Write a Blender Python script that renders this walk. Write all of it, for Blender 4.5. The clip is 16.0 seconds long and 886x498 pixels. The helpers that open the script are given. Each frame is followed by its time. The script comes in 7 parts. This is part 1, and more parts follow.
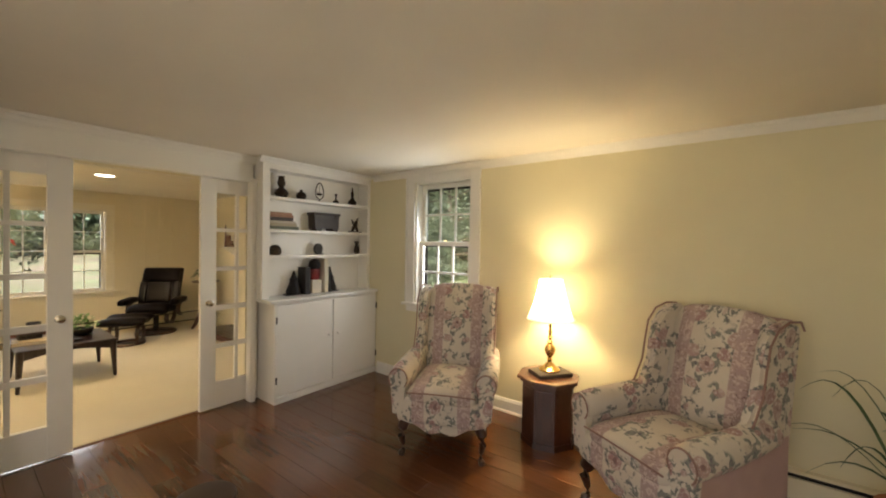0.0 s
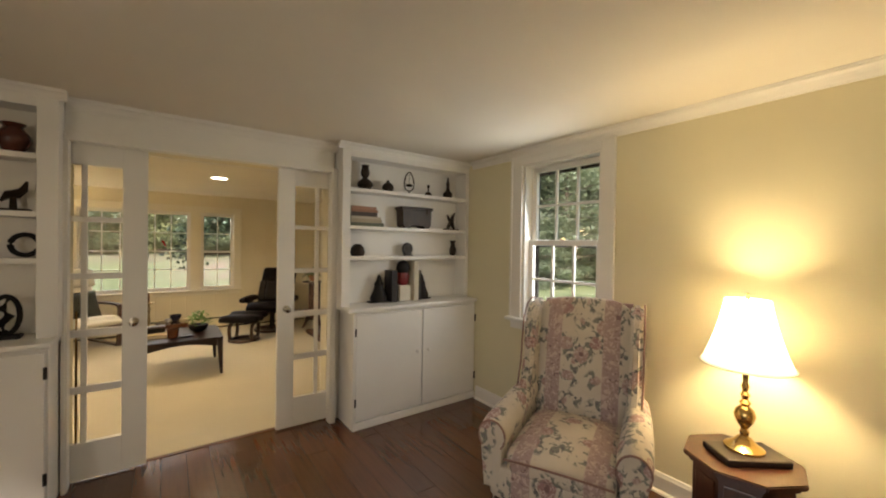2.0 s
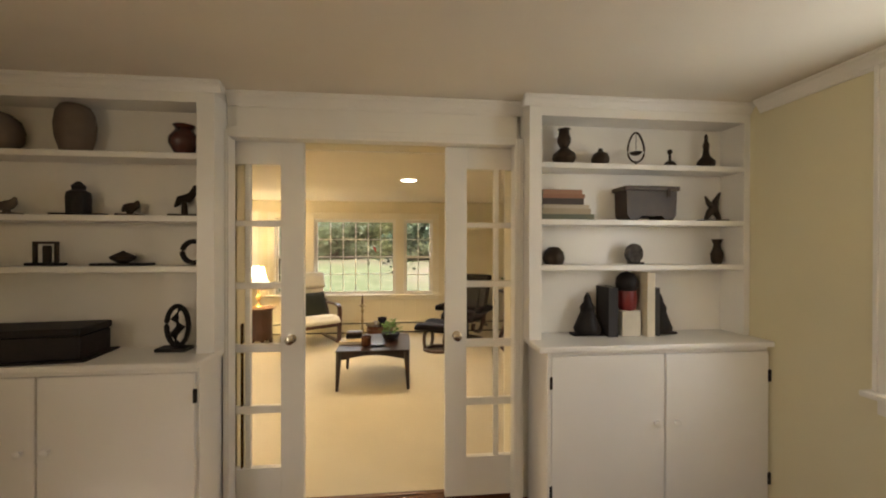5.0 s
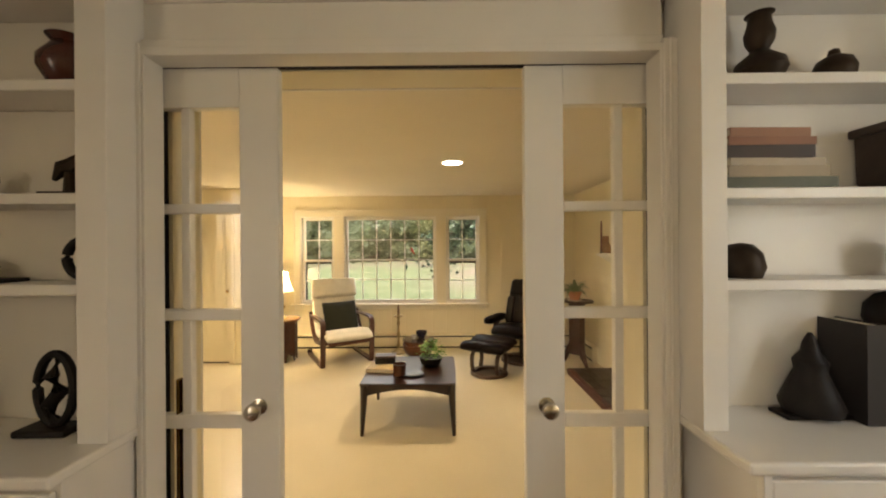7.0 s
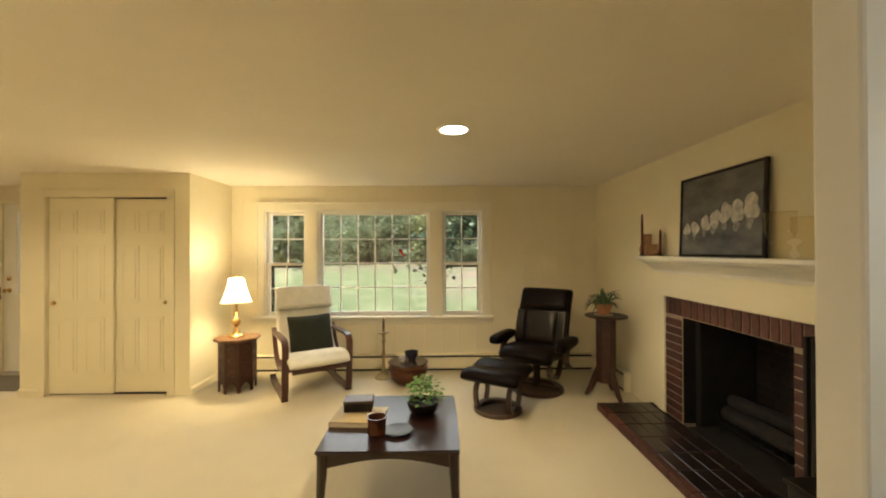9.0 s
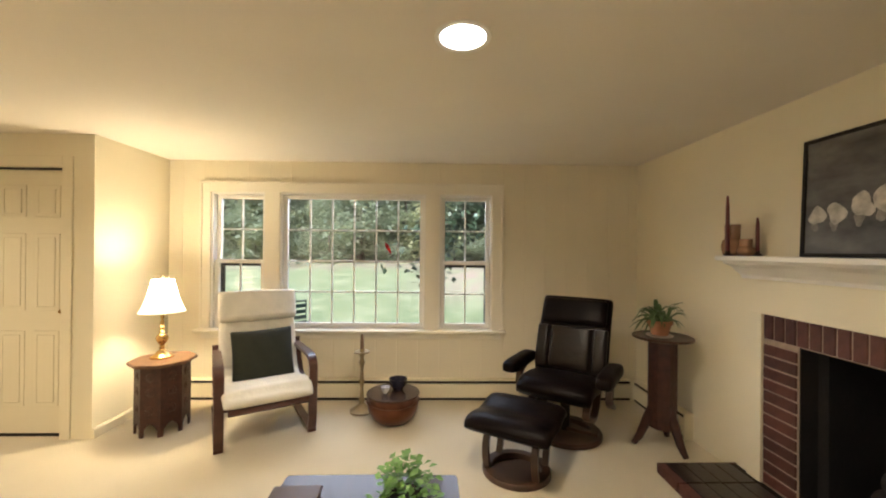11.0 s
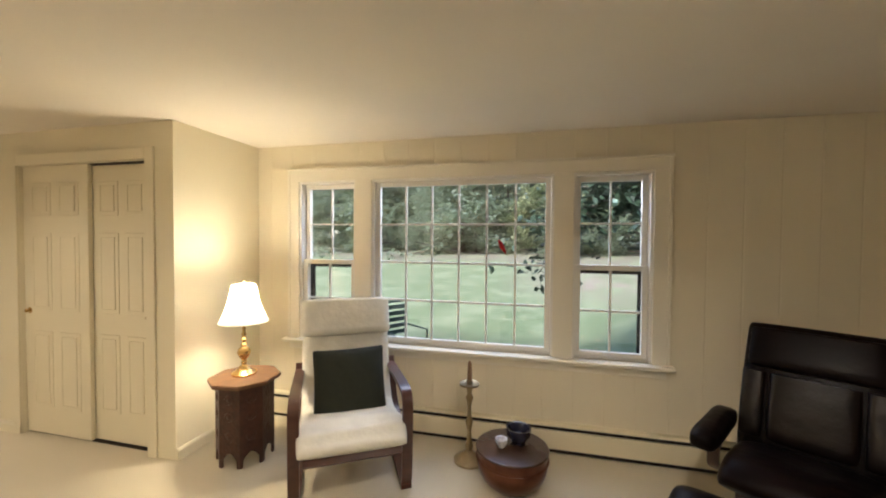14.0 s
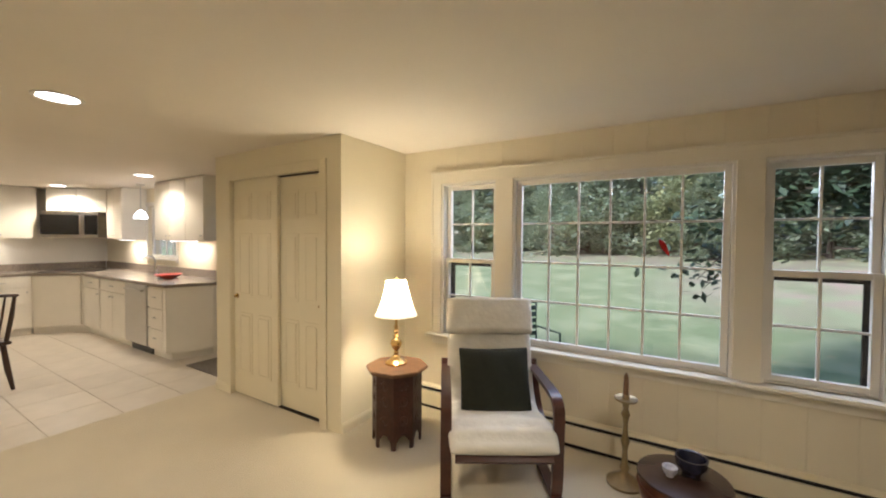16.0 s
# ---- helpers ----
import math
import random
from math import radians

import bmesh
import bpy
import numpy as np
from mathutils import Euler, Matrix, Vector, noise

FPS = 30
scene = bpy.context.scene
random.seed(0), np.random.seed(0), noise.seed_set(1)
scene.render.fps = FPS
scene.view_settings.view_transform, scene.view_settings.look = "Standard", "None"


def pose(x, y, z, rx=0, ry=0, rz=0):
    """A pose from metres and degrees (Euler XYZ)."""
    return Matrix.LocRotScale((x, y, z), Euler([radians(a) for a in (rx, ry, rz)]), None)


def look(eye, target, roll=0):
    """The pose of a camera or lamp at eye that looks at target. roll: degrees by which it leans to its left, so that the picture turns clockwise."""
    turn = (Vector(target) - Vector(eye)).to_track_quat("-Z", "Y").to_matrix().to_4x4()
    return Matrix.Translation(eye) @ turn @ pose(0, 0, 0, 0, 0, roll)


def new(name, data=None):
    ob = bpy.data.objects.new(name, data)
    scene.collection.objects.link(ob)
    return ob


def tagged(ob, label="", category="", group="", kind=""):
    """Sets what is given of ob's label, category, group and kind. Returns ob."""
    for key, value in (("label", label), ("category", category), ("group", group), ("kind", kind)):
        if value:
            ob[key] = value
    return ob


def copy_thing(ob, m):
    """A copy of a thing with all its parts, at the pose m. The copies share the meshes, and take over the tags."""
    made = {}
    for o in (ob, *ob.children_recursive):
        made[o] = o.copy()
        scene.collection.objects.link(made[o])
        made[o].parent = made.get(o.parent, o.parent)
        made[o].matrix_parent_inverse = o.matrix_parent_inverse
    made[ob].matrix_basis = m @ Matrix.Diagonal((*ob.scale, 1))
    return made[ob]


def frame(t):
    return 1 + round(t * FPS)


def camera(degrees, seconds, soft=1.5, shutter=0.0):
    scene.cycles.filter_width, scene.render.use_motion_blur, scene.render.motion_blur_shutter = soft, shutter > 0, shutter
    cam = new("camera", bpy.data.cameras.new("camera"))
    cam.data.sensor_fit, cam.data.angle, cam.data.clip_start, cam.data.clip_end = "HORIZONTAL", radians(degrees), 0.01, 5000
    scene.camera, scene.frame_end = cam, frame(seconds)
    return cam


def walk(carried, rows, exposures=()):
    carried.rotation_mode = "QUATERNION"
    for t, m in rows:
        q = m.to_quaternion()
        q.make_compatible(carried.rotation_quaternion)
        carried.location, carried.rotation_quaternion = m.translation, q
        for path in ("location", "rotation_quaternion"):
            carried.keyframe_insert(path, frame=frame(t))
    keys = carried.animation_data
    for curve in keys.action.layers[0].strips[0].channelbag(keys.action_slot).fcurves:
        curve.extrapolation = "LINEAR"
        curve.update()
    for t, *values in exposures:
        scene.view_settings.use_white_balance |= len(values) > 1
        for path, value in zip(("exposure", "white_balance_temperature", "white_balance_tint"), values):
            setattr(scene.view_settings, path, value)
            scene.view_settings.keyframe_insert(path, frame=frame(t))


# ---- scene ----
cam = camera(98.7, 16.0, 2.0)
PATH = [
    (0, (-0.295, -3.618, 1.492), (1.298, -2.409, 1.464), 0.9),
    (0.5, (-0.128, -3.453, 1.446), (1.402, -2.166, 1.435), 0.5),
    (1, (0.091, -3.338, 1.501), (1.509, -1.928, 1.468), 0.2),
    (1.5, (0.279, -3.237, 1.492), (1.566, -1.706, 1.456), 0.7),
    (2, (0.355, -3.115, 1.461), (1.527, -1.495, 1.439), 0.9),
    (2.5, (0.454, -2.965, 1.471), (1.489, -1.254, 1.44), 0.7),
    (3, (0.551, -2.846, 1.47), (1.403, -1.037, 1.433), 0.7),
    (3.5, (0.679, -2.746, 1.478), (1.332, -0.856, 1.44), 0.1),
    (4, (0.743, -2.581, 1.463), (1.226, -0.64, 1.437), 0.1),
    (4.5, (0.757, -2.391, 1.448), (1.107, -0.422, 1.439), 0.1),
    (5, (0.803, -2.193, 1.451), (1.005, -0.203, 1.443), 0.1),
    (7.5, (0.773, -0.972, 1.442), (0.757, 1.028, 1.447), -0.3),
    (8, (0.765, -0.714, 1.426), (0.75, 1.286, 1.443), -0.0),
    (8.5, (0.759, -0.478, 1.428), (0.761, 1.521, 1.448), -0.0),
    (9, (0.749, -0.271, 1.432), (0.775, 1.729, 1.444), -0.2),
    (11.5, (0.755, 0.975, 1.399), (0.79, 2.974, 1.406), 0.7),
    (12, (0.731, 1.184, 1.409), (0.702, 3.183, 1.422), 1.1),
    (12.5, (0.696, 1.398, 1.383), (0.576, 3.395, 1.408), 0.9),
    (13, (0.598, 1.523, 1.406), (0.404, 3.514, 1.416), 0.9),
    (13.5, (0.589, 1.571, 1.446), (0.244, 3.541, 1.421), 0.7),
    (14, (0.546, 1.588, 1.468), (0.069, 3.53, 1.419), 0.4),
    (14.5, (0.508, 1.59, 1.48), (-0.109, 3.491, 1.419), 0.3),
    (15, (0.431, 1.567, 1.455), (-0.303, 3.427, 1.411), 0.5),
    (15.5, (0.401, 1.561, 1.448), (-0.492, 3.35, 1.409), 0.5),
    (16, (0.35, 1.561, 1.463), (-0.684, 3.273, 1.41), 0.4),
]
EXPOSURES = [(0.0, 1.3, 7050, 13), (1.0, 1.28, 7100, 13), (2.2, 1.04, 7250, 14), (4.2, 1.32, 7350, 15), (5.2, 1.34, 7400, 15), (7.3, 1.3, 7700, 13), (8.0, 1.23, 7450, 10), (9.2, 1.21, 7050, 7), (11.4, 1.4, 5880, 16), (12.5, 1.4, 5700, 16), (13.4, 1.08, 5700, 16), (14.4, 1.04, 5700, 16), (16.0, 0.81, 5700, 17)]
walk(cam, [(t, look(e, g, r)) for t, e, g, r in PATH], EXPOSURES)

# world
world = bpy.data.worlds.new("world")
scene.world = world
world.use_nodes = True
wn = world.node_tree.nodes
sky = wn.new("ShaderNodeTexSky")
sky.sky_type, sky.sun_disc = "NISHITA", False
sky.sun_elevation, sky.sun_rotation = radians(33), radians(204)
wn["Background"].inputs[1].default_value = 0.15
world.node_tree.links.new(sky.outputs[0], wn["Background"].inputs[0])


def lamp(name, kind, energy, color, m, size=0.1, size_y=0.0, spot=0.0):
    d = bpy.data.lights.new(name, kind)
    d.energy, d.color = energy, color
    if kind == "AREA":
        d.size = size
        if size_y:
            d.shape, d.size_y = "RECTANGLE", size_y
    elif kind == "SUN":
        d.angle = size
    else:
        d.shadow_soft_size = size
    if spot:
        d.spot_size, d.spot_blend = radians(spot), 0.6
    ob = new(name, d)
    ob.matrix_world = m
    return ob


WARM = (1.0, 0.82, 0.50)
lamp("sun_light", "SUN", 5.0, (1.0, 0.95, 0.86), look((0, 0, 18), (11, 25, 0)), radians(12))
# daylight lamps: an unseen window added behind the walker, and both rooms' windows
lamp("daylight_back", "AREA", 10.5, (1.0, 0.94, 0.84), look((-1.50, -3.5, 1.45), (2.7, -3.95, 1.45)), 1.7, 1.2)
lamp("daylight_side", "AREA", 5, (0.85, 0.93, 1.0), look((2.84, -1.28, 1.5), (0, -1.28, 0.9)), 0.6, 1.0)
lamp("daylight_picture_window", "AREA", 28, (0.88, 0.94, 1.0), look((0.0, 5.1, 2.2), (0, 3.0, 0.2)), 2.6, 1.0)
# the bulbs of the two table lamps
lamp("bulb_living", "POINT", 18, WARM, pose(2.545, -2.515, 1.11), 0.055)
lamp("bulb_den", "POINT", 20, WARM, pose(-1.37, 3.755, 1.09), 0.055)
# the bulbs of the recessed ceiling lights, with added fill among them
# (-0.9, 0.9) has no fixture, (-5.4, 1.2) is unseen: both added to brighten
for cx, cy, watt in ((0.853, 2.2, 43), (-2.55, 2.27, 25), (-7.554, 3.476, 55), (-5.259, 3.69, 36), (-0.9, 0.9, 42), (-5.4, 1.2, 48)):
    lamp("recessed_and_fill_spot", "SPOT", watt, (1.0, 0.84, 0.58), look((cx, cy, 2.212), (cx, cy, 0)), 0.05, 0, 150)


# ---- materials ----
def mat(name, color, rough=0.5, metal=0.0, vary=0.06, scale=6.0, bump=0.0, bscale=60.0, emit=0.0, coat=0.0, trans=0.0, stretch=None, rand=0.0, sheen=0.0):
    m = bpy.data.materials.new(name)
    m.use_nodes = True
    nt = m.node_tree
    n, l = nt.nodes, nt.links
    b = n["Principled BSDF"]
    b.inputs["Roughness"].default_value = rough
    b.inputs["Metallic"].default_value = metal
    b.inputs["Coat Weight"].default_value = coat
    b.inputs["Transmission Weight"].default_value = trans
    b.inputs["Sheen Weight"].default_value = sheen
    tc = n.new("ShaderNodeTexCoord")
    mp = n.new("ShaderNodeMapping")
    l.new(tc.outputs["Object"], mp.inputs[0])
    if stretch:
        mp.inputs["Scale"].default_value = stretch
    big = n.new("ShaderNodeTexNoise")
    big.inputs["Scale"].default_value = scale
    big.inputs["Detail"].default_value = 5
    l.new(mp.outputs[0], big.inputs["Vector"])
    ramp = n.new("ShaderNodeMapRange")
    ramp.inputs[1].default_value, ramp.inputs[2].default_value = 0.25, 0.75
    ramp.inputs[3].default_value, ramp.inputs[4].default_value = 1 - vary, 1 + vary
    l.new(big.outputs[0], ramp.inputs[0])
    mul = n.new("ShaderNodeVectorMath")
    mul.operation = "SCALE"
    mul.inputs[0].default_value = color[:3]
    last = ramp.outputs[0]
    if rand:
        oi = n.new("ShaderNodeObjectInfo")
        rr = n.new("ShaderNodeMapRange")
        rr.inputs[3].default_value, rr.inputs[4].default_value = 1 - rand, 1 + rand
        l.new(oi.outputs["Random"], rr.inputs[0])
        mm = n.new("ShaderNodeMath")
        mm.operation = "MULTIPLY"
        l.new(last, mm.inputs[0]), l.new(rr.outputs[0], mm.inputs[1])
        last = mm.outputs[0]
    l.new(last, mul.inputs["Scale"])
    l.new(mul.outputs[0], b.inputs["Base Color"])
    if emit:
        l.new(mul.outputs[0], b.inputs["Emission Color"])
        b.inputs["Emission Strength"].default_value = emit
    if bump:
        fine = n.new("ShaderNodeTexNoise")
        fine.inputs["Scale"].default_value = bscale
        fine.inputs["Detail"].default_value = 4
        l.new(mp.outputs[0], fine.inputs["Vector"])
        bn = n.new("ShaderNodeBump")
        bn.inputs["Strength"].default_value, bn.inputs["Distance"].default_value = bump, 0.01
        l.new(fine.outputs[0], bn.inputs["Height"])
        l.new(bn.outputs[0], b.inputs["Normal"])
    return m


def glass_mat(name, tint=(1, 1, 1), gloss=0.08, rough=0.02):
    """Thin clear glass: mostly see-through, with a mirror gloss that grows at a slant."""
    m = bpy.data.materials.new(name)
    m.use_nodes = True
    nt = m.node_tree
    n, l = nt.nodes, nt.links
    n.remove(n["Principled BSDF"])
    tr, gl, mx, lw = n.new("ShaderNodeBsdfTransparent"), n.new("ShaderNodeBsdfGlossy"), n.new("ShaderNodeMixShader"), n.new("ShaderNodeLayerWeight")
    pw, fr = n.new("ShaderNodeMath"), n.new("ShaderNodeMath")
    pw.operation, fr.operation = "POWER", "MULTIPLY_ADD"
    pw.inputs[1].default_value, fr.inputs[1].default_value, fr.inputs[2].default_value = 4.0, 0.5, gloss / 2
    lw.inputs[0].default_value = 0.5
    l.new(lw.outputs["Facing"], pw.inputs[0]), l.new(pw.outputs[0], fr.inputs[0])
    tr.inputs[0].default_value = (*tint, 1)
    gl.inputs["Roughness"].default_value = rough
    l.new(fr.outputs[0], mx.inputs[0])
    l.new(tr.outputs[0], mx.inputs[1]), l.new(gl.outputs[0], mx.inputs[2])
    l.new(mx.outputs[0], n["Material Output"].inputs[0])
    return m


WHITE = mat("white_trim_paint", (0.80, 0.77, 0.71), 0.38, vary=0.03, scale=3, bump=0.05, bscale=25)
CABINET = mat("white_cabinet_paint", (0.80, 0.775, 0.73), 0.35, vary=0.03, scale=3, bump=0.06, bscale=18)
YELLOW = mat("pale_yellow_wall_paint", (0.735, 0.665, 0.455), 0.7, vary=0.025, scale=2, bump=0.08, bscale=160)
BEIGE = mat("beige_wall_paint", (0.72, 0.66, 0.50), 0.7, vary=0.025, scale=2, bump=0.08, bscale=160)
CREAM = mat("cream_wall_paint", (0.77, 0.70, 0.52), 0.65, vary=0.025, scale=2, bump=0.08, bscale=120)
PANEL = mat("cream_grooved_panelling", (0.77, 0.70, 0.54), 0.6, vary=0.03, scale=2, bump=0.08, bscale=120)
_n, _l = PANEL.node_tree.nodes, PANEL.node_tree.links
_wv, _rm, _bp, _tc = _n.new("ShaderNodeTexWave"), _n.new("ShaderNodeMapRange"), _n.new("ShaderNodeBump"), _n.new("ShaderNodeTexCoord")
_wv.bands_direction, _wv.wave_profile = "X", "SIN"
_wv.inputs["Scale"].default_value = 1.57
_rm.inputs[1].default_value, _rm.inputs[2].default_value = 0.0, 0.012
_bp.inputs["Strength"].default_value, _bp.inputs["Distance"].default_value = 0.5, 0.004
_l.new(_tc.outputs["Object"], _wv.inputs["Vector"]), _l.new(_wv.outputs["Fac"], _rm.inputs[0]), _l.new(_rm.outputs[0], _bp.inputs["Height"])
_l.new(_bp.outputs[0], _n["Principled BSDF"].inputs["Normal"])
CASE = mat("cream_trim_paint", (0.80, 0.75, 0.63), 0.42, vary=0.03, scale=3, bump=0.05, bscale=25)
CEIL = mat("ceiling_paint", (0.76, 0.70, 0.60), 0.85, vary=0.03, scale=1.5, bump=0.12, bscale=140)
CARPET = mat("cream_carpet", (0.66, 0.58, 0.42), 0.95, vary=0.05, scale=2.2, bump=0.6, bscale=420, sheen=0.2)
PLANK = mat("oak_floorboard", (0.115, 0.043, 0.018), 0.17, vary=0.17, scale=2.2, bump=0.03, bscale=30, coat=0.35, stretch=(20, 1.2, 6), rand=0.2)
SUBFLOOR = mat("dark_floor_gap", (0.03, 0.014, 0.008), 0.6)
TILE = mat("pale_stone_tile", (0.62, 0.56, 0.47), 0.35, vary=0.08, scale=5, bump=0.05, bscale=14, rand=0.05)
GROUT = mat("tile_grout", (0.58, 0.52, 0.43), 0.9)
# near-black: paints the shade in gaps, and colours real black metal and frames
BLACKGAP = mat("black_finish_and_gap_shade", (0.012, 0.009, 0.007), 0.8)
GLASS = glass_mat("window_glass")
BRASS = mat("polished_brass", (0.62, 0.42, 0.16), 0.22, 1.0, vary=0.08, scale=20)
NICKEL = mat("worn_nickel", (0.55, 0.5, 0.42), 0.25, 1.0)


# ---- mesh helpers ----
def add_box(bm, x0, x1, y0, y1, z0, z1, bev=0.0, seg=2):
    vs = [bm.verts.new(p) for p in ((x0, y0, z0), (x1, y0, z0), (x1, y1, z0), (x0, y1, z0), (x0, y0, z1), (x1, y0, z1), (x1, y1, z1), (x0, y1, z1))]
    fs = [bm.faces.new([vs[i] for i in q]) for q in ((3, 2, 1, 0), (4, 5, 6, 7), (0, 1, 5, 4), (1, 2, 6, 5), (2, 3, 7, 6), (3, 0, 4, 7))]
    if bev:
        es = list({e for f in fs for e in f.edges})
        r = bmesh.ops.bevel(bm, geom=es, offset=bev, segments=seg, affect="EDGES", profile=0.5)
        vs = list({v for f in r["faces"] for v in f.verts} | {v for v in vs if v.is_valid})
    return vs


def box(x0, x1, y0, y1, z0, z1, bev=0.0, seg=2):
    bm = bmesh.new()
    add_box(bm, x0, x1, y0, y1, z0, z1, bev, seg)
    return bm


def boxes(rows, bev=0.0):
    bm = bmesh.new()
    for r in rows:
        add_box(bm, *r, bev)
    return bm


def lathe(profile, seg=32, bm=None, at=(0, 0)):
    """A turned solid from (radius, height) pairs."""
    bm = bm or bmesh.new()
    rings = []
    for r, z in profile:
        r = max(r, 0.0004)
        rings.append([bm.verts.new((at[0] + r * math.cos(2 * math.pi * i / seg), at[1] + r * math.sin(2 * math.pi * i / seg), z)) for i in range(seg)])
    for a, b in zip(rings, rings[1:]):
        for i in range(seg):
            bm.faces.new((a[i], a[(i + 1) % seg], b[(i + 1) % seg], b[i]))
    bm.faces.new(rings[0][::-1])
    bm.faces.new(rings[-1])
    bmesh.ops.recalc_face_normals(bm, faces=bm.faces)
    return bm


def sweep(path, rad, seg=10, bm=None, flat=1.0, up=(0, 0, 1)):
    """A rod along points; rad is a number or one radius for each point; flat squeezes it across."""
    bm = bm or bmesh.new()
    pts = [Vector(p) for p in path]
    rings = []
    for i, p in enumerate(pts):
        d = (pts[min(i + 1, len(pts) - 1)] - pts[max(i - 1, 0)]).normalized()
        s = d.cross(Vector(up))
        if s.length < 1e-4:
            s = d.cross(Vector((1, 0, 0)))
        s.normalize()
        u = s.cross(d).normalized()
        r = rad[i] if isinstance(rad, (list, tuple)) else rad
        rings.append([bm.verts.new(p + s * r * math.cos(2 * math.pi * k / seg) + u * r * flat * math.sin(2 * math.pi * k / seg)) for k in range(seg)])
    for a, b in zip(rings, rings[1:]):
        for k in range(seg):
            bm.faces.new((a[k], a[(k + 1) % seg], b[(k + 1) % seg], b[k]))
    bm.faces.new(rings[0][::-1]), bm.faces.new(rings[-1])
    bmesh.ops.recalc_face_normals(bm, faces=bm.faces)
    return bm


def prism(outline, a, b, axis="z"):
    """A flat outline pushed from a to b along an axis."""
    bm = bmesh.new()
    put = {"z": lambda u, v, w: (u, v, w), "y": lambda u, v, w: (u, w, v), "x": lambda u, v, w: (w, u, v)}[axis]
    lo = [bm.verts.new(put(u, v, a)) for u, v in outline]
    hi = [bm.verts.new(put(u, v, b)) for u, v in outline]
    bm.faces.new(lo[::-1]), bm.faces.new(hi)
    k = len(lo)
    for i in range(k):
        bm.faces.new((lo[i], lo[(i + 1) % k], hi[(i + 1) % k], hi[i]))
    bmesh.ops.recalc_face_normals(bm, faces=bm.faces)
    return bm


def part(name, bm, material, parent=None, label="", smooth=False):
    me = bpy.data.meshes.new(name)
    bm.to_mesh(me)
    bm.free()
    if smooth:
        for p in me.polygons:
            p.use_smooth = True
        me.set_sharp_from_angle(angle=radians(40))
    me.materials.append(material)
    ob = new(name, me)
    ob.parent = parent
    if label:
        ob["label"] = label
    return ob


def thing(name, label, category, m=None, group=""):
    ob = new(name)
    ob.empty_display_size = 0.1
    if m:
        ob.matrix_world = m
    return tagged(ob, label, category, group)


def struct(name, bm, material, label="", category=""):
    return tagged(part(name, bm, material), label, category or name.rsplit("_", 1)[0].replace("_", " "), kind="structure")


# ---- structure ----
XR, XR2, XL, YB, YW = 2.76, 2.68, -1.56, -5.2, 4.34
C1, C2 = 2.262, 2.225
XK = -8.5
floor_living = struct("floor_living", box(XL - 0.1, XR + 0.1, YB - 0.1, 0.06, -0.12, -0.004), SUBFLOOR, "glossy reddish-brown hardwood floor of long boards", "floor")
carpet = struct("floor_den", box(-3.5, XR2 + 0.1, 0.064, YW + 0.1, -0.12, 0.008), CARPET, "cream wall-to-wall cut-pile carpet", "carpet")
floor_kitchen = struct("floor_kitchen", box(XK, -3.504, 0.064, YW + 0.1, -0.12, -0.004), GROUT, "pale square floor tiles in the kitchen", "floor")
struct("ceiling_living", box(XL - 0.1, XR + 0.1, YB - 0.1, -0.02, C1, C1 + 0.1), CEIL, "plain off-white living room ceiling", "ceiling")
struct("ceiling_den", box(XK, XR2 + 0.1, 0.17, YW + 0.1, C2, C2 + 0.14), CEIL, "plain off-white den and kitchen ceiling", "ceiling")

# wall with the window beside the armchairs
W1Y0, W1Y1, W1Z0, W1Z1 = -1.636, -0.930, 0.86, 2.135
struct("wall_east", boxes([(XR, XR + 0.16, YB, W1Y0, 0, C1), (XR, XR + 0.16, W1Y0, W1Y1, 0, W1Z0), (XR, XR + 0.16, W1Y0, W1Y1, W1Z1, C1), (XR, XR + 0.16, W1Y1, -0.03, 0, C1)]), YELLOW, "pale yellow painted wall of the living room", "wall")
struct("wall_west", boxes([(XL - 0.16, XL, YB, -4.4, 0, C1), (XL - 0.16, XL, -2.6, -0.03, 0, C1), (XL - 0.16, XL, -4.4, -2.6, 0, 0.8), (XL - 0.16, XL, -4.4, -2.6, 2.08, C1)]), BEIGE, "plain beige wall with an added, unseen window opening", "wall")
struct("wall_south", box(XL, XR, YB - 0.16, YB, 0, C1), YELLOW, "plain pale yellow wall", "wall")
# wall between the rooms, with the pocket for the sliding doors
JL, JR, DT = -0.125, 1.437, 2.03
struct("wall_divider_south", boxes([(XL - 0.1, JL, -0.045, -0.03, 0, C1), (JR, XR + 0.1, -0.045, -0.03, 0, C1), (JL, JR, -0.085, -0.03, DT + 0.01, C1)]), WHITE, "white painted wall round the sliding doors", "wall")
struct("wall_divider_north", boxes([(XK, JL, 0.03, 0.17, 0, C1), (JR, XR2 + 0.2, 0.03, 0.17, 0, C1), (JL, JR, 0.03, 0.17, DT + 0.01, C1)]), CREAM, "cream wall between den and living room", "wall")
# near-black sheets paint the shade inside the pocket
struct("door_pocket_lining", boxes([(XL, JL - 0.012, 0.022, 0.029, 0, DT), (XL, JL - 0.012, -0.029, -0.022, 0, DT), (JR + 0.012, XR, 0.022, 0.029, 0, DT), (JR + 0.012, XR, -0.029, -0.022, 0, DT), (JL - 0.82, JL - 0.81, -0.022, 0.022, 0, DT), (JR + 0.81, JR + 0.82, -0.022, 0.022, 0, DT), (JL - 0.8, JR + 0.8, -0.024, 0.024, DT + 0.012, DT + 0.03)]), BLACKGAP, "inside of the door pocket, its shade painted near-black", "pocket")
struct("threshold", box(JL, JR, 0.035, 0.085, -0.004, 0.006, 0.003), mat("threshold_wood", (0.14, 0.06, 0.025), 0.4), "dark wooden strip where boards meet carpet", "threshold")

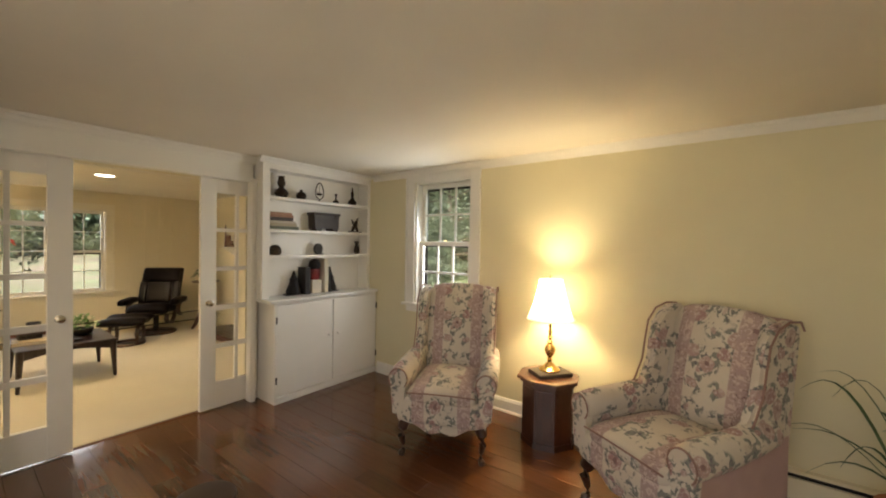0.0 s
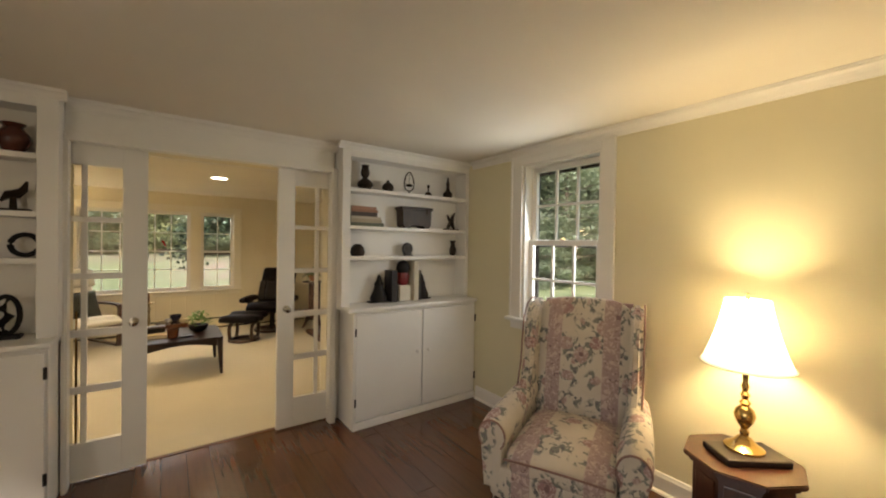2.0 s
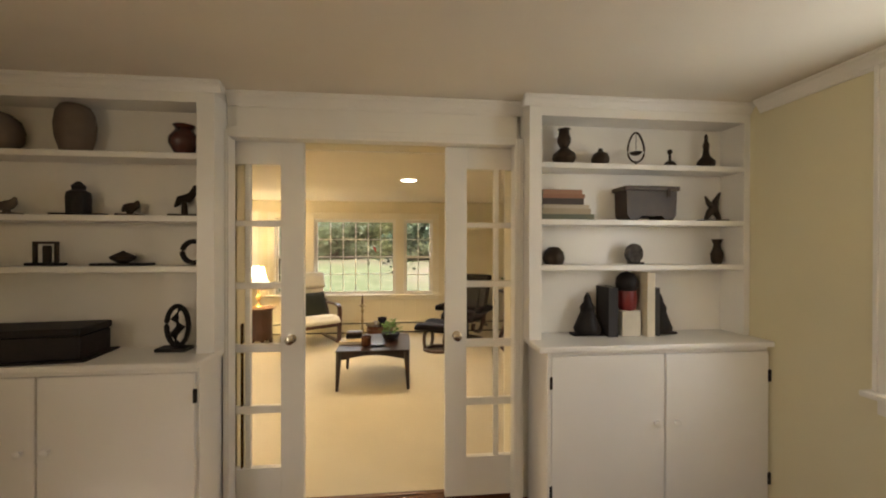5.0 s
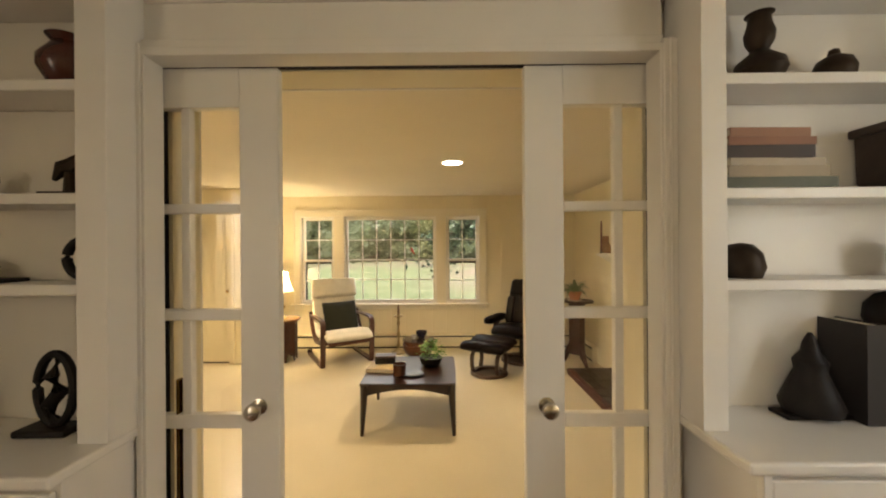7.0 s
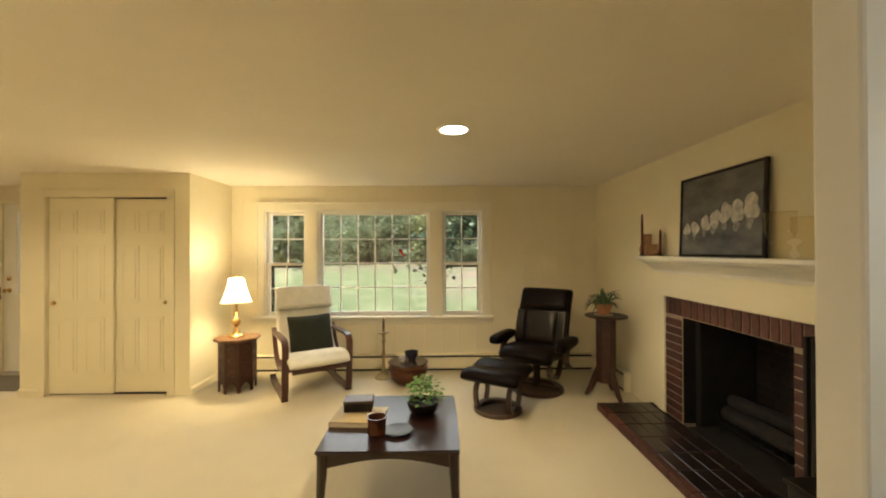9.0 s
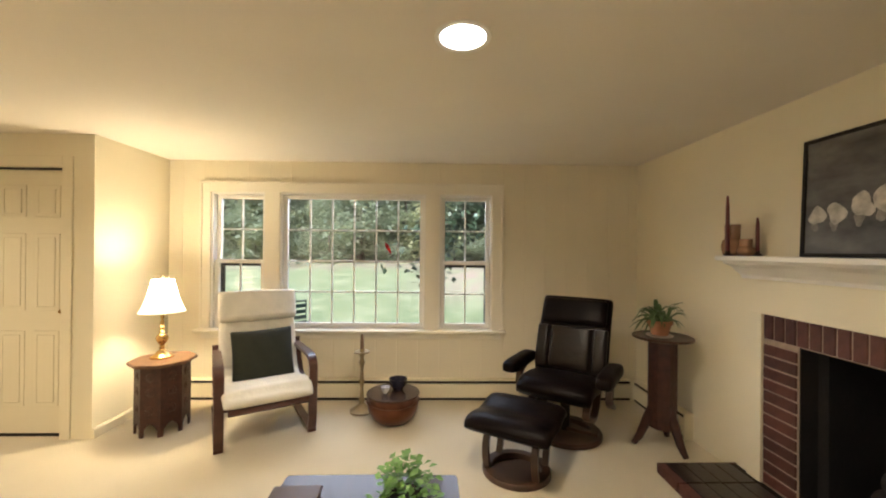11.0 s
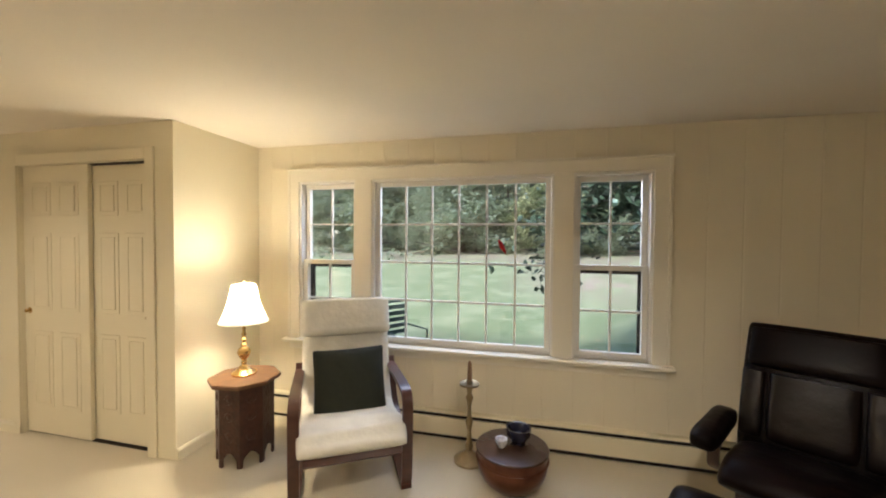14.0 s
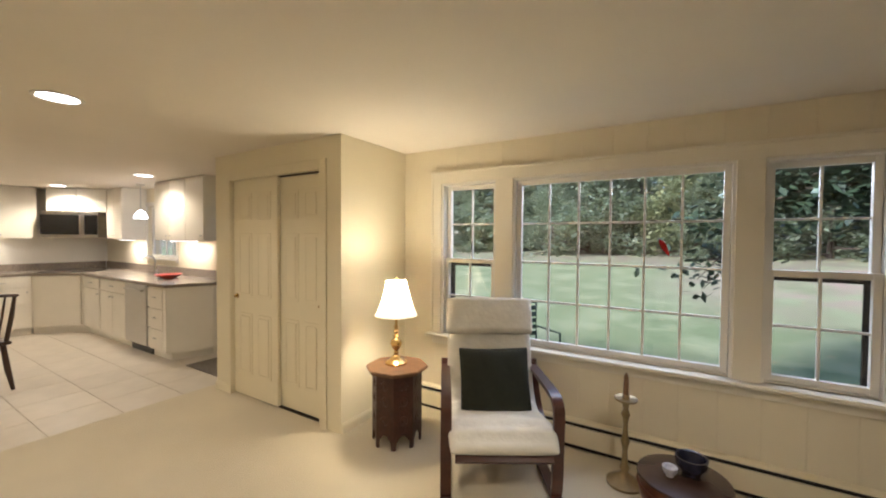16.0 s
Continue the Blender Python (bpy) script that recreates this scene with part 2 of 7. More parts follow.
# window wall of den and kitchen
A0, A1, B0, B1, D0, D1, WZ0, WZ1 = -1.34, -0.84, -0.70, 0.66, 0.79, 1.29, 0.655, 1.93
KD0, KD1 = -4.47, -3.65
KW0, KW1, KWZ0, KWZ1 = -6.85, -5.93, 1.14, 1.95
y0, y1 = YW, YW + 0.16
struct("wall_north", boxes([
    (XK, KW0, y0, y1, 0, C2), (KW0, KW1, y0, y1, 0, KWZ0), (KW0, KW1, y0, y1, KWZ1, C2), (KW1, KD0, y0, y1, 0, C2),
    (KD0, KD1, y0, y1, 2.03, C2), (KD1, A0, y0, y1, 0, C2), (A0, D1, y0, y1, 0, WZ0), (A0, D1, y0, y1, WZ1, C2),
    (A1, B0, y0, y1, WZ0, WZ1), (B1, D0, y0, y1, WZ0, WZ1), (D1, XR2 + 0.16, y0, y1, 0, C2)]), PANEL, "cream panelled wall with the picture window", "wall")
struct("wall_closet", boxes([
    (-3.40, -3.147, 3.56, 3.66, 0, C2), (-1.95, -1.73, 3.56, 3.66, 0, C2), (-3.147, -1.95, 3.56, 3.66, 1.985, C2),
    (-1.83, -1.73, 3.66, YW, 0, C2), (-3.40, -3.30, 3.66, YW, 0, C2)]), CREAM, "cream closet walls that jut into the den", "wall")
struct("wall_kitchen_west", box(XK - 0.16, XK, 0.06, YW, 0, C2), WHITE, "white kitchen wall", "wall")

# fireplace wall with the firebox opening
FB0, FB1, FBZ0, FBZ1 = 1.77, 2.716, 0.07, 0.905
struct("wall_fireplace", boxes([(XR2, XR2 + 0.12, 0.17, 1.64, 0, C2), (XR2, XR2 + 0.12, 2.93, YW, 0, C2), (XR2, XR2 + 0.12, 1.64, 2.93, 1.05, C2)]), CREAM, "cream wall round the brick fireplace", "wall")

# ---- trim ----
def crown_profile(s=1.0):
    pts = [(0, 0), (0, -0.088), (0.012, -0.088), (0.016, -0.076), (0.022, -0.07), (0.03, -0.052), (0.042, -0.036), (0.056, -0.026), (0.06, -0.02), (0.06, -0.012), (0.07, -0.008), (0.07, 0)]
    return [(u * s, v * s) for u, v in pts]


struct("crown_molding_1", prism([(XR - u - 0.001, C1 + v - 0.001) for u, v in crown_profile(0.76)], YB, -0.28, "y"), WHITE, "white stepped crown molding under the ceiling", "crown molding")
struct("crown_molding_2", prism([(-0.086 - u, C1 + v - 0.001) for u, v in crown_profile(0.76)], -0.118, 1.468, "x"), WHITE, "white crown molding over the sliding doors", "crown molding")
struct("crown_molding_3", prism([(XL + u + 0.001, C1 + v - 0.001) for u, v in crown_profile(0.76)], YB, -0.28, "y"), WHITE, "white stepped crown molding under the ceiling", "crown molding")
base_prof = [(0, 0), (0.016, 0), (0.016, 0.095), (0.012, 0.105), (0.008, 0.118), (0, 0.12)]
struct("baseboard_1", prism([(XR - u - 0.001, v) for u, v in base_prof], -2.95, -0.37, "y"), WHITE, "white painted baseboard", "baseboard")
struct("baseboard_2", prism([(XR - 0.017 - u, v) for u, v in ((0, 0), (0.014, 0), (0.012, 0.012), (0, 0.018))], -2.95, -0.37, "y"), WHITE, "white quarter-round at the foot of the wall", "baseboard")
struct("baseboard_3", prism([(XL + u + 0.001, v) for u, v in base_prof], YB, -0.37, "y"), WHITE, "white painted baseboard", "baseboard")
struct("baseboard_4", prism([(3.559 - u, v * 0.7) for u, v in base_prof], -3.40, -3.147, "x"), CREAM, "cream baseboard beside the closet", "baseboard")
struct("baseboard_5", prism([(-1.729 + u, v * 0.7) for u, v in base_prof], 3.562, 4.24, "y"), CREAM, "cream baseboard of the closet side", "baseboard")

# casing and jambs of the sliding doors
struct("trim_door_casing", boxes([(JL - 0.0, JL + 0.018, -0.112, -0.03, 0, DT), (JL - 0.008, JL + 0.010, -0.118, -0.112, 0, DT + 0.03), (JR - 0.018, JR, -0.112, -0.03, 0, DT), (JR - 0.010, JR + 0.030, -0.118, -0.086, 0, DT + 0.03), (JR + 0.004, JR + 0.014, -0.123, -0.118, 0, DT + 0.03), (JL, JR, -0.112, -0.03, DT - 0.004, DT + 0.02), (JL, JR, -0.100, -0.086, DT + 0.02, DT + 0.05)], 0.003), WHITE, "white fluted casing round the sliding doors", "door casing")
struct("trim_door_casing_den", boxes([(JL - 0.08, JL, 0.171, 0.185, 0, DT + 0.08), (JR, JR + 0.08, 0.171, 0.185, 0, DT + 0.08), (JL, JR, 0.171, 0.185, DT + 0.006, DT + 0.08)], 0.003), WHITE, "white casing on the den side", "door casing")


def sliding_door(name, x0, sign, knob):
    """A glazed leaf of three by five panes; x0 is its free edge, sign points into the pocket."""
    leaf = thing(name, "white sliding door with fifteen glass panes, half open", "door")
    leaf["kind"] = "structure"

    def bar(a, b, z0, z1, t=0.018):
        u, v = sorted((x0 + sign * a, x0 + sign * b))
        return (u, v, -t, t, z0, z1)
    part("stile", boxes([bar(0, 0.125, 0.012, DT)], 0.003), WHITE, leaf)
    part("stile", boxes([bar(0.667, 0.79, 0.012, DT)], 0.003), WHITE, leaf)
    rows = [(0.235, 0.534), (0.577, 0.872), (0.918, 1.220), (1.257, 1.565), (1.597, 1.905)]
    part("bottom_rail", boxes([bar(0.125, 0.667, 0.012, 0.235)]), WHITE, leaf)
    part("top_rail", boxes([bar(0.125, 0.667, 1.905, DT)]), WHITE, leaf)
    cols = [(0.125, 0.287), (0.315, 0.477), (0.505, 0.667)]
    for (a, b), (c, d) in zip(rows, rows[1:]):
        part("muntin", boxes([bar(0.125, 0.667, b, c, 0.014)], 0.004), WHITE, leaf)
    for (a, b), (c, d) in zip(cols, cols[1:]):
        part("muntin", boxes([bar(b, c, z0, z1, 0.014) for z0, z1 in rows], 0.003), WHITE, leaf)
    for a, b in cols:
        for z0, z1 in rows:
            p = part("pane", boxes([bar(a - 0.002, b + 0.002, z0 - 0.002, z1 + 0.002, 0.002)]), GLASS, leaf)
            p.visible_shadow = False
    kx = x0 + sign * 0.066
    k = part("knob", lathe([(0.026, 0), (0.026, 0.004), (0.012, 0.008), (0.009, 0.022), (0.020, 0.032), (0.026, 0.044), (0.024, 0.054), (0.012, 0.060)], 20), NICKEL, leaf, "round nickel knob", True)
    k.matrix_local = pose(kx, -0.018, 0.945, 90)


sliding_door("door_1", 0.25, -1, True)
sliding_door("door_2", 1.037, 1, True)


# ---- built-in bookcases ----
def bookcase(x0, x1, o0, o1, gap, name, cz=0.955):
    """x0..x1: the outer width; o0..o1: the open shelves; gap: where the two doors meet."""
    c = thing(name, "white built-in bookcase with open shelves over a two-door cupboard", "bookcase", group="built-in bookcases")
    yb, yf, yl = -0.022, -0.216, -0.345
    part("back_panel", boxes([(o0 - 0.03, o1 + 0.03, -0.052, -0.0465, cz, 2.2)]), CABINET, c)
    part("side_panel", boxes([(x0, o0, yf, -0.0465, cz, C1 - 0.052)], 0.002), CABINET, c)
    part("side_panel", boxes([(o1, x1, yf, -0.0465, cz, C1 - 0.052)], 0.002), CABINET, c)
    part("top_rail", boxes([(o0, o1, yf, -0.055, 2.16, C1 - 0.052)]), CABINET, c)
    prof = crown_profile(0.58)
    cr = prism([(yf - u, C1 + v - 0.001) for u, v in prof], x0 - 0.035 if x0 > 0 else x0, x1 if x0 > 0 else x1 + 0.035, "x")
    part("crown", cr, CABINET, c)
    part("crown_block", boxes([(x0, x1, yf, -0.0465, C1 - 0.051, C1 - 0.001)]), CABINET, c)
    side = (x0 - 0.03, x0) if x0 > 0 else (x1, x1 + 0.03)
    part("crown_return", boxes([(side[0], side[1], yf, -0.165, C1 - 0.045, C1 - 0.002)], 0.01), CABINET, c)
    for z in (1.913, 1.605, 1.357):
        part("shelf", boxes([(o0 - 0.002, o1 + 0.002, yf + 0.004, -0.053, z - 0.030, z)], 0.004), CABINET, c)
    part("counter", boxes([(x0 + (0 if x0 > 0 else -0.0), x1, yl - 0.025, -0.0465, cz - 0.03, cz)], 0.007), CABINET, c)
    l0, l1 = (x0 + 0.05, x1) if x0 > 0 else (x0, x1 - 0.015)
    part("cupboard", boxes([(l0, l1, yl + 0.02, -0.0467, 0.0, cz - 0.031)], 0.003), CABINET, c)
    part("base_rail", boxes([(l0, l1, yl - 0.004, yl + 0.02, 0.0, 0.062)], 0.004), CABINET, c)
    part("side_stile", boxes([(l0, l0 + 0.02, yl - 0.004, yl + 0.0195, 0.062, cz - 0.031)], 0.002), CABINET, c)
    for a, b, h in ((l0 + 0.024, gap - 0.005, 0), (gap + 0.005, l1 - 0.012, 1)):
        d = part("cupboard_door", boxes([(a, b, yl, yl + 0.019, 0.07, cz - 0.055)], 0.004), CABINET, c)
        kx = b - 0.05 if h == 0 else a + 0.05
        k = part("knob", lathe([(0.009, 0), (0.007, 0.012), (0.016, 0.02), (0.017, 0.026), (0.008, 0.031)], 16), CABINET, d, "small round white knob", True)
        k.matrix_local = pose(kx, yl, 0.545, 90)
        for z in (0.768, 0.217):
            hx = a - 0.004 if h == 0 else b + 0.002
            hn = part("hinge", boxes([(hx - 0.008, hx + 0.008, yl - 0.006, yl + 0.006, z - 0.032, z + 0.032)], 0.003), IRON, d, "dark iron hinge")
    return c


IRON = mat("dark_iron", (0.03, 0.026, 0.022), 0.5, 0.8, vary=0.2, scale=20)
bookcase(1.468, XR - 0.001, 1.536, 2.722, 2.155, "bookcase")
bookcase(XL + 0.001, -0.127, -1.47, -0.212, -0.817, "bookcase", 0.928)


# ---- windows ----
def sash(parent, name, u0, u1, z0, z1, cols, rows, at, axis, fw=0.045, mw=0.018):
    """A glazed sash in the plane at 'at'; axis 'x': the wall faces x."""
    def bx(a, b, c, d, t0, t1):
        return (at + t0, at + t1, a, b, c, d) if axis == "x" else (a, b, at + t0, at + t1, c, d)
    s = part(name, boxes([bx(u0, u0 + fw, z0, z1, 0, 0.035), bx(u1 - fw, u1, z0, z1, 0, 0.035), bx(u0 + fw, u1 - fw, z0, z0 + fw, 0, 0.035), bx(u0 + fw, u1 - fw, z1 - fw, z1, 0, 0.035)], 0.003), WHITE, parent)
    gu0, gu1, gz0, gz1 = u0 + fw, u1 - fw, z0 + fw, z1 - fw
    cw, rh = (gu1 - gu0) / cols, (gz1 - gz0) / rows
    for i in range(1, cols):
        part("muntin", boxes([bx(gu0 + i * cw - mw / 2, gu0 + i * cw + mw / 2, gz0, gz1, 0.006, 0.028)], 0.004), WHITE, s)
    for i in range(1, rows):
        part("muntin", boxes([bx(gu0, gu1, gz0 + i * rh - mw / 2, gz0 + i * rh + mw / 2, 0.007, 0.027)], 0.004), WHITE, s)
    for i in range(cols):
        for j in range(rows):
            p = part("pane", boxes([bx(gu0 + i * cw, gu0 + (i + 1) * cw, gz0 + j * rh, gz0 + (j + 1) * rh, 0.016, 0.019)]), GLASS, s)
            p.visible_shadow = False
    return s


w = thing("window_1", "white double-hung window with small panes", "window")
w["kind"] = "structure"
part("casing", boxes([(XR - 0.02, XR - 0.001, -0.925, -0.805, 0.86, 2.2), (XR - 0.02, XR - 0.001, -1.74, -1.64, 0.86, 2.2), (XR - 0.02, XR - 0.001, -1.64, -0.925, 2.13, 2.2), (XR - 0.028, XR - 0.02, -0.822, -0.805, 0.86, 2.205), (XR - 0.028, XR - 0.02, -1.742, -1.725, 0.86, 2.205), (XR - 0.028, XR - 0.02, -1.725, -0.822, 2.188, 2.205)], 0.002), WHITE, w)
part("sill", boxes([(XR - 0.065, XR + 0.05, -1.765, -0.785, 0.834, 0.860)], 0.006), WHITE, w)
part("apron", boxes([(XR - 0.016, XR - 0.001, -1.73, -0.815, 0.765, 0.834)], 0.003), WHITE, w)
part("jamb", boxes([(XR - 0.001, XR + 0.16, W1Y1 - 0.02, W1Y1, W1Z0, W1Z1), (XR - 0.001, XR + 0.16, W1Y0, W1Y0 + 0.02, W1Z0, W1Z1), (XR - 0.001, XR + 0.16, W1Y0 + 0.02, W1Y1 - 0.02, W1Z1 - 0.02, W1Z1), (XR + 0.05, XR + 0.18, W1Y0, W1Y1, W1Z0 - 0.01, W1Z0 + 0.01)]), WHITE, w)
sash(w, "upper_sash", W1Y0 + 0.022, W1Y1 - 0.022, 1.47, 2.112, 3, 2, XR + 0.085, "x", 0.042, 0.02)
sash(w, "lower_sash", W1Y0 + 0.022, W1Y1 - 0.022, 0.872, 1.510, 3, 2, XR + 0.048, "x", 0.042, 0.02)
# the wide top bar stands in for the shaded eave above the glass
part("storm_frame", boxes([(XR + 0.135, XR + 0.15, W1Y0 + 0.02, W1Y1 - 0.02, 2.05, 2.115), (XR + 0.135, XR + 0.15, W1Y0 + 0.02, W1Y0 + 0.05, 0.88, 2.05), (XR + 0.135, XR + 0.15, W1Y1 - 0.05, W1Y1 - 0.02, 0.88, 2.05), (XR + 0.135, XR + 0.15, W1Y0 + 0.05, W1Y1 - 0.05, 1.455, 1.475)]), IRON, w, "dark storm window frame with a bar for the eave's shade")
part("sash_lock", lathe([(0.012, 0), (0.016, 0.006), (0.006, 0.018)], 12), BRASS, w, "small brass sash lock").matrix_local = pose(XR + 0.06, -1.283, 1.511)

w = thing("window_2", "wide white picture window between two narrow double-hung windows", "window")
w["kind"] = "structure"
part("casing", boxes([(A0 - 0.09, A0, YW - 0.018, YW - 0.001, 0.655, 1.93), (D1, D1 + 0.10, YW - 0.018, YW - 0.001, 0.655, 1.93), (A0 - 0.09, D1 + 0.10, YW - 0.018, YW - 0.001, 1.93, 2.03), (A1, B0, YW - 0.018, YW - 0.001, 0.655, 1.93), (B1, D0, YW - 0.018, YW - 0.001, 0.655, 1.93), (A0 - 0.10, D1 + 0.11, YW - 0.03, YW - 0.018, 2.012, 2.03), (A0 - 0.095, A0 - 0.075, YW - 0.026, YW - 0.018, 0.655, 2.012), (D1 + 0.085, D1 + 0.105, YW - 0.026, YW - 0.018, 0.655, 2.012)], 0.002), CASE, w)
part("sill", boxes([(A0 - 0.13, D1 + 0.13, YW - 0.07, YW + 0.03, 0.628, 0.655)], 0.007), CASE, w)
part("apron", boxes([(A0 - 0.09, D1 + 0.09, YW - 0.015, YW - 0.001, 0.565, 0.628)], 0.003), CASE, w)
for a, b in ((A0, A1), (B0, B1), (D0, D1)):
    part("jamb", boxes([(a, a + 0.016, YW - 0.001, YW + 0.15, WZ0, WZ1), (b - 0.016, b, YW - 0.001, YW + 0.15, WZ0, WZ1), (a + 0.016, b - 0.016, YW - 0.001, YW + 0.15, WZ1 - 0.016, WZ1), (a + 0.016, b - 0.016, YW + 0.031, YW + 0.16, WZ0 - 0.004, WZ0 + 0.01)]), WHITE, w)
for a, b in ((A0, A1), (D0, D1)):
    sash(w, "upper_sash", a + 0.018, b - 0.018, 1.262, 1.912, 2, 2, YW + 0.066, "y", 0.036, 0.014)
    sash(w, "lower_sash", a + 0.018, b - 0.018, 0.668, 1.300, 2, 2, YW + 0.030, "y", 0.036, 0.014)
for a, b in ((A0, A1), (D0, D1)):
    # the separate top strip is the eave's shade, built as a dark bar
    part("screen_frame", boxes([(a + 0.018, b - 0.018, YW + 0.125, YW + 0.14, 1.235, 1.262), (a + 0.018, a + 0.058, YW + 0.125, YW + 0.14, 0.67, 1.235), (b - 0.058, b - 0.018, YW + 0.125, YW + 0.14, 0.67, 1.235), (a + 0.018, b - 0.018, YW + 0.125, YW + 0.14, 1.875, 1.91)]), IRON, w, "dark insect screen frame with a strip for the eave's shade")
sash(w, "picture_sash", B0 + 0.018, B1 - 0.018, 0.668, 1.912, 6, 4, YW + 0.035, "y", 0.036, 0.015)
orn = tagged(part("window_ornament", lathe([(0.003, -0.055), (0.010, -0.035), (0.018, 0.0), (0.016, 0.02), (0.004, 0.04)], 12), mat("red_glass", (0.5, 0.02, 0.02), 0.25), None, "", True), "small red hanging ornament on the window pane", "ornament")
orn.matrix_world = pose(0.30, YW + 0.042, 1.425, 0, -28, 0) @ Matrix.Diagonal((1, 0.25, 1.25, 1))


# unseen window, added so that daylight can enter from behind
w = thing("window_4", "wide white window behind the walker, unseen and added for daylight", "window")
w["kind"] = "structure"
part("frame", boxes([(XL - 0.15, XL + 0.015, -4.4, -4.36, 0.8, 2.08), (XL - 0.15, XL + 0.015, -2.64, -2.6, 0.8, 2.08), (XL - 0.15, XL + 0.015, -4.36, -2.64, 0.8, 0.84), (XL - 0.15, XL + 0.015, -4.36, -2.64, 2.04, 2.08)], 0.003), WHITE, w)
sash(w, "sash", -4.358, -3.502, 0.842, 2.038, 3, 4, XL - 0.10, "x")
sash(w, "sash", -3.498, -2.642, 0.842, 2.038, 3, 4, XL - 0.10, "x")

# ---- lamps ----
SHADE = bpy.data.materials.new("lampshade_fabric")
SHADE.use_nodes = True
_n, _l = SHADE.node_tree.nodes, SHADE.node_tree.links
_n["Principled BSDF"].inputs["Base Color"].default_value = (0.85, 0.80, 0.70, 1)
_n["Principled BSDF"].inputs["Roughness"].default_value = 0.8
_t, _x = _n.new("ShaderNodeBsdfTranslucent"), _n.new("ShaderNodeMixShader")
_t.inputs[0].default_value = (0.95, 0.92, 0.84, 1)
_x.inputs[0].default_value = 0.32
_l.new(_n["Principled BSDF"].outputs[0], _x.inputs[1]), _l.new(_t.outputs[0], _x.inputs[2])
_l.new(_x.outputs[0], _n["Material Output"].inputs[0])
BULB = mat("glowing_bulb", (1.0, 0.86, 0.62), 0.5, emit=7, vary=0.0)


def table_lamp(m, label, h, r0, r1, sh, style=0):
    """h: height to the shade's top; r0, r1: the shade's lower and upper radius; sh: its height."""
    t = thing("table_lamp", label, "lamp", m, "brass table lamps")
    zs = h - sh
    k = zs / 0.36
    part("base", lathe([(0.078, 0), (0.078, 0.012), (0.062, 0.022), (0.05, 0.03), (0.044, 0.036), (0.03, 0.045 * 1.2)], 32), BRASS, t, "", True)
    part("stem", lathe([(r, 0.054 + z * k * 0.92) for r, z in ((0.026, 0), (0.016, 0.012), (0.02, 0.03), (0.012, 0.042), (0.034, 0.075), (0.043, 0.105), (0.036, 0.13), (0.016, 0.15), (0.024, 0.162), (0.012, 0.178), (0.02, 0.20), (0.011, 0.215), (0.017, 0.24), (0.009, 0.26), (0.013, 0.285), (0.013, 0.31))], 24), BRASS, t, "", True)
    part("bulb", lathe([(0.012, zs - 0.01), (0.013, zs + 0.02), (0.028, zs + 0.115), (0.030, zs + 0.135), (0.02, zs + 0.16), (0.004, zs + 0.168)], 16), BULB, t, "", True).visible_shadow = False
    part("harp", sweep([(0.05 * math.sin(math.pi * i / 12) * (1 if i else 0), 0, zs - 0.005 + (sh + 0.004) * i / 12) for i in range(13)], 0.0022, 6), BRASS, t)
    part("finial", lathe([(0.004, h - 0.004), (0.01, h + 0.006), (0.006, h + 0.014), (0.009, h + 0.022), (0.002, h + 0.032)], 12), BRASS, t, "", True)
    bm = bmesh.new()
    seg, rows, rings = 64, 10, []
    for j in range(rows + 1):
        q = j / rows
        flare = r1 + (r0 - r1) * (0.55 * (1 - q) + 0.45 * (1 - q) ** 2.2)
        ring = []
        for i in range(seg):
            a = 2 * math.pi * i / seg
            f = flare * (1 + 0.012 * math.cos(a * 8) * (1 - 0.3 * q))
            ring.append(bm.verts.new((f * math.cos(a), f * math.sin(a), zs + sh * q)))
        rings.append(ring)
    for a, b in zip(rings, rings[1:]):
        for i in range(seg):
            bm.faces.new((a[i], a[(i + 1) % seg], b[(i + 1) % seg], b[i]))
    part("shade", bm, SHADE, t, "white fabric bell shade, lit from inside", True)
    part("shade_trim", sweep([(r0 * 1.004 * math.cos(2 * math.pi * i / 64), r0 * 1.004 * math.sin(2 * math.pi * i / 64), zs + 0.002) for i in range(65)], 0.0035, 6), SHADE, t)
    return t


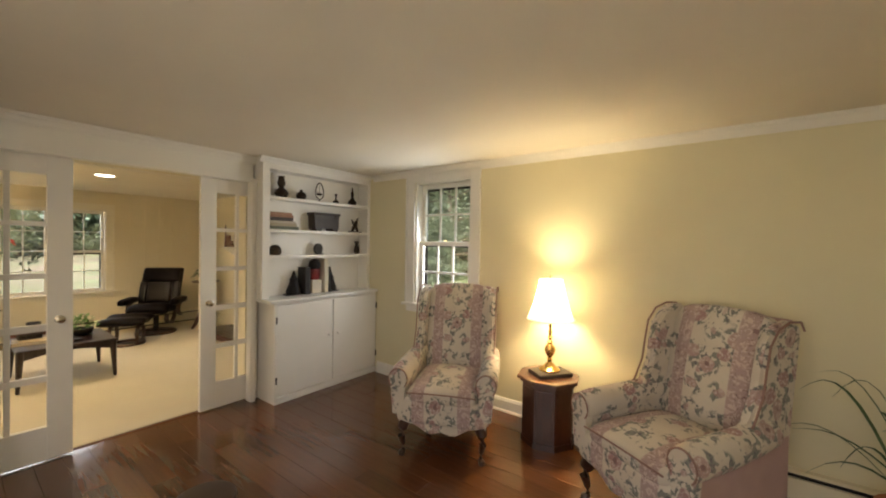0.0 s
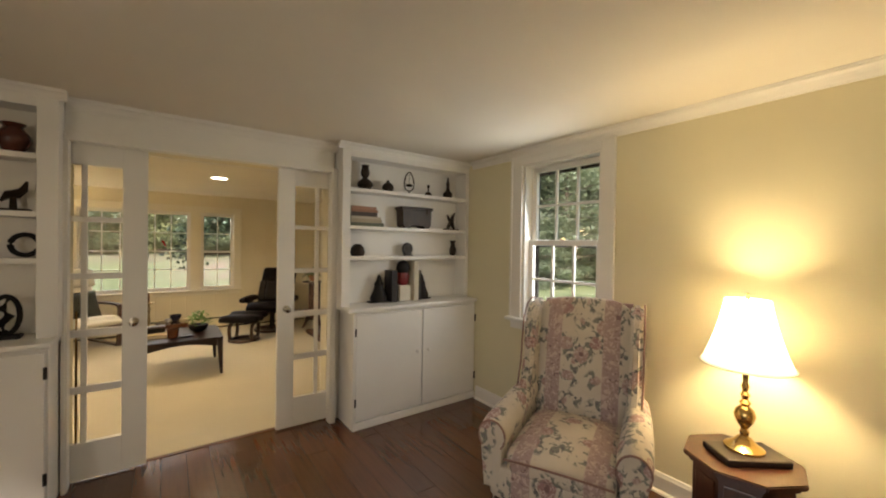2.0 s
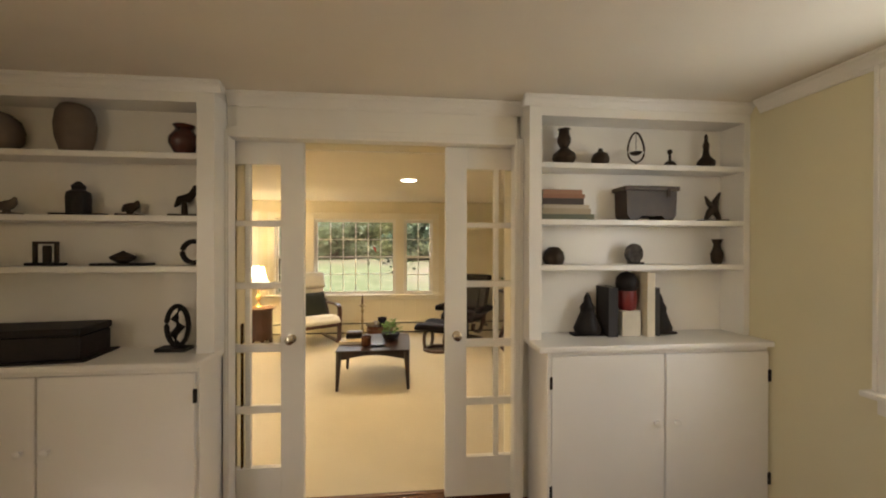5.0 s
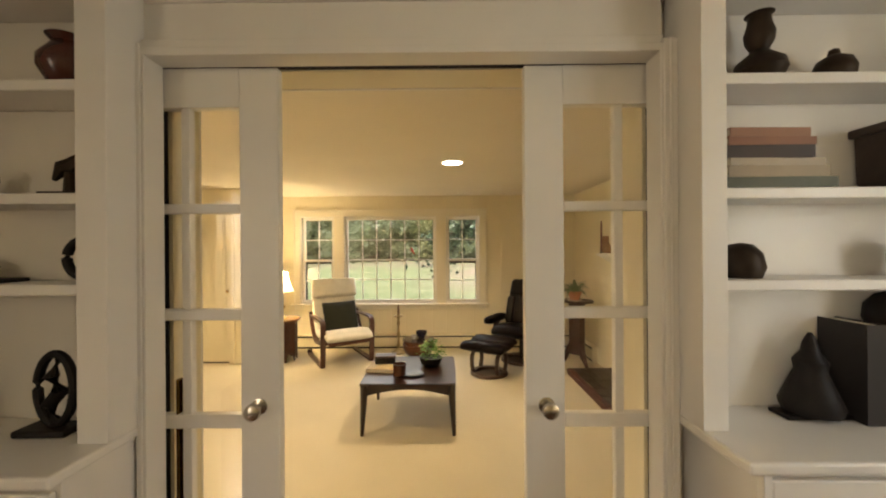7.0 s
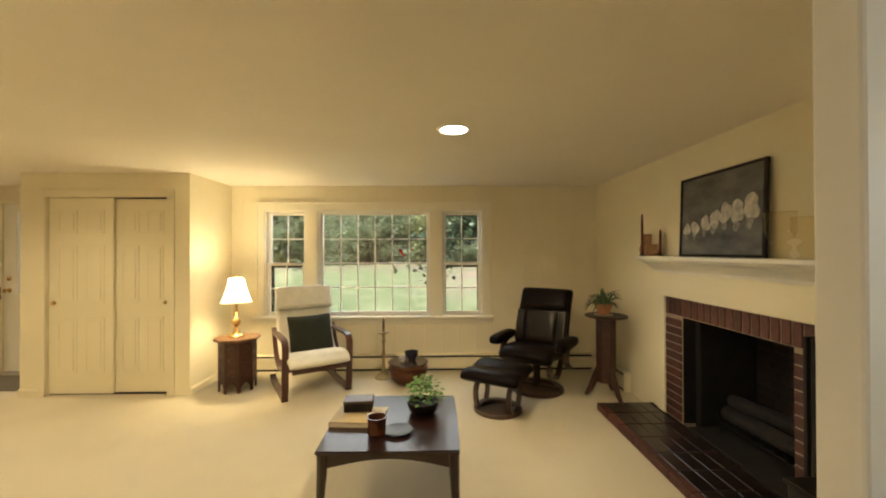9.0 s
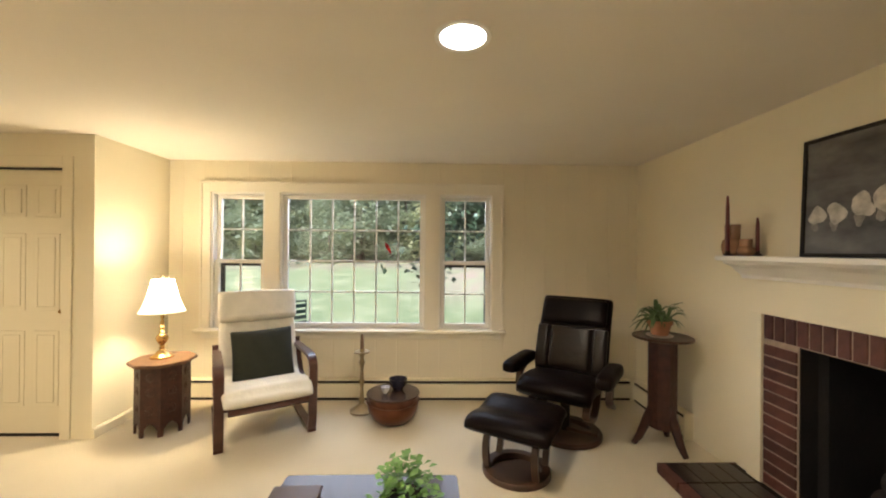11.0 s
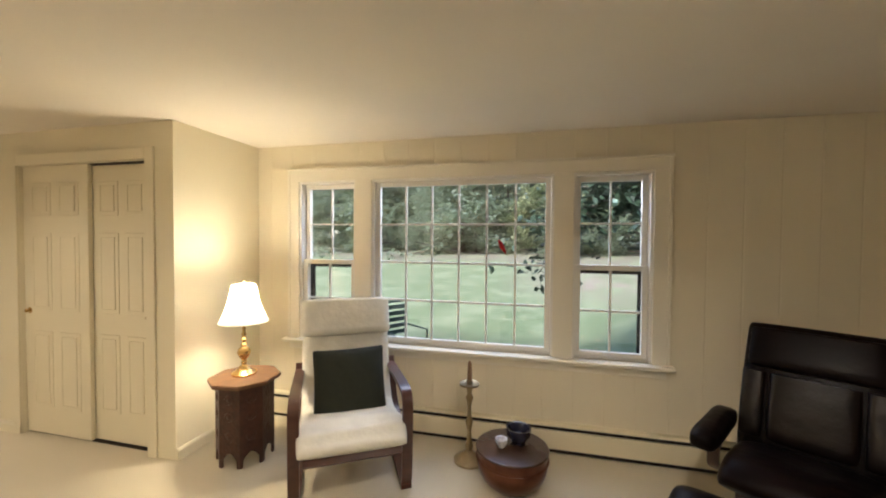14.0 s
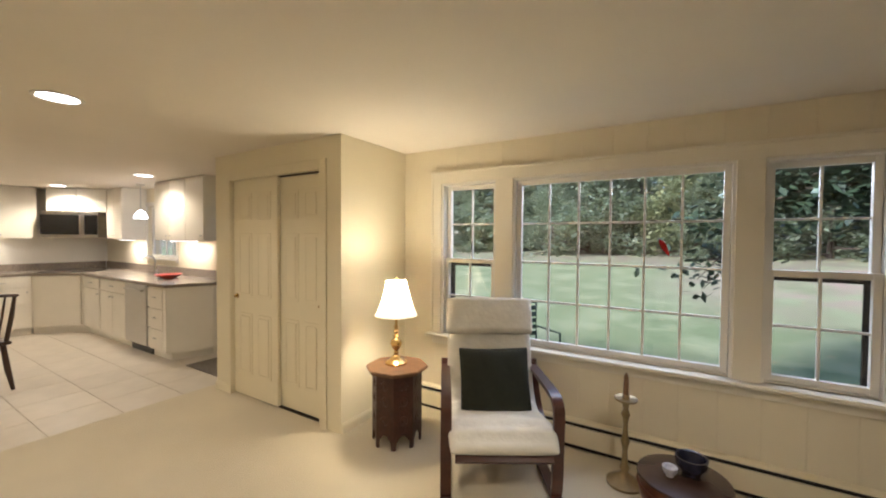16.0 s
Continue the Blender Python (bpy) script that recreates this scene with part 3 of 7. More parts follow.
# ---- fabric of the wing chairs ----
def floral():
    m = bpy.data.materials.new("floral_tapestry_fabric")
    m.use_nodes = True
    n, l = m.node_tree.nodes, m.node_tree.links
    b = n["Principled BSDF"]
    b.inputs["Roughness"].default_value = 0.9
    b.inputs["Sheen Weight"].default_value = 0.15
    tc = n.new("ShaderNodeTexCoord")

    def noise_mask(scale, lo, hi, off, detail=3.0, dist=0.6):
        mp = n.new("ShaderNodeMapping")
        mp.inputs["Location"].default_value = (off, off * 0.7, off * 1.3)
        l.new(tc.outputs["Object"], mp.inputs[0])
        t = n.new("ShaderNodeTexNoise")
        t.inputs["Scale"].default_value, t.inputs["Detail"].default_value, t.inputs["Distortion"].default_value = scale, detail, dist
        l.new(mp.outputs[0], t.inputs["Vector"])
        r = n.new("ShaderNodeMapRange")
        r.inputs[1].default_value, r.inputs[2].default_value = lo, hi
        l.new(t.outputs[0], r.inputs[0])
        return r.outputs[0]

    def over(base, mask, color):
        x = n.new("ShaderNodeMix")
        x.data_type = "RGBA"
        l.new(mask, x.inputs["Factor"])
        if isinstance(base, tuple):
            x.inputs["A"].default_value = base
        else:
            l.new(base, x.inputs["A"])
        x.inputs["B"].default_value = color
        return x.outputs["Result"]

    def math_node(op, a, b_=None):
        q = n.new("ShaderNodeMath")
        q.operation = op
        for k, v in enumerate((a, b_)):
            if v is None:
                continue
            if isinstance(v, float):
                q.inputs[k].default_value = v
            else:
                l.new(v, q.inputs[k])
        return q.outputs[0]

    def ramp(v, lo, hi, out=1.0):
        r = n.new("ShaderNodeMapRange")
        r.inputs[1].default_value, r.inputs[2].default_value, r.inputs[4].default_value = lo, hi, out
        l.new(v, r.inputs[0])
        return r.outputs[0]

    sx = n.new("ShaderNodeSeparateXYZ")
    l.new(tc.outputs["Object"], sx.inputs[0])
    ax = math_node("ABSOLUTE", sx.outputs[0])
    band = math_node("MULTIPLY", ramp(ax, 0.128, 0.134), ramp(ax, 0.232, 0.226))
    rest = math_node("SUBTRACT", 1.0, band)
    # mauve bands with a tone-on-tone scroll
    c = over((0.62, 0.555, 0.475, 1), noise_mask(4, 0.4, 0.7, 2.2), (0.55, 0.485, 0.405, 1))
    c = over(c, math_node("MULTIPLY", band, 0.85), (0.37, 0.25, 0.245, 1))
    c = over(c, math_node("MULTIPLY", band, noise_mask(26, 0.52, 0.58, 6.0, 2.0, 1.6)), (0.56, 0.44, 0.40, 1))
    c = over(c, math_node("MULTIPLY", band, noise_mask(34, 0.60, 0.66, 8.0, 2.0, 1.6)), (0.24, 0.15, 0.15, 1))
    # bouquets: leaves first, blossoms over them
    wob = n.new("ShaderNodeTexNoise")
    wob.inputs["Scale"].default_value = 9
    l.new(tc.outputs["Object"], wob.inputs["Vector"])
    add = n.new("ShaderNodeVectorMath")
    add.operation = "MULTIPLY_ADD"
    add.inputs[1].default_value = (0.07, 0.07, 0.07)
    l.new(wob.outputs["Color"], add.inputs[0]), l.new(tc.outputs["Object"], add.inputs[2])
    vo = n.new("ShaderNodeTexVoronoi")
    vo.inputs["Scale"].default_value = 8.6
    l.new(add.outputs[0], vo.inputs["Vector"])
    cell = n.new("ShaderNodeSeparateColor")
    l.new(vo.outputs["Color"], cell.inputs[0])
    lively = ramp(cell.outputs[0], 0.14, 0.18)
    near = ramp(vo.outputs["Distance"], 0.68, 0.56)
    leafy = math_node("MULTIPLY", math_node("MULTIPLY", rest, near), noise_mask(30, 0.505, 0.545, 7.7, 2.0, 0.5))
    c = over(c, leafy, (0.215, 0.22, 0.195, 1))
    c = over(c, math_node("MULTIPLY", leafy, noise_mask(60, 0.5, 0.6, 3.3)), (0.13, 0.12, 0.135, 1))
    bloom = math_node("MULTIPLY", math_node("MULTIPLY", rest, lively), ramp(vo.outputs["Distance"], 0.41, 0.36))
    c = over(c, math_node("MULTIPLY", bloom, 0.9), (0.39, 0.255, 0.24, 1))
    c = over(c, math_node("MULTIPLY", bloom, math_node("MULTIPLY", ramp(cell.outputs[1], 0.5, 0.55), 0.8)), (0.33, 0.19, 0.19, 1))
    c = over(c, math_node("MULTIPLY", bloom, noise_mask(44, 0.52, 0.58, 5.3, 2.0, 1.5)), (0.54, 0.43, 0.39, 1))
    c = over(c, math_node("MULTIPLY", bloom, ramp(vo.outputs["Distance"], 0.15, 0.09)), (0.22, 0.13, 0.13, 1))
    l.new(c, b.inputs["Base Color"])
    wf = n.new("ShaderNodeTexNoise")
    wf.inputs["Scale"].default_value = 500
    l.new(tc.outputs["Object"], wf.inputs["Vector"])
    bp = n.new("ShaderNodeBump")
    bp.inputs["Strength"].default_value, bp.inputs["Distance"].default_value = 0.3, 0.004
    l.new(wf.outputs[0], bp.inputs["Height"]), l.new(bp.outputs[0], b.inputs["Normal"])
    return m


FLORAL = floral()
PINK = mat("pink_plain_fabric", (0.45, 0.31, 0.30), 0.9, vary=0.08, scale=8, bump=0.2, bscale=300)
PIPING = mat("mauve_piping_cord", (0.27, 0.16, 0.135), 0.85)
DARKLEG = mat("dark_mahogany", (0.045, 0.018, 0.012), 0.3, vary=0.25, scale=12, coat=0.2)


def puffy(x0, x1, y0, y1, z0, z1, bev, sag=0.0, seg=4, seed=1):
    """A soft cushion: a box with big round edges and a slightly swollen, uneven skin."""
    bm = bmesh.new()
    add_box(bm, x0, x1, y0, y1, z0, z1)
    bmesh.ops.subdivide_edges(bm, edges=bm.edges[:], cuts=5, use_grid_fill=True)
    cx, cy, cz = (x0 + x1) / 2, (y0 + y1) / 2, (z0 + z1) / 2
    hx, hy, hz = (x1 - x0) / 2, (y1 - y0) / 2, (z1 - z0) / 2
    for v in bm.verts:
        p = v.co
        q = Vector((p.x - cx, p.y - cy, p.z - cz))
        inner = Vector((max(-hx + bev, min(hx - bev, q.x)), max(-hy + bev, min(hy - bev, q.y)), max(-hz + bev, min(hz - bev, q.z))))
        d = q - inner
        if d.length > 1e-6:
            q = inner + d.normalized() * bev
        e = (1 - (q.x / hx) ** 2) * (1 - (q.y / hy) ** 2) * (1 - (q.z / hz) ** 2 * 0.0)
        if abs(p.z - z1) < 1e-5:
            q.z += sag * max(e, 0)
        q += Vector(noise.noise_vector(Vector((p.x * 4 + seed, p.y * 4, p.z * 4)))) * 0.006
        v.co = q + Vector((cx, cy, cz))
    bmesh.ops.recalc_face_normals(bm, faces=bm.faces)
    return bm


def smooth_part(name, bm, material, parent, label="", levels=1):
    ob = part(name, bm, material, parent, label, False)
    for p in ob.data.polygons:
        p.use_smooth = True
    md = ob.modifiers.new("soft", "SUBSURF")
    md.levels = md.render_levels = levels
    return ob


def wing_chair(m, label):
    """Front is -y; the front legs stand at x = +-0.31, y = -0.33."""
    c = thing("wing_chair", label, "armchair", m, "floral wing chairs")
    # apron with a curved lower edge
    rail = [(-0.345, 0.40), (-0.345, 0.235)] + [(-0.345 + 0.69 * i / 20, 0.205 + 0.035 * math.cos(2 * math.pi * i / 20) - 0.018 * math.cos(6 * math.pi * i / 20) * (1 - abs(i - 10) / 10)) for i in range(1, 20)] + [(0.345, 0.235), (0.345, 0.40)]
    part("seat_rail", prism(rail, -0.36, 0.33, "y"), FLORAL, c)
    smooth_part("seat_front", puffy(-0.36, 0.36, -0.40, -0.30, 0.235, 0.415, 0.045), FLORAL, c)
    smooth_part("seat_cushion", puffy(-0.285, 0.285, -0.41, 0.24, 0.375, 0.495, 0.055, 0.035), FLORAL, c)
    # back: rounded slab that leans and arches
    bm = puffy(-0.30, 0.30, -0.075, 0.075, 0, 0.74, 0.06)
    for v in bm.verts:
        x, y, z = v.co
        v.co.z += 0.028 * math.cos(x / 0.30 * math.pi / 2) * max(0, z / 0.74) ** 3
        v.co.y -= 0.035 * math.cos(x / 0.30 * math.pi / 2) * math.sin(math.pi * min(1, max(0, z / 0.74)))
    bmesh.ops.transform(bm, matrix=pose(0, 0.245, 0.40, -11), verts=bm.verts)
    smooth_part("backrest", bm, FLORAL, c)
    part("back_panel", prism([(0.305, 0.24), (0.335, 0.24), (0.475, 1.12), (0.445, 1.12)], -0.29, 0.29, "x"), PINK, c, "plain pink back cover")
    # wings and arms
    for s in (-1, 1):
        prof = [(0.36, 0.42), (0.44, 1.08), (0.41, 1.125), (0.32, 1.13), (0.23, 1.10), (0.165, 1.02), (0.14, 0.90), (0.12, 0.78), (0.06, 0.66), (0.0, 0.60), (0.02, 0.50)]
        bm = prism(prof, 0.285, 0.355, "x")
        bmesh.ops.bevel(bm, geom=[e for e in bm.edges], offset=0.02, segments=3, affect="EDGES")
        for v in bm.verts:
            v.co.x = s * (v.co.x + 0.02 * max(0, (0.30 - v.co.y)) * max(0, v.co.z - 0.6) / 0.3)
        bmesh.ops.recalc_face_normals(bm, faces=bm.faces)
        wg = part("wing", bm, FLORAL, c, "", True)
        out = [(s * (0.363 + 0.02 * max(0, 0.30 - y) * max(0, z - 0.6) / 0.3), y, z) for y, z in prof[1:10]]
        part("piping", sweep(out, 0.006, 6), PIPING, wg)
        part("arm_panel", prism([(-0.33, 0.25), (0.34, 0.25), (0.34, 0.56), (-0.33, 0.52)], s * 0.29 if s > 0 else -0.36, s * 0.36 if s > 0 else -0.29, "x"), PINK if s > 0 else FLORAL, c)
        path = [(s * 0.345, -0.375, 0.545), (s * 0.345, -0.30, 0.555), (s * 0.345, -0.10, 0.565), (s * 0.342, 0.08, 0.58), (s * 0.335, 0.22, 0.59)]
        part("arm_roll", sweep(path, [0.078, 0.082, 0.080, 0.074, 0.066], 20), FLORAL, c, "", True)
        part("arm_front", prism([(s * 0.345 + 0.072 * math.cos(a * math.pi / 12), 0.545 + 0.072 * math.sin(a * math.pi / 12)) for a in range(-2, 15)] + [(s * 0.345 - 0.04, 0.30), (s * 0.345 + 0.04, 0.30)], -0.39, -0.34, "y"), FLORAL, c)
        part("piping", sweep([(s * 0.345 + 0.074 * math.cos(a * math.pi / 12), -0.391, 0.545 + 0.074 * math.sin(a * math.pi / 12)) for a in range(-3, 16)], 0.005, 6), PIPING, c)
        # legs
        part("front_leg", sweep([(s * 0.30, -0.335, 0.235), (s * 0.318, -0.352, 0.19), (s * 0.325, -0.36, 0.14), (s * 0.312, -0.345, 0.08), (s * 0.308, -0.342, 0.035), (s * 0.318, -0.355, 0.018), (s * 0.322, -0.362, 0.0)], [0.045, 0.038, 0.028, 0.019, 0.016, 0.026, 0.024], 12), DARKLEG, c, "dark curved wooden leg", True)
        part("back_leg", sweep([(s * 0.28, 0.30, 0.25), (s * 0.28, 0.33, 0.12), (s * 0.28, 0.38, 0.0)], [0.028, 0.022, 0.018], 8), DARKLEG, c, "dark plain wooden leg", True)
    part("seat_piping", sweep([(-0.27, -0.413, 0.462), (-0.1, -0.418, 0.47), (0.1, -0.418, 0.47), (0.27, -0.413, 0.462)], 0.005, 6), PIPING, c)
    return c


def chair_pose(fx, fy, ang):
    """Pose by the middle of the front legs; ang turns the front from -y."""
    a = radians(ang)
    return pose(fx - 0.33 * math.sin(a), fy + 0.33 * math.cos(a), 0, 0, 0, ang)


wing_chair(chair_pose(1.81, -2.036, -64.8) @ Matrix.Diagonal((0.89, 1, 1, 1)), "wing chair in cream floral tapestry beside the window")
wing_chair(chair_pose(1.86, -3.225, -122) @ Matrix.Diagonal((0.93, 1, 1, 1)), "wing chair in cream floral tapestry with pink sides")

# ---- octagonal cabinet table and its lamp ----
TABLEWOOD = mat("reddish_walnut", (0.046, 0.015, 0.008), 0.3, vary=0.35, scale=5, bump=0.04, bscale=30, coat=0.25, stretch=(6, 6, 1))


def octagon(r, rot=22.5):
    return [(r * math.cos(radians(rot + 45 * i)), r * math.sin(radians(rot + 45 * i))) for i in range(8)]


t = thing("side_table", "dark reddish octagonal wooden cabinet table", "table", pose(2.52, -2.515, 0, 0, 0, 14) @ Matrix.Diagonal((0.865, 0.865, 0.888, 1)))
bm = prism(octagon(0.275), 0.532, 0.56)
bmesh.ops.bevel(bm, geom=bm.edges[:], offset=0.006, segments=2, affect="EDGES")
part("tabletop", bm, TABLEWOOD, t)
part("body", prism(octagon(0.225), 0.05, 0.531), TABLEWOOD, t)
part("base_molding", prism(octagon(0.235), 0.0, 0.049), TABLEWOOD, t)
part("top_molding", prism(octagon(0.245), 0.510, 0.5315), TABLEWOOD, t)
for i in range(8):
    p = part("panel", boxes([(-0.065, 0.065, 0.206, 0.213, 0.09, 0.48)], 0.004), TABLEWOOD, t)
    p.matrix_local = pose(0, 0, 0, 0, 0, 45 * i)
tray = tagged(part("book", box(-0.14, 0.14, -0.09, 0.09, 0, 0.03, 0.006), mat("black_leather_cover", (0.02, 0.012, 0.01), 0.4), None), "flat black leather book under the lamp", "book")
tray.matrix_world = pose(2.535, -2.525, 0.4978, 0, 0, -38)
table_lamp(pose(2.545, -2.515, 0.5283), "brass table lamp with a white bell shade, switched on", 0.70, 0.178, 0.088, 0.305)

# low round stool of dark wood
t = thing("stool", "low round stool of dark turned wood", "stool", pose(0.43, -1.72, 0) @ Matrix.Diagonal((0.95, 0.95, 0.93, 1)))
part("seat", lathe([(0.10, 0.30), (0.135, 0.305), (0.14, 0.318), (0.135, 0.335), (0.12, 0.338), (0.02, 0.332)], 32), DARKLEG, t, "", True)
for i in range(3):
    a = 2 * math.pi * i / 3
    part("leg", sweep([(0.08 * math.cos(a), 0.08 * math.sin(a), 0.30), (0.10 * math.cos(a), 0.10 * math.sin(a), 0.15), (0.12 * math.cos(a), 0.12 * math.sin(a), 0.0)], [0.016, 0.02, 0.012], 10), DARKLEG, t, "", True)

# ---- plant beside the second chair ----
LEAF = mat("green_leaf", (0.055, 0.10, 0.035), 0.45, vary=0.35, scale=9)
TERRA = mat("terracotta", (0.42, 0.17, 0.085), 0.75, vary=0.15, scale=9, bump=0.1)


def blade(bm, base, yaw, length, rise, droop, width, seg=7):
    """A narrow arching leaf with a folded middle."""
    c, s = math.cos(yaw), math.sin(yaw)
    rows = []
    for i in range(seg + 1):
        q = i / seg
        r = length * (0.95 * q)
        z = rise * math.sin(min(1.0, q * 1.15) * math.pi / 2) - droop * q ** 2.4
        wd = width * math.sin(math.pi * (0.12 + 0.86 * q)) * 0.5 + 0.0006
        p = Vector(base) + Vector((c * r, s * r, z))
        rows.append((bm.verts.new(p + Vector((-s * wd, c * wd, wd * 0.5))), bm.verts.new(p), bm.verts.new(p + Vector((s * wd, -c * wd, wd * 0.5)))))
    for a, b in zip(rows, rows[1:]):
        bm.faces.new((a[0], a[1], b[1], b[0]))
        bm.faces.new((a[1], a[2], b[2], b[1]))


rng = random.Random(4)
t = thing("house_plant", "tall potted plant with long arching green leaves", "plant", pose(2.36, -4.36, 0))
part("pot", lathe([(0.11, 0), (0.14, 0.02), (0.17, 0.26), (0.185, 0.265), (0.185, 0.30), (0.165, 0.30), (0.15, 0.27)], 28), TERRA, t, "", True)
part("soil", lathe([(0.16, 0.262), (0.155, 0.275), (0.02, 0.28)], 24), mat("soil", (0.03, 0.02, 0.013), 0.95), t)
bm = bmesh.new()
for i in range(22):
    blade(bm, (rng.uniform(-0.05, 0.05), rng.uniform(-0.05, 0.05), 0.27), rng.uniform(0, 6.28), rng.uniform(0.35, 0.72), rng.uniform(0.25, 0.75), rng.uniform(0.1, 0.4), rng.uniform(0.012, 0.022), 9)
part("leaves", bm, LEAF, t)

# ---- things on the bookshelves ----
BRONZE = mat("aged_bronze", (0.040, 0.027, 0.018), 0.48, 0.5, vary=0.4, scale=14, bump=0.1, bscale=40)
BLACKWOOD = mat("black_carved_wood", (0.010, 0.007, 0.006), 0.55, vary=0.4, scale=18, bump=0.15, bscale=50)
for dark in (BRONZE, BLACKWOOD):
    dark.node_tree.nodes["Principled BSDF"].inputs["Specular IOR Level"].default_value = 0.25
CHESTWOOD = mat("worn_brown_chest_wood", (0.035, 0.021, 0.014), 0.5, vary=0.4, scale=12, bump=0.1)
CLAYPOT = mat("grey_stoneware", (0.12, 0.085, 0.058), 0.7, vary=0.25, scale=9, bump=0.15, bscale=30)
REDLAC = mat("red_brown_lacquer", (0.075, 0.020, 0.014), 0.25, vary=0.3, scale=10, coat=0.3)
SZ = {1: 1.9135, 2: 1.6055, 3: 1.3575, 4: 0.9555}
SY = -0.125


def shelf_lathe(name, label, x, row, prof, material, y=SY, seg=28, category="vase"):
    ob = tagged(part(name, lathe(prof, seg), material, None, "", True), label, category)
    ob.matrix_world = pose(x, y, SZ[row])
    return ob


def figurine(x, row, h, w, label, material, y=SY, lean=0.0, kind=0):
    """A small dark carving as one plain mesh on a flat plinth."""
    bm = boxes([(-w / 2, w / 2, -0.035, 0.035, 0, 0.012)], 0.003)
    if kind == 0:
        lathe([(w * 0.36, 0.0121), (w * 0.40, h * 0.15), (w * 0.30, h * 0.35), (w * 0.20, h * 0.55), (w * 0.22, h * 0.66), (w * 0.12, h * 0.78), (w * 0.10, h * 0.88), (w * 0.03, h)], 14, bm)
    elif kind == 1:
        sweep([(-w * 0.3, 0, 0.014), (-w * 0.15, 0, h * 0.3), (w * 0.02, 0, h * 0.45), (w * 0.1, 0, h * 0.7), (w * 0.28, 0, h * 0.98)], [0.012, 0.02, 0.024, 0.016, 0.006], 8, bm)
        sweep([(w * 0.25, 0, 0.014), (w * 0.05, 0, h * 0.4), (-w * 0.2, 0, h * 0.62), (-w * 0.34, 0, h * 0.85)], [0.012, 0.02, 0.014, 0.005], 8, bm)
    elif kind == 3:
        lathe([(w * 0.21, 0.0121), (w * 0.22, h * 0.55), (w * 0.20, h * 0.68), (w * 0.11, h * 0.76), (w * 0.13, h * 0.86), (w * 0.04, h)], 16, bm)
    else:
        sweep([(-w * 0.36, 0, h * 0.3), (-w * 0.15, 0, h * 0.52), (w * 0.1, 0, h * 0.55), (w * 0.3, 0, h * 0.7), (w * 0.4, 0, h * 0.98)], [0.006, 0.022, 0.026, 0.018, 0.005], 8, bm)
        lathe([(0.016, 0.0121), (0.012, h * 0.5)], 8, bm)
    ob = tagged(part("figurine", bm, material, None, "", True), label, "figurine")
    ob.matrix_world = pose(x, y, SZ[row] + 0.0005, 0, 0, lean)


# case beside the east wall
shelf_lathe("vase", "dark bronze double-gourd vase on the top shelf", 1.698, 1, [(0.03, 0), (0.05, 0.01), (0.066, 0.04), (0.06, 0.065), (0.03, 0.09), (0.022, 0.10), (0.035, 0.125), (0.038, 0.15), (0.03, 0.175), (0.027, 0.2), (0.036, 0.205)], BRONZE)
shelf_lathe("pot", "small round bronze pot with a lid", 1.913, 1, [(0.03, 0), (0.047, 0.02), (0.05, 0.045), (0.04, 0.07), (0.015, 0.085), (0.012, 0.1), (0.003, 0.105)], BRONZE, category="pot")
t = thing("ring_stand", "teardrop ring stand with a hanging metal dish", "ornament", pose(2.128, SY, SZ[1]))
part("foot", lathe([(0.028, 0), (0.028, 0.006), (0.006, 0.012), (0.006, 0.035)], 16), BRONZE, t, "", True)
part("ring", sweep([(0.062 * math.sin(a) * (1 - 0.42 * (0.5 - 0.5 * math.cos(a))), 0, 0.10 - 0.07 * math.cos(a) + 0.03 * (0.5 - 0.5 * math.cos(a))) for a in [2 * math.pi * i / 28 for i in range(29)]], 0.0055, 8), BRONZE, t, "", True)
part("dish", lathe([(0.006, 0.068), (0.025, 0.074), (0.034, 0.086), (0.03, 0.088), (0.004, 0.08)], 18), BRONZE, t, "", True)
part("hanger", sweep([(0, 0, 0.085), (0, 0, 0.19)], 0.002, 6), BRONZE, t)
shelf_lathe("bell", "small bronze hand bell", 2.337, 1, [(0.036, 0), (0.034, 0.02), (0.022, 0.036), (0.007, 0.045), (0.007, 0.08), (0.014, 0.09), (0.012, 0.105), (0.003, 0.11)], BRONZE, category="bell")
shelf_lathe("vase", "slender bronze bottle vase", 2.564, 1, [(0.03, 0), (0.047, 0.02), (0.046, 0.045), (0.02, 0.075), (0.015, 0.11), (0.018, 0.14), (0.009, 0.165), (0.009, 0.19), (0.003, 0.205)], BRONZE)
cols = [(0.10, 0.11, 0.08), (0.34, 0.28, 0.2), (0.42, 0.36, 0.28), (0.05, 0.035, 0.03), (0.26, 0.12, 0.07), (0.30, 0.15, 0.09)]
z = SZ[2]
for i, (c0, h, wd) in enumerate(zip(cols, (0.028, 0.03, 0.02, 0.034, 0.022, 0.024), (0.29, 0.27, 0.26, 0.23, 0.235, 0.22))):
    bk = thing("book", "worn hardback book lying in a stack", "book", pose(1.545 + wd / 2, -0.135, z, 0, 0, (i % 3 - 1) * 1.5), "stack of books")
    part("cover", boxes([(-wd / 2, wd / 2, -0.075, 0.075, 0, 0.003), (-wd / 2, wd / 2, -0.075, 0.075, h - 0.003, h), (-wd / 2, wd / 2, -0.075, -0.072, 0.003, h - 0.003)]), mat("book_cover", cols[i], 0.6, vary=0.15), bk)
    part("page_block", boxes([(-wd / 2 + 0.004, wd / 2 - 0.004, -0.0718, 0.071, 0.0032, h - 0.0032)]), mat("book_pages", (0.6, 0.54, 0.42), 0.8, vary=0.1, scale=40), bk)
    z += h + 0.0005
t = thing("chest", "small dark wooden chest with a flared lid and feet", "box", pose(2.183, -0.128, SZ[2]))
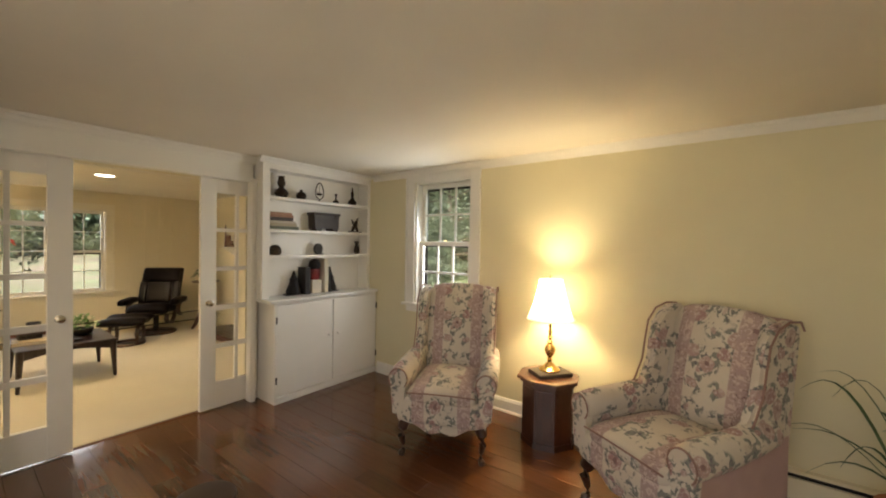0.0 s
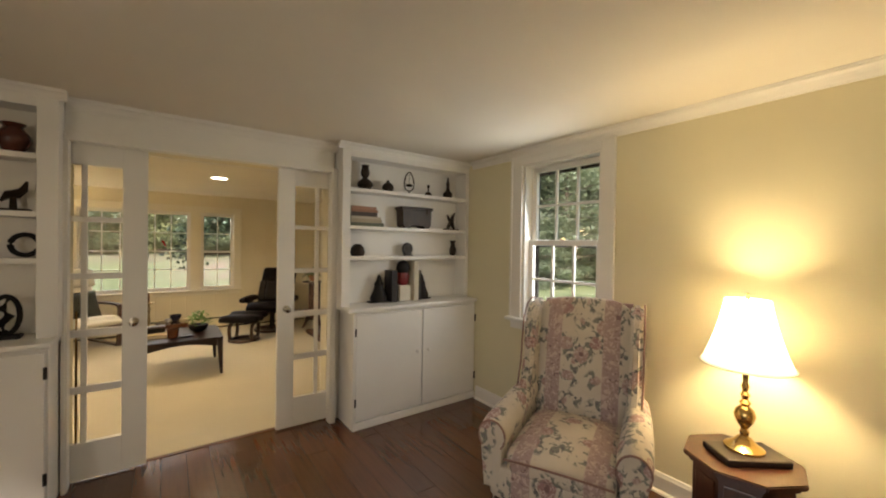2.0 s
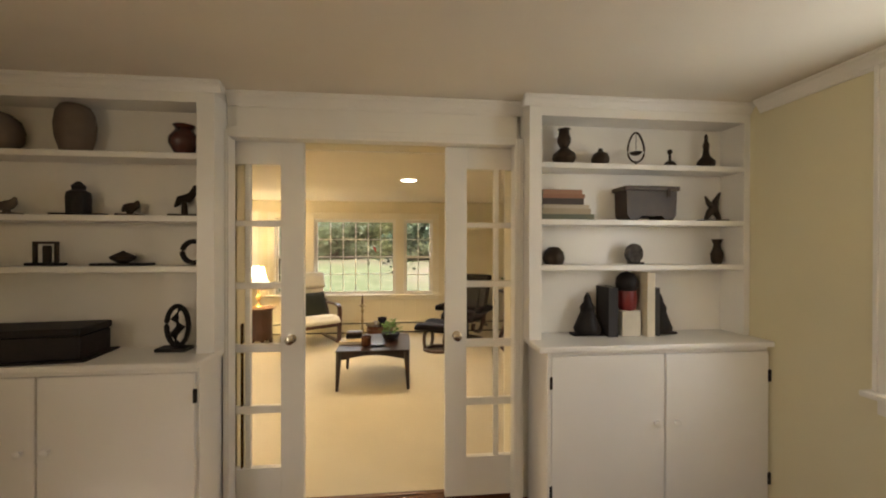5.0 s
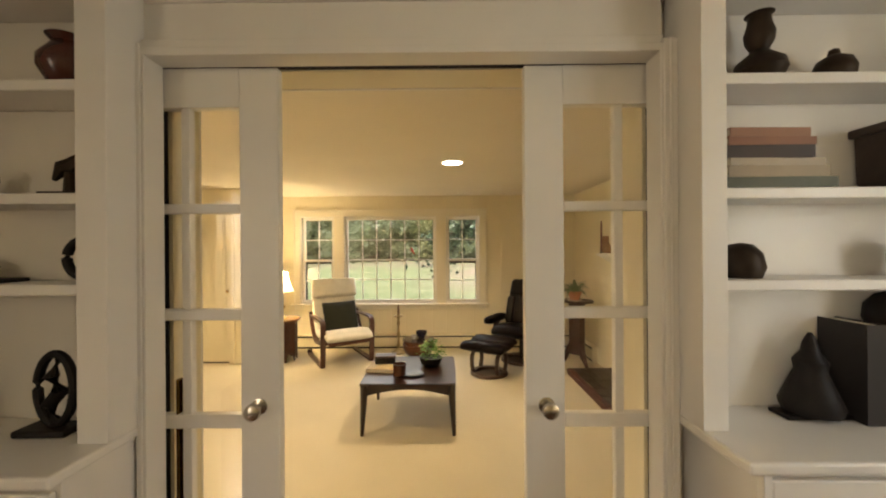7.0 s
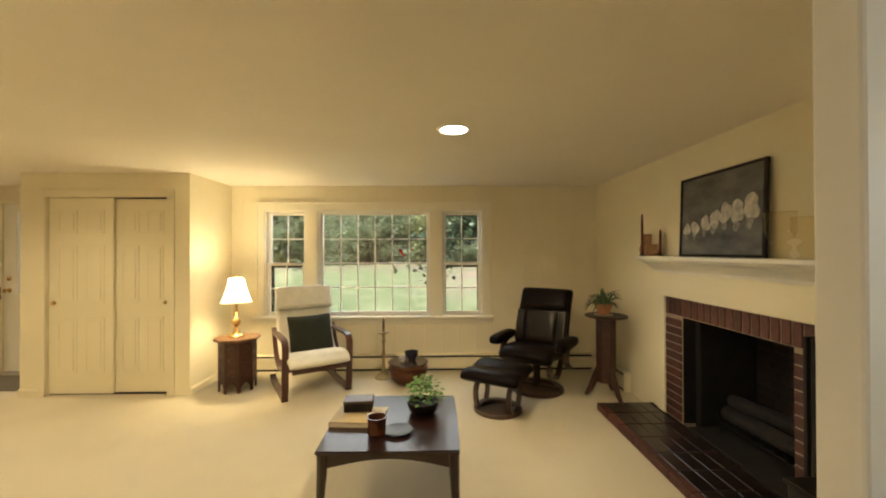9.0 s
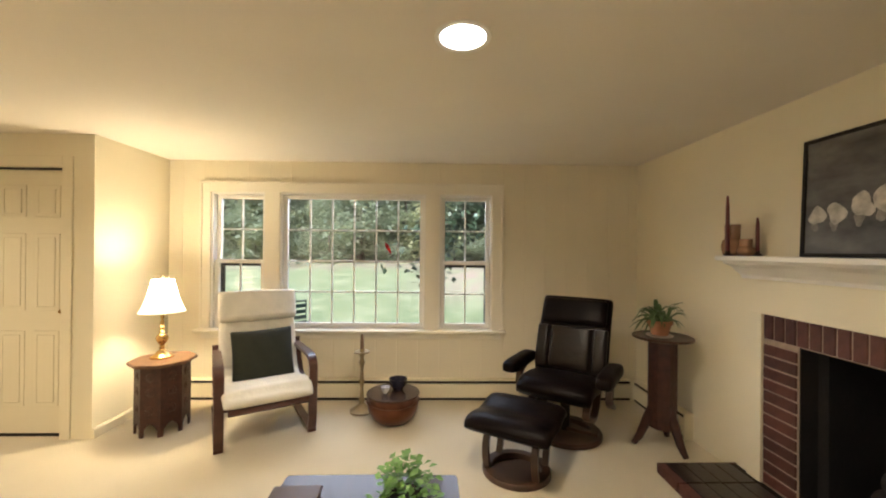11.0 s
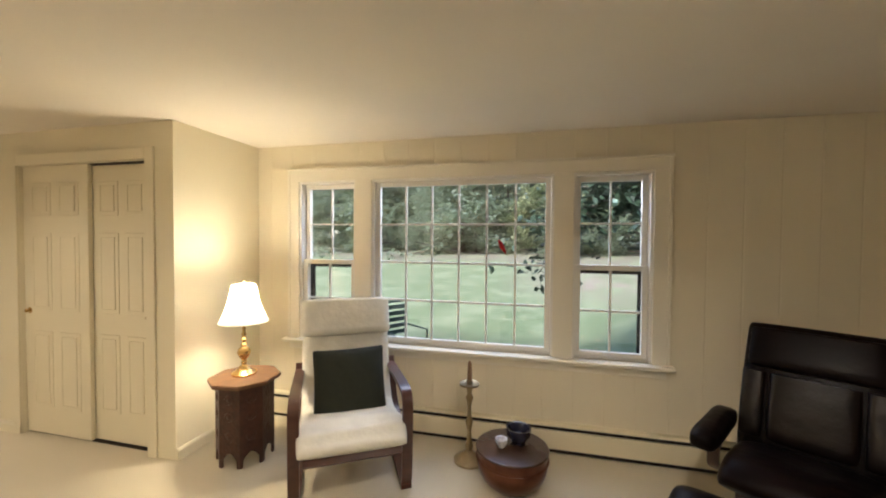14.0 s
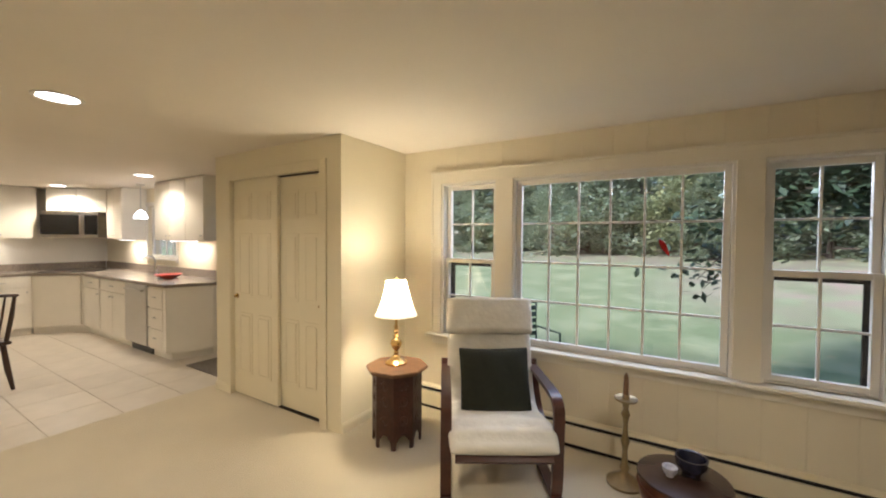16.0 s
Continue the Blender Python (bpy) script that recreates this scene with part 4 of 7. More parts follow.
part("body", prism([(-0.145, 0.03), (-0.125, 0.0), (-0.08, 0.0), (-0.06, 0.025), (0.06, 0.025), (0.08, 0.0), (0.125, 0.0), (0.145, 0.03), (0.15, 0.165), (-0.15, 0.165)], -0.062, 0.062, "y"), CHESTWOOD, t)
part("lid", boxes([(-0.165, 0.165, -0.07, 0.07, 0.1655, 0.192)], 0.006), CHESTWOOD, t)
part("clasp", boxes([(0.085, 0.105, -0.073, -0.0705, 0.13, 0.18)], 0.001), BRONZE, t)
figurine(2.611, 2, 0.175, 0.15, "dark bronze dancing figurine", BRONZE, kind=1)
t = shelf_lathe("carved_stone", "rounded dark carved stone", 1.639, 3, [(0.05, 0), (0.06, 0.03), (0.052, 0.07), (0.03, 0.095), (0.005, 0.1)], BRONZE, category="ornament")
t = thing("geode", "round dark polished geode slice on a foot", "ornament", pose(2.117, SY, SZ[3]))
part("disc", lathe([(0.03, -0.02), (0.055, -0.016), (0.06, 0), (0.055, 0.016), (0.03, 0.02)], 28), mat("dark_agate", (0.06, 0.055, 0.055), 0.2, vary=0.6, scale=30), t, "", True).matrix_local = pose(0, 0, 0.06, 90, 0, 15)
part("foot", boxes([(-0.03, 0.05, -0.025, 0.025, 0, 0.012)], 0.004), BLACKWOOD, t)
shelf_lathe("vase", "little dark bronze vase", 2.636, 3, [(0.022, 0), (0.03, 0.02), (0.034, 0.06), (0.022, 0.09), (0.018, 0.115), (0.03, 0.145)], BRONZE)
figurine(1.839, 4, 0.24, 0.19, "black carved wooden bookend", BLACKWOOD)
figurine(2.277, 4, 0.23, 0.17, "black carved wooden bookend", BLACKWOOD)
for x, wd, dp, h, col, nm in ((1.955, 0.055, 0.14, 0.275, (0.02, 0.016, 0.016), "black"), (2.175, 0.045, 0.15, 0.355, (0.62, 0.56, 0.44), "cream"), (2.222, 0.02, 0.13, 0.27, (0.03, 0.028, 0.025), "black")):
    bk = thing("book", "upright %s hardback between the bookends" % nm, "book", pose(x, SY, SZ[4]), "standing books")
    m_ = mat("cloth_cover", col, 0.65, vary=0.12)
    part("cover", boxes([(-wd / 2, -wd / 2 + 0.003, -dp / 2, dp / 2, 0, h), (wd / 2 - 0.003, wd / 2, -dp / 2, dp / 2, 0, h), (-wd / 2 + 0.003, wd / 2 - 0.003, -dp / 2, -dp / 2 + 0.003, 0, h)]), m_, bk)
    part("page_block", boxes([(-wd / 2 + 0.0032, wd / 2 - 0.0032, -dp / 2 + 0.0032, dp / 2 - 0.004, 0.004, h - 0.004)]), mat("page_block", (0.6, 0.54, 0.42), 0.8), bk)
t = thing("carved_mask", "dark carving with a red band on a pale block", "figurine", pose(2.075, SY, SZ[4]))
part("block", boxes([(-0.055, 0.055, -0.05, 0.05, 0, 0.14)], 0.004), mat("pale_marble", (0.6, 0.55, 0.45), 0.4, vary=0.15), t)
part("band", lathe([(0.04, 0.1405), (0.052, 0.16), (0.055, 0.22), (0.05, 0.25)], 20), mat("red_enamel", (0.22, 0.02, 0.02), 0.35, vary=0.3), t, "", True)
part("head", lathe([(0.05, 0.2505), (0.062, 0.28), (0.058, 0.32), (0.035, 0.35), (0.005, 0.36)], 20), BLACKWOOD, t, "", True)

# case on the other side of the doors
shelf_lathe("jar", "big squat grey stoneware jar", -0.82, 1, [(0.045, 0), (0.06, 0.01), (0.078, 0.08), (0.082, 0.14), (0.074, 0.2), (0.058, 0.232), (0.045, 0.24)], CLAYPOT, y=-0.13, category="jar")
shelf_lathe("jar", "big squat grey stoneware jar", -1.20, 1, [(0.06, 0), (0.085, 0.01), (0.115, 0.06), (0.12, 0.11), (0.105, 0.16), (0.07, 0.19)], CLAYPOT, y=-0.13, category="jar")
shelf_lathe("vase", "round red-brown lacquered vase with a rim", -0.315, 1, [(0.03, 0), (0.045, 0.015), (0.07, 0.06), (0.07, 0.09), (0.045, 0.125), (0.038, 0.138), (0.052, 0.155), (0.048, 0.158)], REDLAC)
figurine(-1.134, 2, 0.09, 0.10, "small grey stone carving", CLAYPOT, kind=2)
figurine(-0.81, 2, 0.17, 0.23, "dark seated carving on a wide plinth", BLACKWOOD, kind=3)
figurine(-0.574, 2, 0.08, 0.10, "small dark bronze carving", BRONZE, kind=2)
figurine(-0.315, 2, 0.165, 0.13, "dark bronze carving with a raised tail", BRONZE, kind=2)
t = thing("picture_stand", "small carved frame on a stand", "ornament", pose(-0.959, SY, SZ[3]))
part("frame", boxes([(-0.055, -0.042, -0.01, 0.01, 0.015, 0.12), (0.042, 0.055, -0.01, 0.01, 0.015, 0.12), (-0.042, 0.042, -0.01, 0.01, 0.107, 0.12), (-0.008, 0.02, -0.012, 0.012, 0.016, 0.1)], 0.003), BRONZE, t)
part("foot", boxes([(-0.075, 0.075, -0.03, 0.03, 0, 0.0148)], 0.003), BLACKWOOD, t)
t = thing("brush_rest", "low dark bronze vessel on a long plinth", "ornament", pose(-0.606, SY, SZ[3]))
part("plinth", boxes([(-0.13, 0.13, -0.04, 0.04, 0, 0.012)], 0.004), BLACKWOOD, t)
part("bowl", lathe([(0.02, 0.0122), (0.05, 0.03), (0.055, 0.045), (0.03, 0.06), (0.012, 0.068), (0.003, 0.075)], 20), BRONZE, t, "", True)
t = thing("ring_ornament", "dark bronze ring standing on the shelf", "ornament", pose(-0.27, SY, SZ[3]))
part("ring", sweep([(0.055 * math.cos(a), 0, 0.068 + 0.055 * math.sin(a)) for a in [2 * math.pi * i / 28 for i in range(29)]], 0.013, 10), BLACKWOOD, t, "", True)
t = thing("box", "large black lacquered wooden box on the counter", "box", pose(-0.925, -0.225, 0.9285, 0, 0, 6) @ Matrix.Diagonal((1, 1, 0.82, 1)))
part("body", boxes([(-0.25, 0.25, -0.11, 0.11, 0.012, 0.14)], 0.006), BLACKWOOD, t)
part("lid", boxes([(-0.255, 0.255, -0.115, 0.115, 0.142, 0.185)], 0.008), BLACKWOOD, t)
part("plinth", boxes([(-0.30, 0.28, -0.13, 0.13, 0, 0.0118)], 0.003), BLACKWOOD, t)
t = thing("oval_carving", "dark pierced oval carving on a plinth", "ornament", pose(-0.335, -0.15, 0.9285))
part("plinth", boxes([(-0.09, 0.06, -0.04, 0.04, 0, 0.02)], 0.006), BLACKWOOD, t)
part("ring", sweep([(0.052 * math.cos(a), 0, 0.125 + 0.10 * math.sin(a)) for a in [2 * math.pi * i / 30 for i in range(31)]], 0.012, 8), BLACKWOOD, t, "", True)
part("carving", sweep([(0.0, 0, 0.03), (-0.02, 0, 0.08), (0.015, 0, 0.12), (-0.015, 0, 0.16), (0.01, 0, 0.21)], [0.018, 0.02, 0.022, 0.02, 0.01], 10), BLACKWOOD, t, "", True)

# ---- den: fireplace ----
SLATE = mat("sooty_firebrick", (0.006, 0.0045, 0.004), 0.8, vary=0.5, scale=7, bump=0.2)
BRICK = mat("dark_red_brick", (0.075, 0.024, 0.017), 0.6, vary=0.3, scale=14, bump=0.25, bscale=60, rand=0.3)
MORTAR = mat("grey_mortar", (0.32, 0.25, 0.19), 0.9, vary=0.2, scale=20, bump=0.2)
HEARTH = mat("dark_hearth_brick", (0.020, 0.011, 0.009), 0.28, vary=0.4, scale=9, bump=0.15, rand=0.35, coat=0.15)
fire = thing("fireplace", "dark red brick fireplace with an empty black firebox", "fireplace")
part("mortar_bed", boxes([(XR2 - 0.002, XR2 + 0.1, FB1, 2.928, 0.0, 1.048), (XR2 - 0.002, XR2 + 0.1, 1.642, FB0, 0.0, 1.048), (XR2 - 0.002, XR2 + 0.1, FB0, FB1, FBZ1, 1.048)]), MORTAR, fire)
part("firebox", boxes([(XR2 + 0.1, XR2 + 0.62, FB1 - 0.06, FB1 + 0.02, 0.0, 1.05), (XR2 + 0.1, XR2 + 0.62, FB0 - 0.02, FB0 + 0.06, 0.0, 1.05), (XR2 + 0.55, XR2 + 0.62, FB0 + 0.06, FB1 - 0.06, 0.0, 1.05), (XR2 + 0.1, XR2 + 0.55, FB0 + 0.06, FB1 - 0.06, 0.98, 1.05), (XR2, XR2 + 0.55, FB0 + 0.06, FB1 - 0.06, 0.0, 0.068)]), SLATE, fire, "sooty black firebox")
for y0_, y1_ in ((FB1 - 0.006, FB1 - 0.001), (FB0 + 0.001, FB0 + 0.006)):
    part("reveal", boxes([(XR2 + 0.004, XR2 + 0.0995, y0_, y1_, FBZ0, FBZ1 - 0.006)]), SLATE, fire, "sooty brick reveal")
part("reveal", boxes([(XR2 + 0.004, XR2 + 0.0995, FB0 + 0.001, FB1 - 0.001, FBZ1 - 0.0055, FBZ1 - 0.001)]), SLATE, fire, "sooty brick reveal")
part("hearth_bed", boxes([(2.172, XR2 - 0.001, 1.44, 3.128, 0.008, 0.062)]), mat("dark_hearth_joint", (0.014, 0.010, 0.009), 0.9, vary=0.2, scale=20), fire)
grate = thing("fire_grate", "black iron fire grate in the firebox", "grate", pose(XR2 + 0.27, 2.24, 0.069))
for i in range(7):
    part("bar", sweep([(-0.15, -0.27 + 0.09 * i, 0.16), (-0.12, -0.27 + 0.09 * i, 0.1), (0.12, -0.27 + 0.09 * i, 0.1), (0.15, -0.27 + 0.09 * i, 0.18)], 0.008, 6), IRON, grate)
for sx in (-0.1, 0.1):
    part("rail", sweep([(sx, -0.3, 0.0), (sx, -0.3, 0.088), (sx, 0.3, 0.088), (sx, 0.3, 0.0)], 0.009, 6), IRON, grate)
BARK = mat("charred_log", (0.009, 0.007, 0.006), 0.9, vary=0.4, scale=16, bump=0.4)
for lx, ly, lz, r, ang in ((-0.06, 0.0, 0.165, 0.055, 3), (0.07, 0.02, 0.165, 0.05, -4), (0.0, 0.0, 0.255, 0.048, 8)):
    lg = tagged(part("log", lathe([(r * 0.96, -0.27), (r, -0.2), (r * 1.03, 0.05), (r * 0.97, 0.27)], 12), BARK, None, "", True), "charred dark log lying in the grate", "log")
    lg.matrix_world = pose(XR2 + 0.27 + lx, 2.24 + ly, 0.069 + lz, 90, 0, ang)
struct("mantel_surround", boxes([(XR2 - 0.02, XR2 - 0.001, 2.93, 3.03, 0.064, 1.05), (XR2 - 0.02, XR2 - 0.001, 1.52, 1.64, 0.064, 1.05), (XR2 - 0.02, XR2 - 0.001, 1.52, 3.03, 1.05, 1.30)], 0.003), CREAM, "cream wooden surround of the fireplace", "mantel")
t = thing("mantel_shelf", "cream painted wooden mantel shelf with moldings", "mantel")
part("shelf", boxes([(XR2 - 0.185, XR2 - 0.001, 1.47, 3.085, 1.355, 1.385)], 0.006), WHITE, t)
part("molding", prism([(XR2 - 0.001, 1.25), (XR2 - 0.035, 1.25), (XR2 - 0.04, 1.27), (XR2 - 0.07, 1.29), (XR2 - 0.10, 1.32), (XR2 - 0.15, 1.34), (XR2 - 0.155, 1.354), (XR2 - 0.001, 1.354)], 1.50, 3.055, "y"), WHITE, t)

t = thing("picture", "framed black and white picture of pale round shapes, leaning", "picture", pose(XR2 - 0.055, 2.265, 1.386, 0, 2, 0))
part("frame", boxes([(-0.012, 0.012, -0.385, -0.367, 0, 0.585), (-0.012, 0.012, 0.367, 0.385, 0, 0.585), (-0.012, 0.012, -0.367, 0.367, 0, 0.018), (-0.012, 0.012, -0.367, 0.367, 0.567, 0.585)], 0.002), BLACKGAP, t, "thin black frame")
part("print", boxes([(-0.004, 0.006, -0.367, 0.367, 0.018, 0.567)]), mat("grey_print", (0.10, 0.095, 0.09), 0.5, vary=0.75, scale=5, stretch=(1, 1, 2)), t)
pr = random.Random(3)
pale = mat("pale_print", (0.46, 0.43, 0.38), 0.5, vary=0.45, scale=24)
greyer = mat("grey_pale_print", (0.24, 0.22, 0.20), 0.5, vary=0.5, scale=24)
for i in range(7):
    yy = 0.31 - 0.098 * i + pr.uniform(-0.01, 0.01)
    zz = 0.20 + 0.02 * i + pr.uniform(-0.015, 0.015)
    k1, k2, k3 = pr.uniform(0, 6), pr.uniform(0, 6), 0.036 + 0.0045 * i
    pts = [(yy + k3 * (1 + 0.22 * math.sin(2 * a + k1) + 0.12 * math.sin(5 * a + k2)) * math.cos(a), zz + k3 * 1.2 * (1 + 0.2 * math.sin(3 * a + k2)) * math.sin(a)) for a in [2 * math.pi * k / 24 for k in range(24)]]
    part("pale_shape", prism(pts, -0.0065 - 0.0004 * i, -0.0042, "x"), pale, t)
    pts = [(yy + 0.012 + k3 * 0.45 * (1 + 0.3 * math.sin(3 * a + k1)) * math.cos(a), zz - k3 * 1.35 + k3 * 0.75 * math.sin(a)) for a in [2 * math.pi * k / 16 for k in range(16)]]
    part("pale_shape", prism(pts, -0.0056 - 0.0003 * i, -0.0042, "x"), greyer, t)

AMBER = mat("amber_lustre_glass", (0.74, 0.44, 0.25), 0.12, vary=0.15, scale=12, trans=0.6)
CANDLE = mat("dark_red_wax", (0.12, 0.016, 0.014), 0.4, vary=0.1)
CLEAR = glass_mat("thin_clear_glass", (0.97, 0.94, 0.85))
for yy, h, r in ((3.045, 0.19, 0.055), (2.945, 0.10, 0.045)):
    ob = tagged(part("glass_vase", lathe([(r * 0.6, 0), (r * 0.95, 0.014), (r * 1.08, h * 0.28), (r * 0.95, h * 0.48), (r * 0.72, h * 0.56), (r * 0.74, h), (r * 0.68, h), (r * 0.66, h * 0.58), (r * 0.88, h * 0.46), (r * 0.98, h * 0.28), (r * 0.5, 0.012)], 24), AMBER, None, "", True), "amber glass vase on the mantel", "vase")
    ob.matrix_world = pose(XR2 - 0.10, yy, 1.3855)
for yy, xx, h in ((3.015, -0.075, 0.36), (2.915, 0.025, 0.22)):
    c = thing("candlestick", "slim dark red candle in a low holder", "candle", pose(XR2 + xx - 0.08, yy, 1.3855), "mantel candles")
    part("holder", lathe([(0.022, 0), (0.024, 0.008), (0.012, 0.016), (0.012, 0.03)], 16), BRONZE, c, "", True)
    part("candle", lathe([(0.011, 0.0302), (0.010, h * 0.8), (0.006, h), (0.001, h + 0.004)], 12), CANDLE, c, "", True)
for yy, h in ((1.74, 0.25), (1.58, 0.21)):
    hu = thing("hurricane_glass", "clear footed hurricane glass on the mantel", "candle holder", pose(XR2 - 0.10, yy, 1.3855), "hurricane glasses")
    part("foot", lathe([(0.05, 0), (0.05, 0.006), (0.03, 0.02), (0.042, 0.04), (0.046, 0.065), (0.02, 0.09)], 24), CLEAR, hu, "", True)
    part("bowl", lathe([(0.02, 0.0902), (0.055, 0.11), (0.07, 0.15), (0.066, h - 0.03), (0.072, h)], 28), CLEAR, hu, "", True)
t = thing("fire_screen", "folded black metal fire screen beside the brickwork", "fire screen", pose(XR2 - 0.11, 1.515, 0.0))
for i, a in enumerate((-4, 3)):
    p = part("panel", boxes([(-0.08, 0.08, -0.01, 0.01, 0.066, 1.02)], 0.004), BLACKGAP, t)
    p.matrix_local = pose(0, -0.03 * i, 0.0, 0, 0, a)
    part("edge", boxes([(-0.09, -0.081, -0.012, 0.012, 0.066, 1.03)], 0.003), BRASS, t).matrix_local = p.matrix_local.copy()
t = thing("log_box", "black metal log box at the end of the hearth", "box", pose(2.45, 1.24, 0.009))
part("body", boxes([(-0.17, 0.17, -0.15, 0.15, 0.02, 0.40)], 0.01), BLACKGAP, t)
part("rim", boxes([(-0.18, 0.18, -0.16, 0.16, 0.40, 0.42)], 0.005), IRON, t)
for sx in (-0.14, 0.14):
    part("foot", boxes([(sx - 0.02, sx + 0.02, -0.13, 0.13, 0, 0.0198)]), IRON, t)

# ---- den: closet doors ----
for x0, x1, yy in ((-3.147, -2.505, 3.585), (-2.54, -1.95, 3.622)):
    d = thing("door_%d" % (3 if x0 < -3 else 4), "cream six-panel sliding closet door, closed", "door")
    d["kind"] = "structure"
    wd = x1 - x0
    part("leaf", boxes([(x0 + 0.004, x1 - 0.002, yy, yy + 0.03, 0.02, 1.981 if x0 < -3 else 1.974)], 0.003), CREAM, d)
    for cx in (x0 + wd * 0.29, x0 + wd * 0.71):
        for z0, z1 in ((0.22, 0.78), (0.93, 1.50), (1.62, 1.86)):
            bm = bmesh.new()
            add_box(bm, cx - wd * 0.155, cx + wd * 0.155, yy - 0.005, yy + 0.002, z0, z1, 0.0045, 2)
            add_box(bm, cx - wd * 0.155 + 0.03, cx + wd * 0.155 - 0.03, yy - 0.009, yy - 0.0049, z0 + 0.03, z1 - 0.03, 0.005, 2)
            part("panel", bm, CREAM, d)
    kx = x0 + 0.055 if x0 < -3 else x1 - 0.055
    part("knob", lathe([(0.022, 0), (0.022, 0.003), (0.008, 0.006), (0.008, 0.014), (0.015, 0.022), (0.008, 0.03)], 18), BRASS, d, "small brass knob", True).matrix_local = pose(kx, yy, 0.925, 90)
struct("trim_closet_casing", boxes([(-3.22, -3.147, 3.545, 3.5595, 0.0, 2.06), (-1.95, -1.877, 3.545, 3.5595, 0.0, 2.06), (-3.147, -1.95, 3.545, 3.5595, 1.985, 2.06)], 0.003), CREAM, "cream casing of the closet", "casing")
struct("closet_track", boxes([(-3.147, -1.95, 3.60, 3.655, 1.979, 1.984), (-3.147, -1.95, 3.60, 3.655, 0.0085, 0.012)]), BRONZE, "dark sliding door track", "track")
struct("closet_back", box(-3.30, -1.83, 4.0, 4.05, 0, C2), CREAM, "plain back of the closet", "wall")

# ---- den: baseboard heater ----
def heater(name, length, m):
    h = thing(name, "long cream metal baseboard heater with dark slots", "heater", m, "baseboard heaters")
    part("cover", prism([(0.0, 0.2), (-0.045, 0.2), (-0.058, 0.19), (-0.058, 0.187), (-0.03, 0.178), (-0.03, 0.165), (-0.064, 0.16), (-0.064, 0.036), (-0.058, 0.032), (-0.03, 0.032), (-0.03, 0.02), (0.0, 0.02)], 0, length, "x"), CREAM, h)
    # black strips fill both slots as their painted shade
    part("slot", boxes([(0.002, length - 0.002, -0.056, -0.031, 0.166, 0.1775)]), BLACKGAP, h, "upper slot filled with painted shade")
    part("slot", boxes([(0.002, length - 0.002, -0.056, -0.0305, 0.0095, 0.031)]), BLACKGAP, h, "lower slot filled with painted shade")
    part("end_cap", boxes([(-0.012, 0.0, -0.068, 0, 0.0095, 0.204)], 0.002), CREAM, h)
    part("end_cap", boxes([(length, length + 0.012, -0.068, 0, 0.0095, 0.204)], 0.002), CREAM, h)


heater("baseboard_heater", 4.30, pose(-1.705, YW - 0.001, 0))
heater("baseboard_heater", 0.72, pose(XR2 - 0.001, 4.262, 0, 0, 0, -90))
heater("baseboard_heater", 2.1, pose(XR - 0.001, -2.97, 0, 0, 0, -90))
p = struct("outlet_plate", box(-1.02, -0.95, YW - 0.006, YW - 0.001, 0.30, 0.41, 0.002), WHITE, "white wall outlet plate", "outlet")

# ---- den: carved octagonal table with a lamp ----
CARVED = mat("carved_rosewood", (0.044, 0.013, 0.007), 0.45, vary=0.45, scale=22, bump=0.5, bscale=55)
t = thing("octagonal_table", "carved octagonal side table of reddish wood", "table", pose(-1.345, 3.735, 0.009, 0, 0, 8) @ Matrix.Diagonal((0.92, 0.92, 1, 1)))
bm = prism(octagon(0.245), 0.515, 0.54)
bmesh.ops.bevel(bm, geom=bm.edges[:], offset=0.006, segments=2, affect="EDGES")
part("tabletop", bm, mat("inlaid_wood", (0.125, 0.062, 0.027), 0.4, vary=0.25, scale=18, coat=0.15), t)
for i in range(8):
    r = 0.195 * math.cos(radians(22.5))
    hw = 0.195 * math.sin(radians(22.5))
    arch = [(-hw, 0.515), (-hw, 0.0), (-hw + 0.022, 0.0), (-hw + 0.024, 0.05)] + [(-hw + 0.024 + (hw - 0.024) * 2 * k / 10, 0.05 + 0.045 * math.sin(math.pi * k / 10)) for k in range(1, 10)] + [(hw - 0.024, 0.05), (hw - 0.022, 0.0), (hw, 0.0), (hw, 0.515)]
    p = part("side_panel", prism(arch, r - 0.014, r, "y"), CARVED, t)
    p.matrix_local = pose(0, 0, 0, 0, 0, 45 * i)
    for zz in (0.20, 0.33, 0.44):
        q = part("carving", lathe([(0.012, -0.003), (0.034, 0.0), (0.030, 0.005), (0.018, 0.003), (0.010, 0.008), (0.003, 0.009)], 12), CARVED, t, "", True)
        q.matrix_local = pose(0, 0, 0, 0, 0, 45 * i) @ pose(0, r, zz, -90)
table_lamp(pose(-1.37, 3.755, 0.5495), "brass table lamp with a white pleated shade, switched on", 0.605, 0.152, 0.074, 0.25)

# ---- den: bentwood armchair ----
BENT = mat("dark_red_bentwood", (0.060, 0.018, 0.010), 0.32, vary=0.3, scale=8, coat=0.2, stretch=(1, 1, 8))
CANVAS = mat("off_white_canvas", (0.74, 0.71, 0.63), 0.92, vary=0.09, scale=9, bump=0.45, bscale=34)


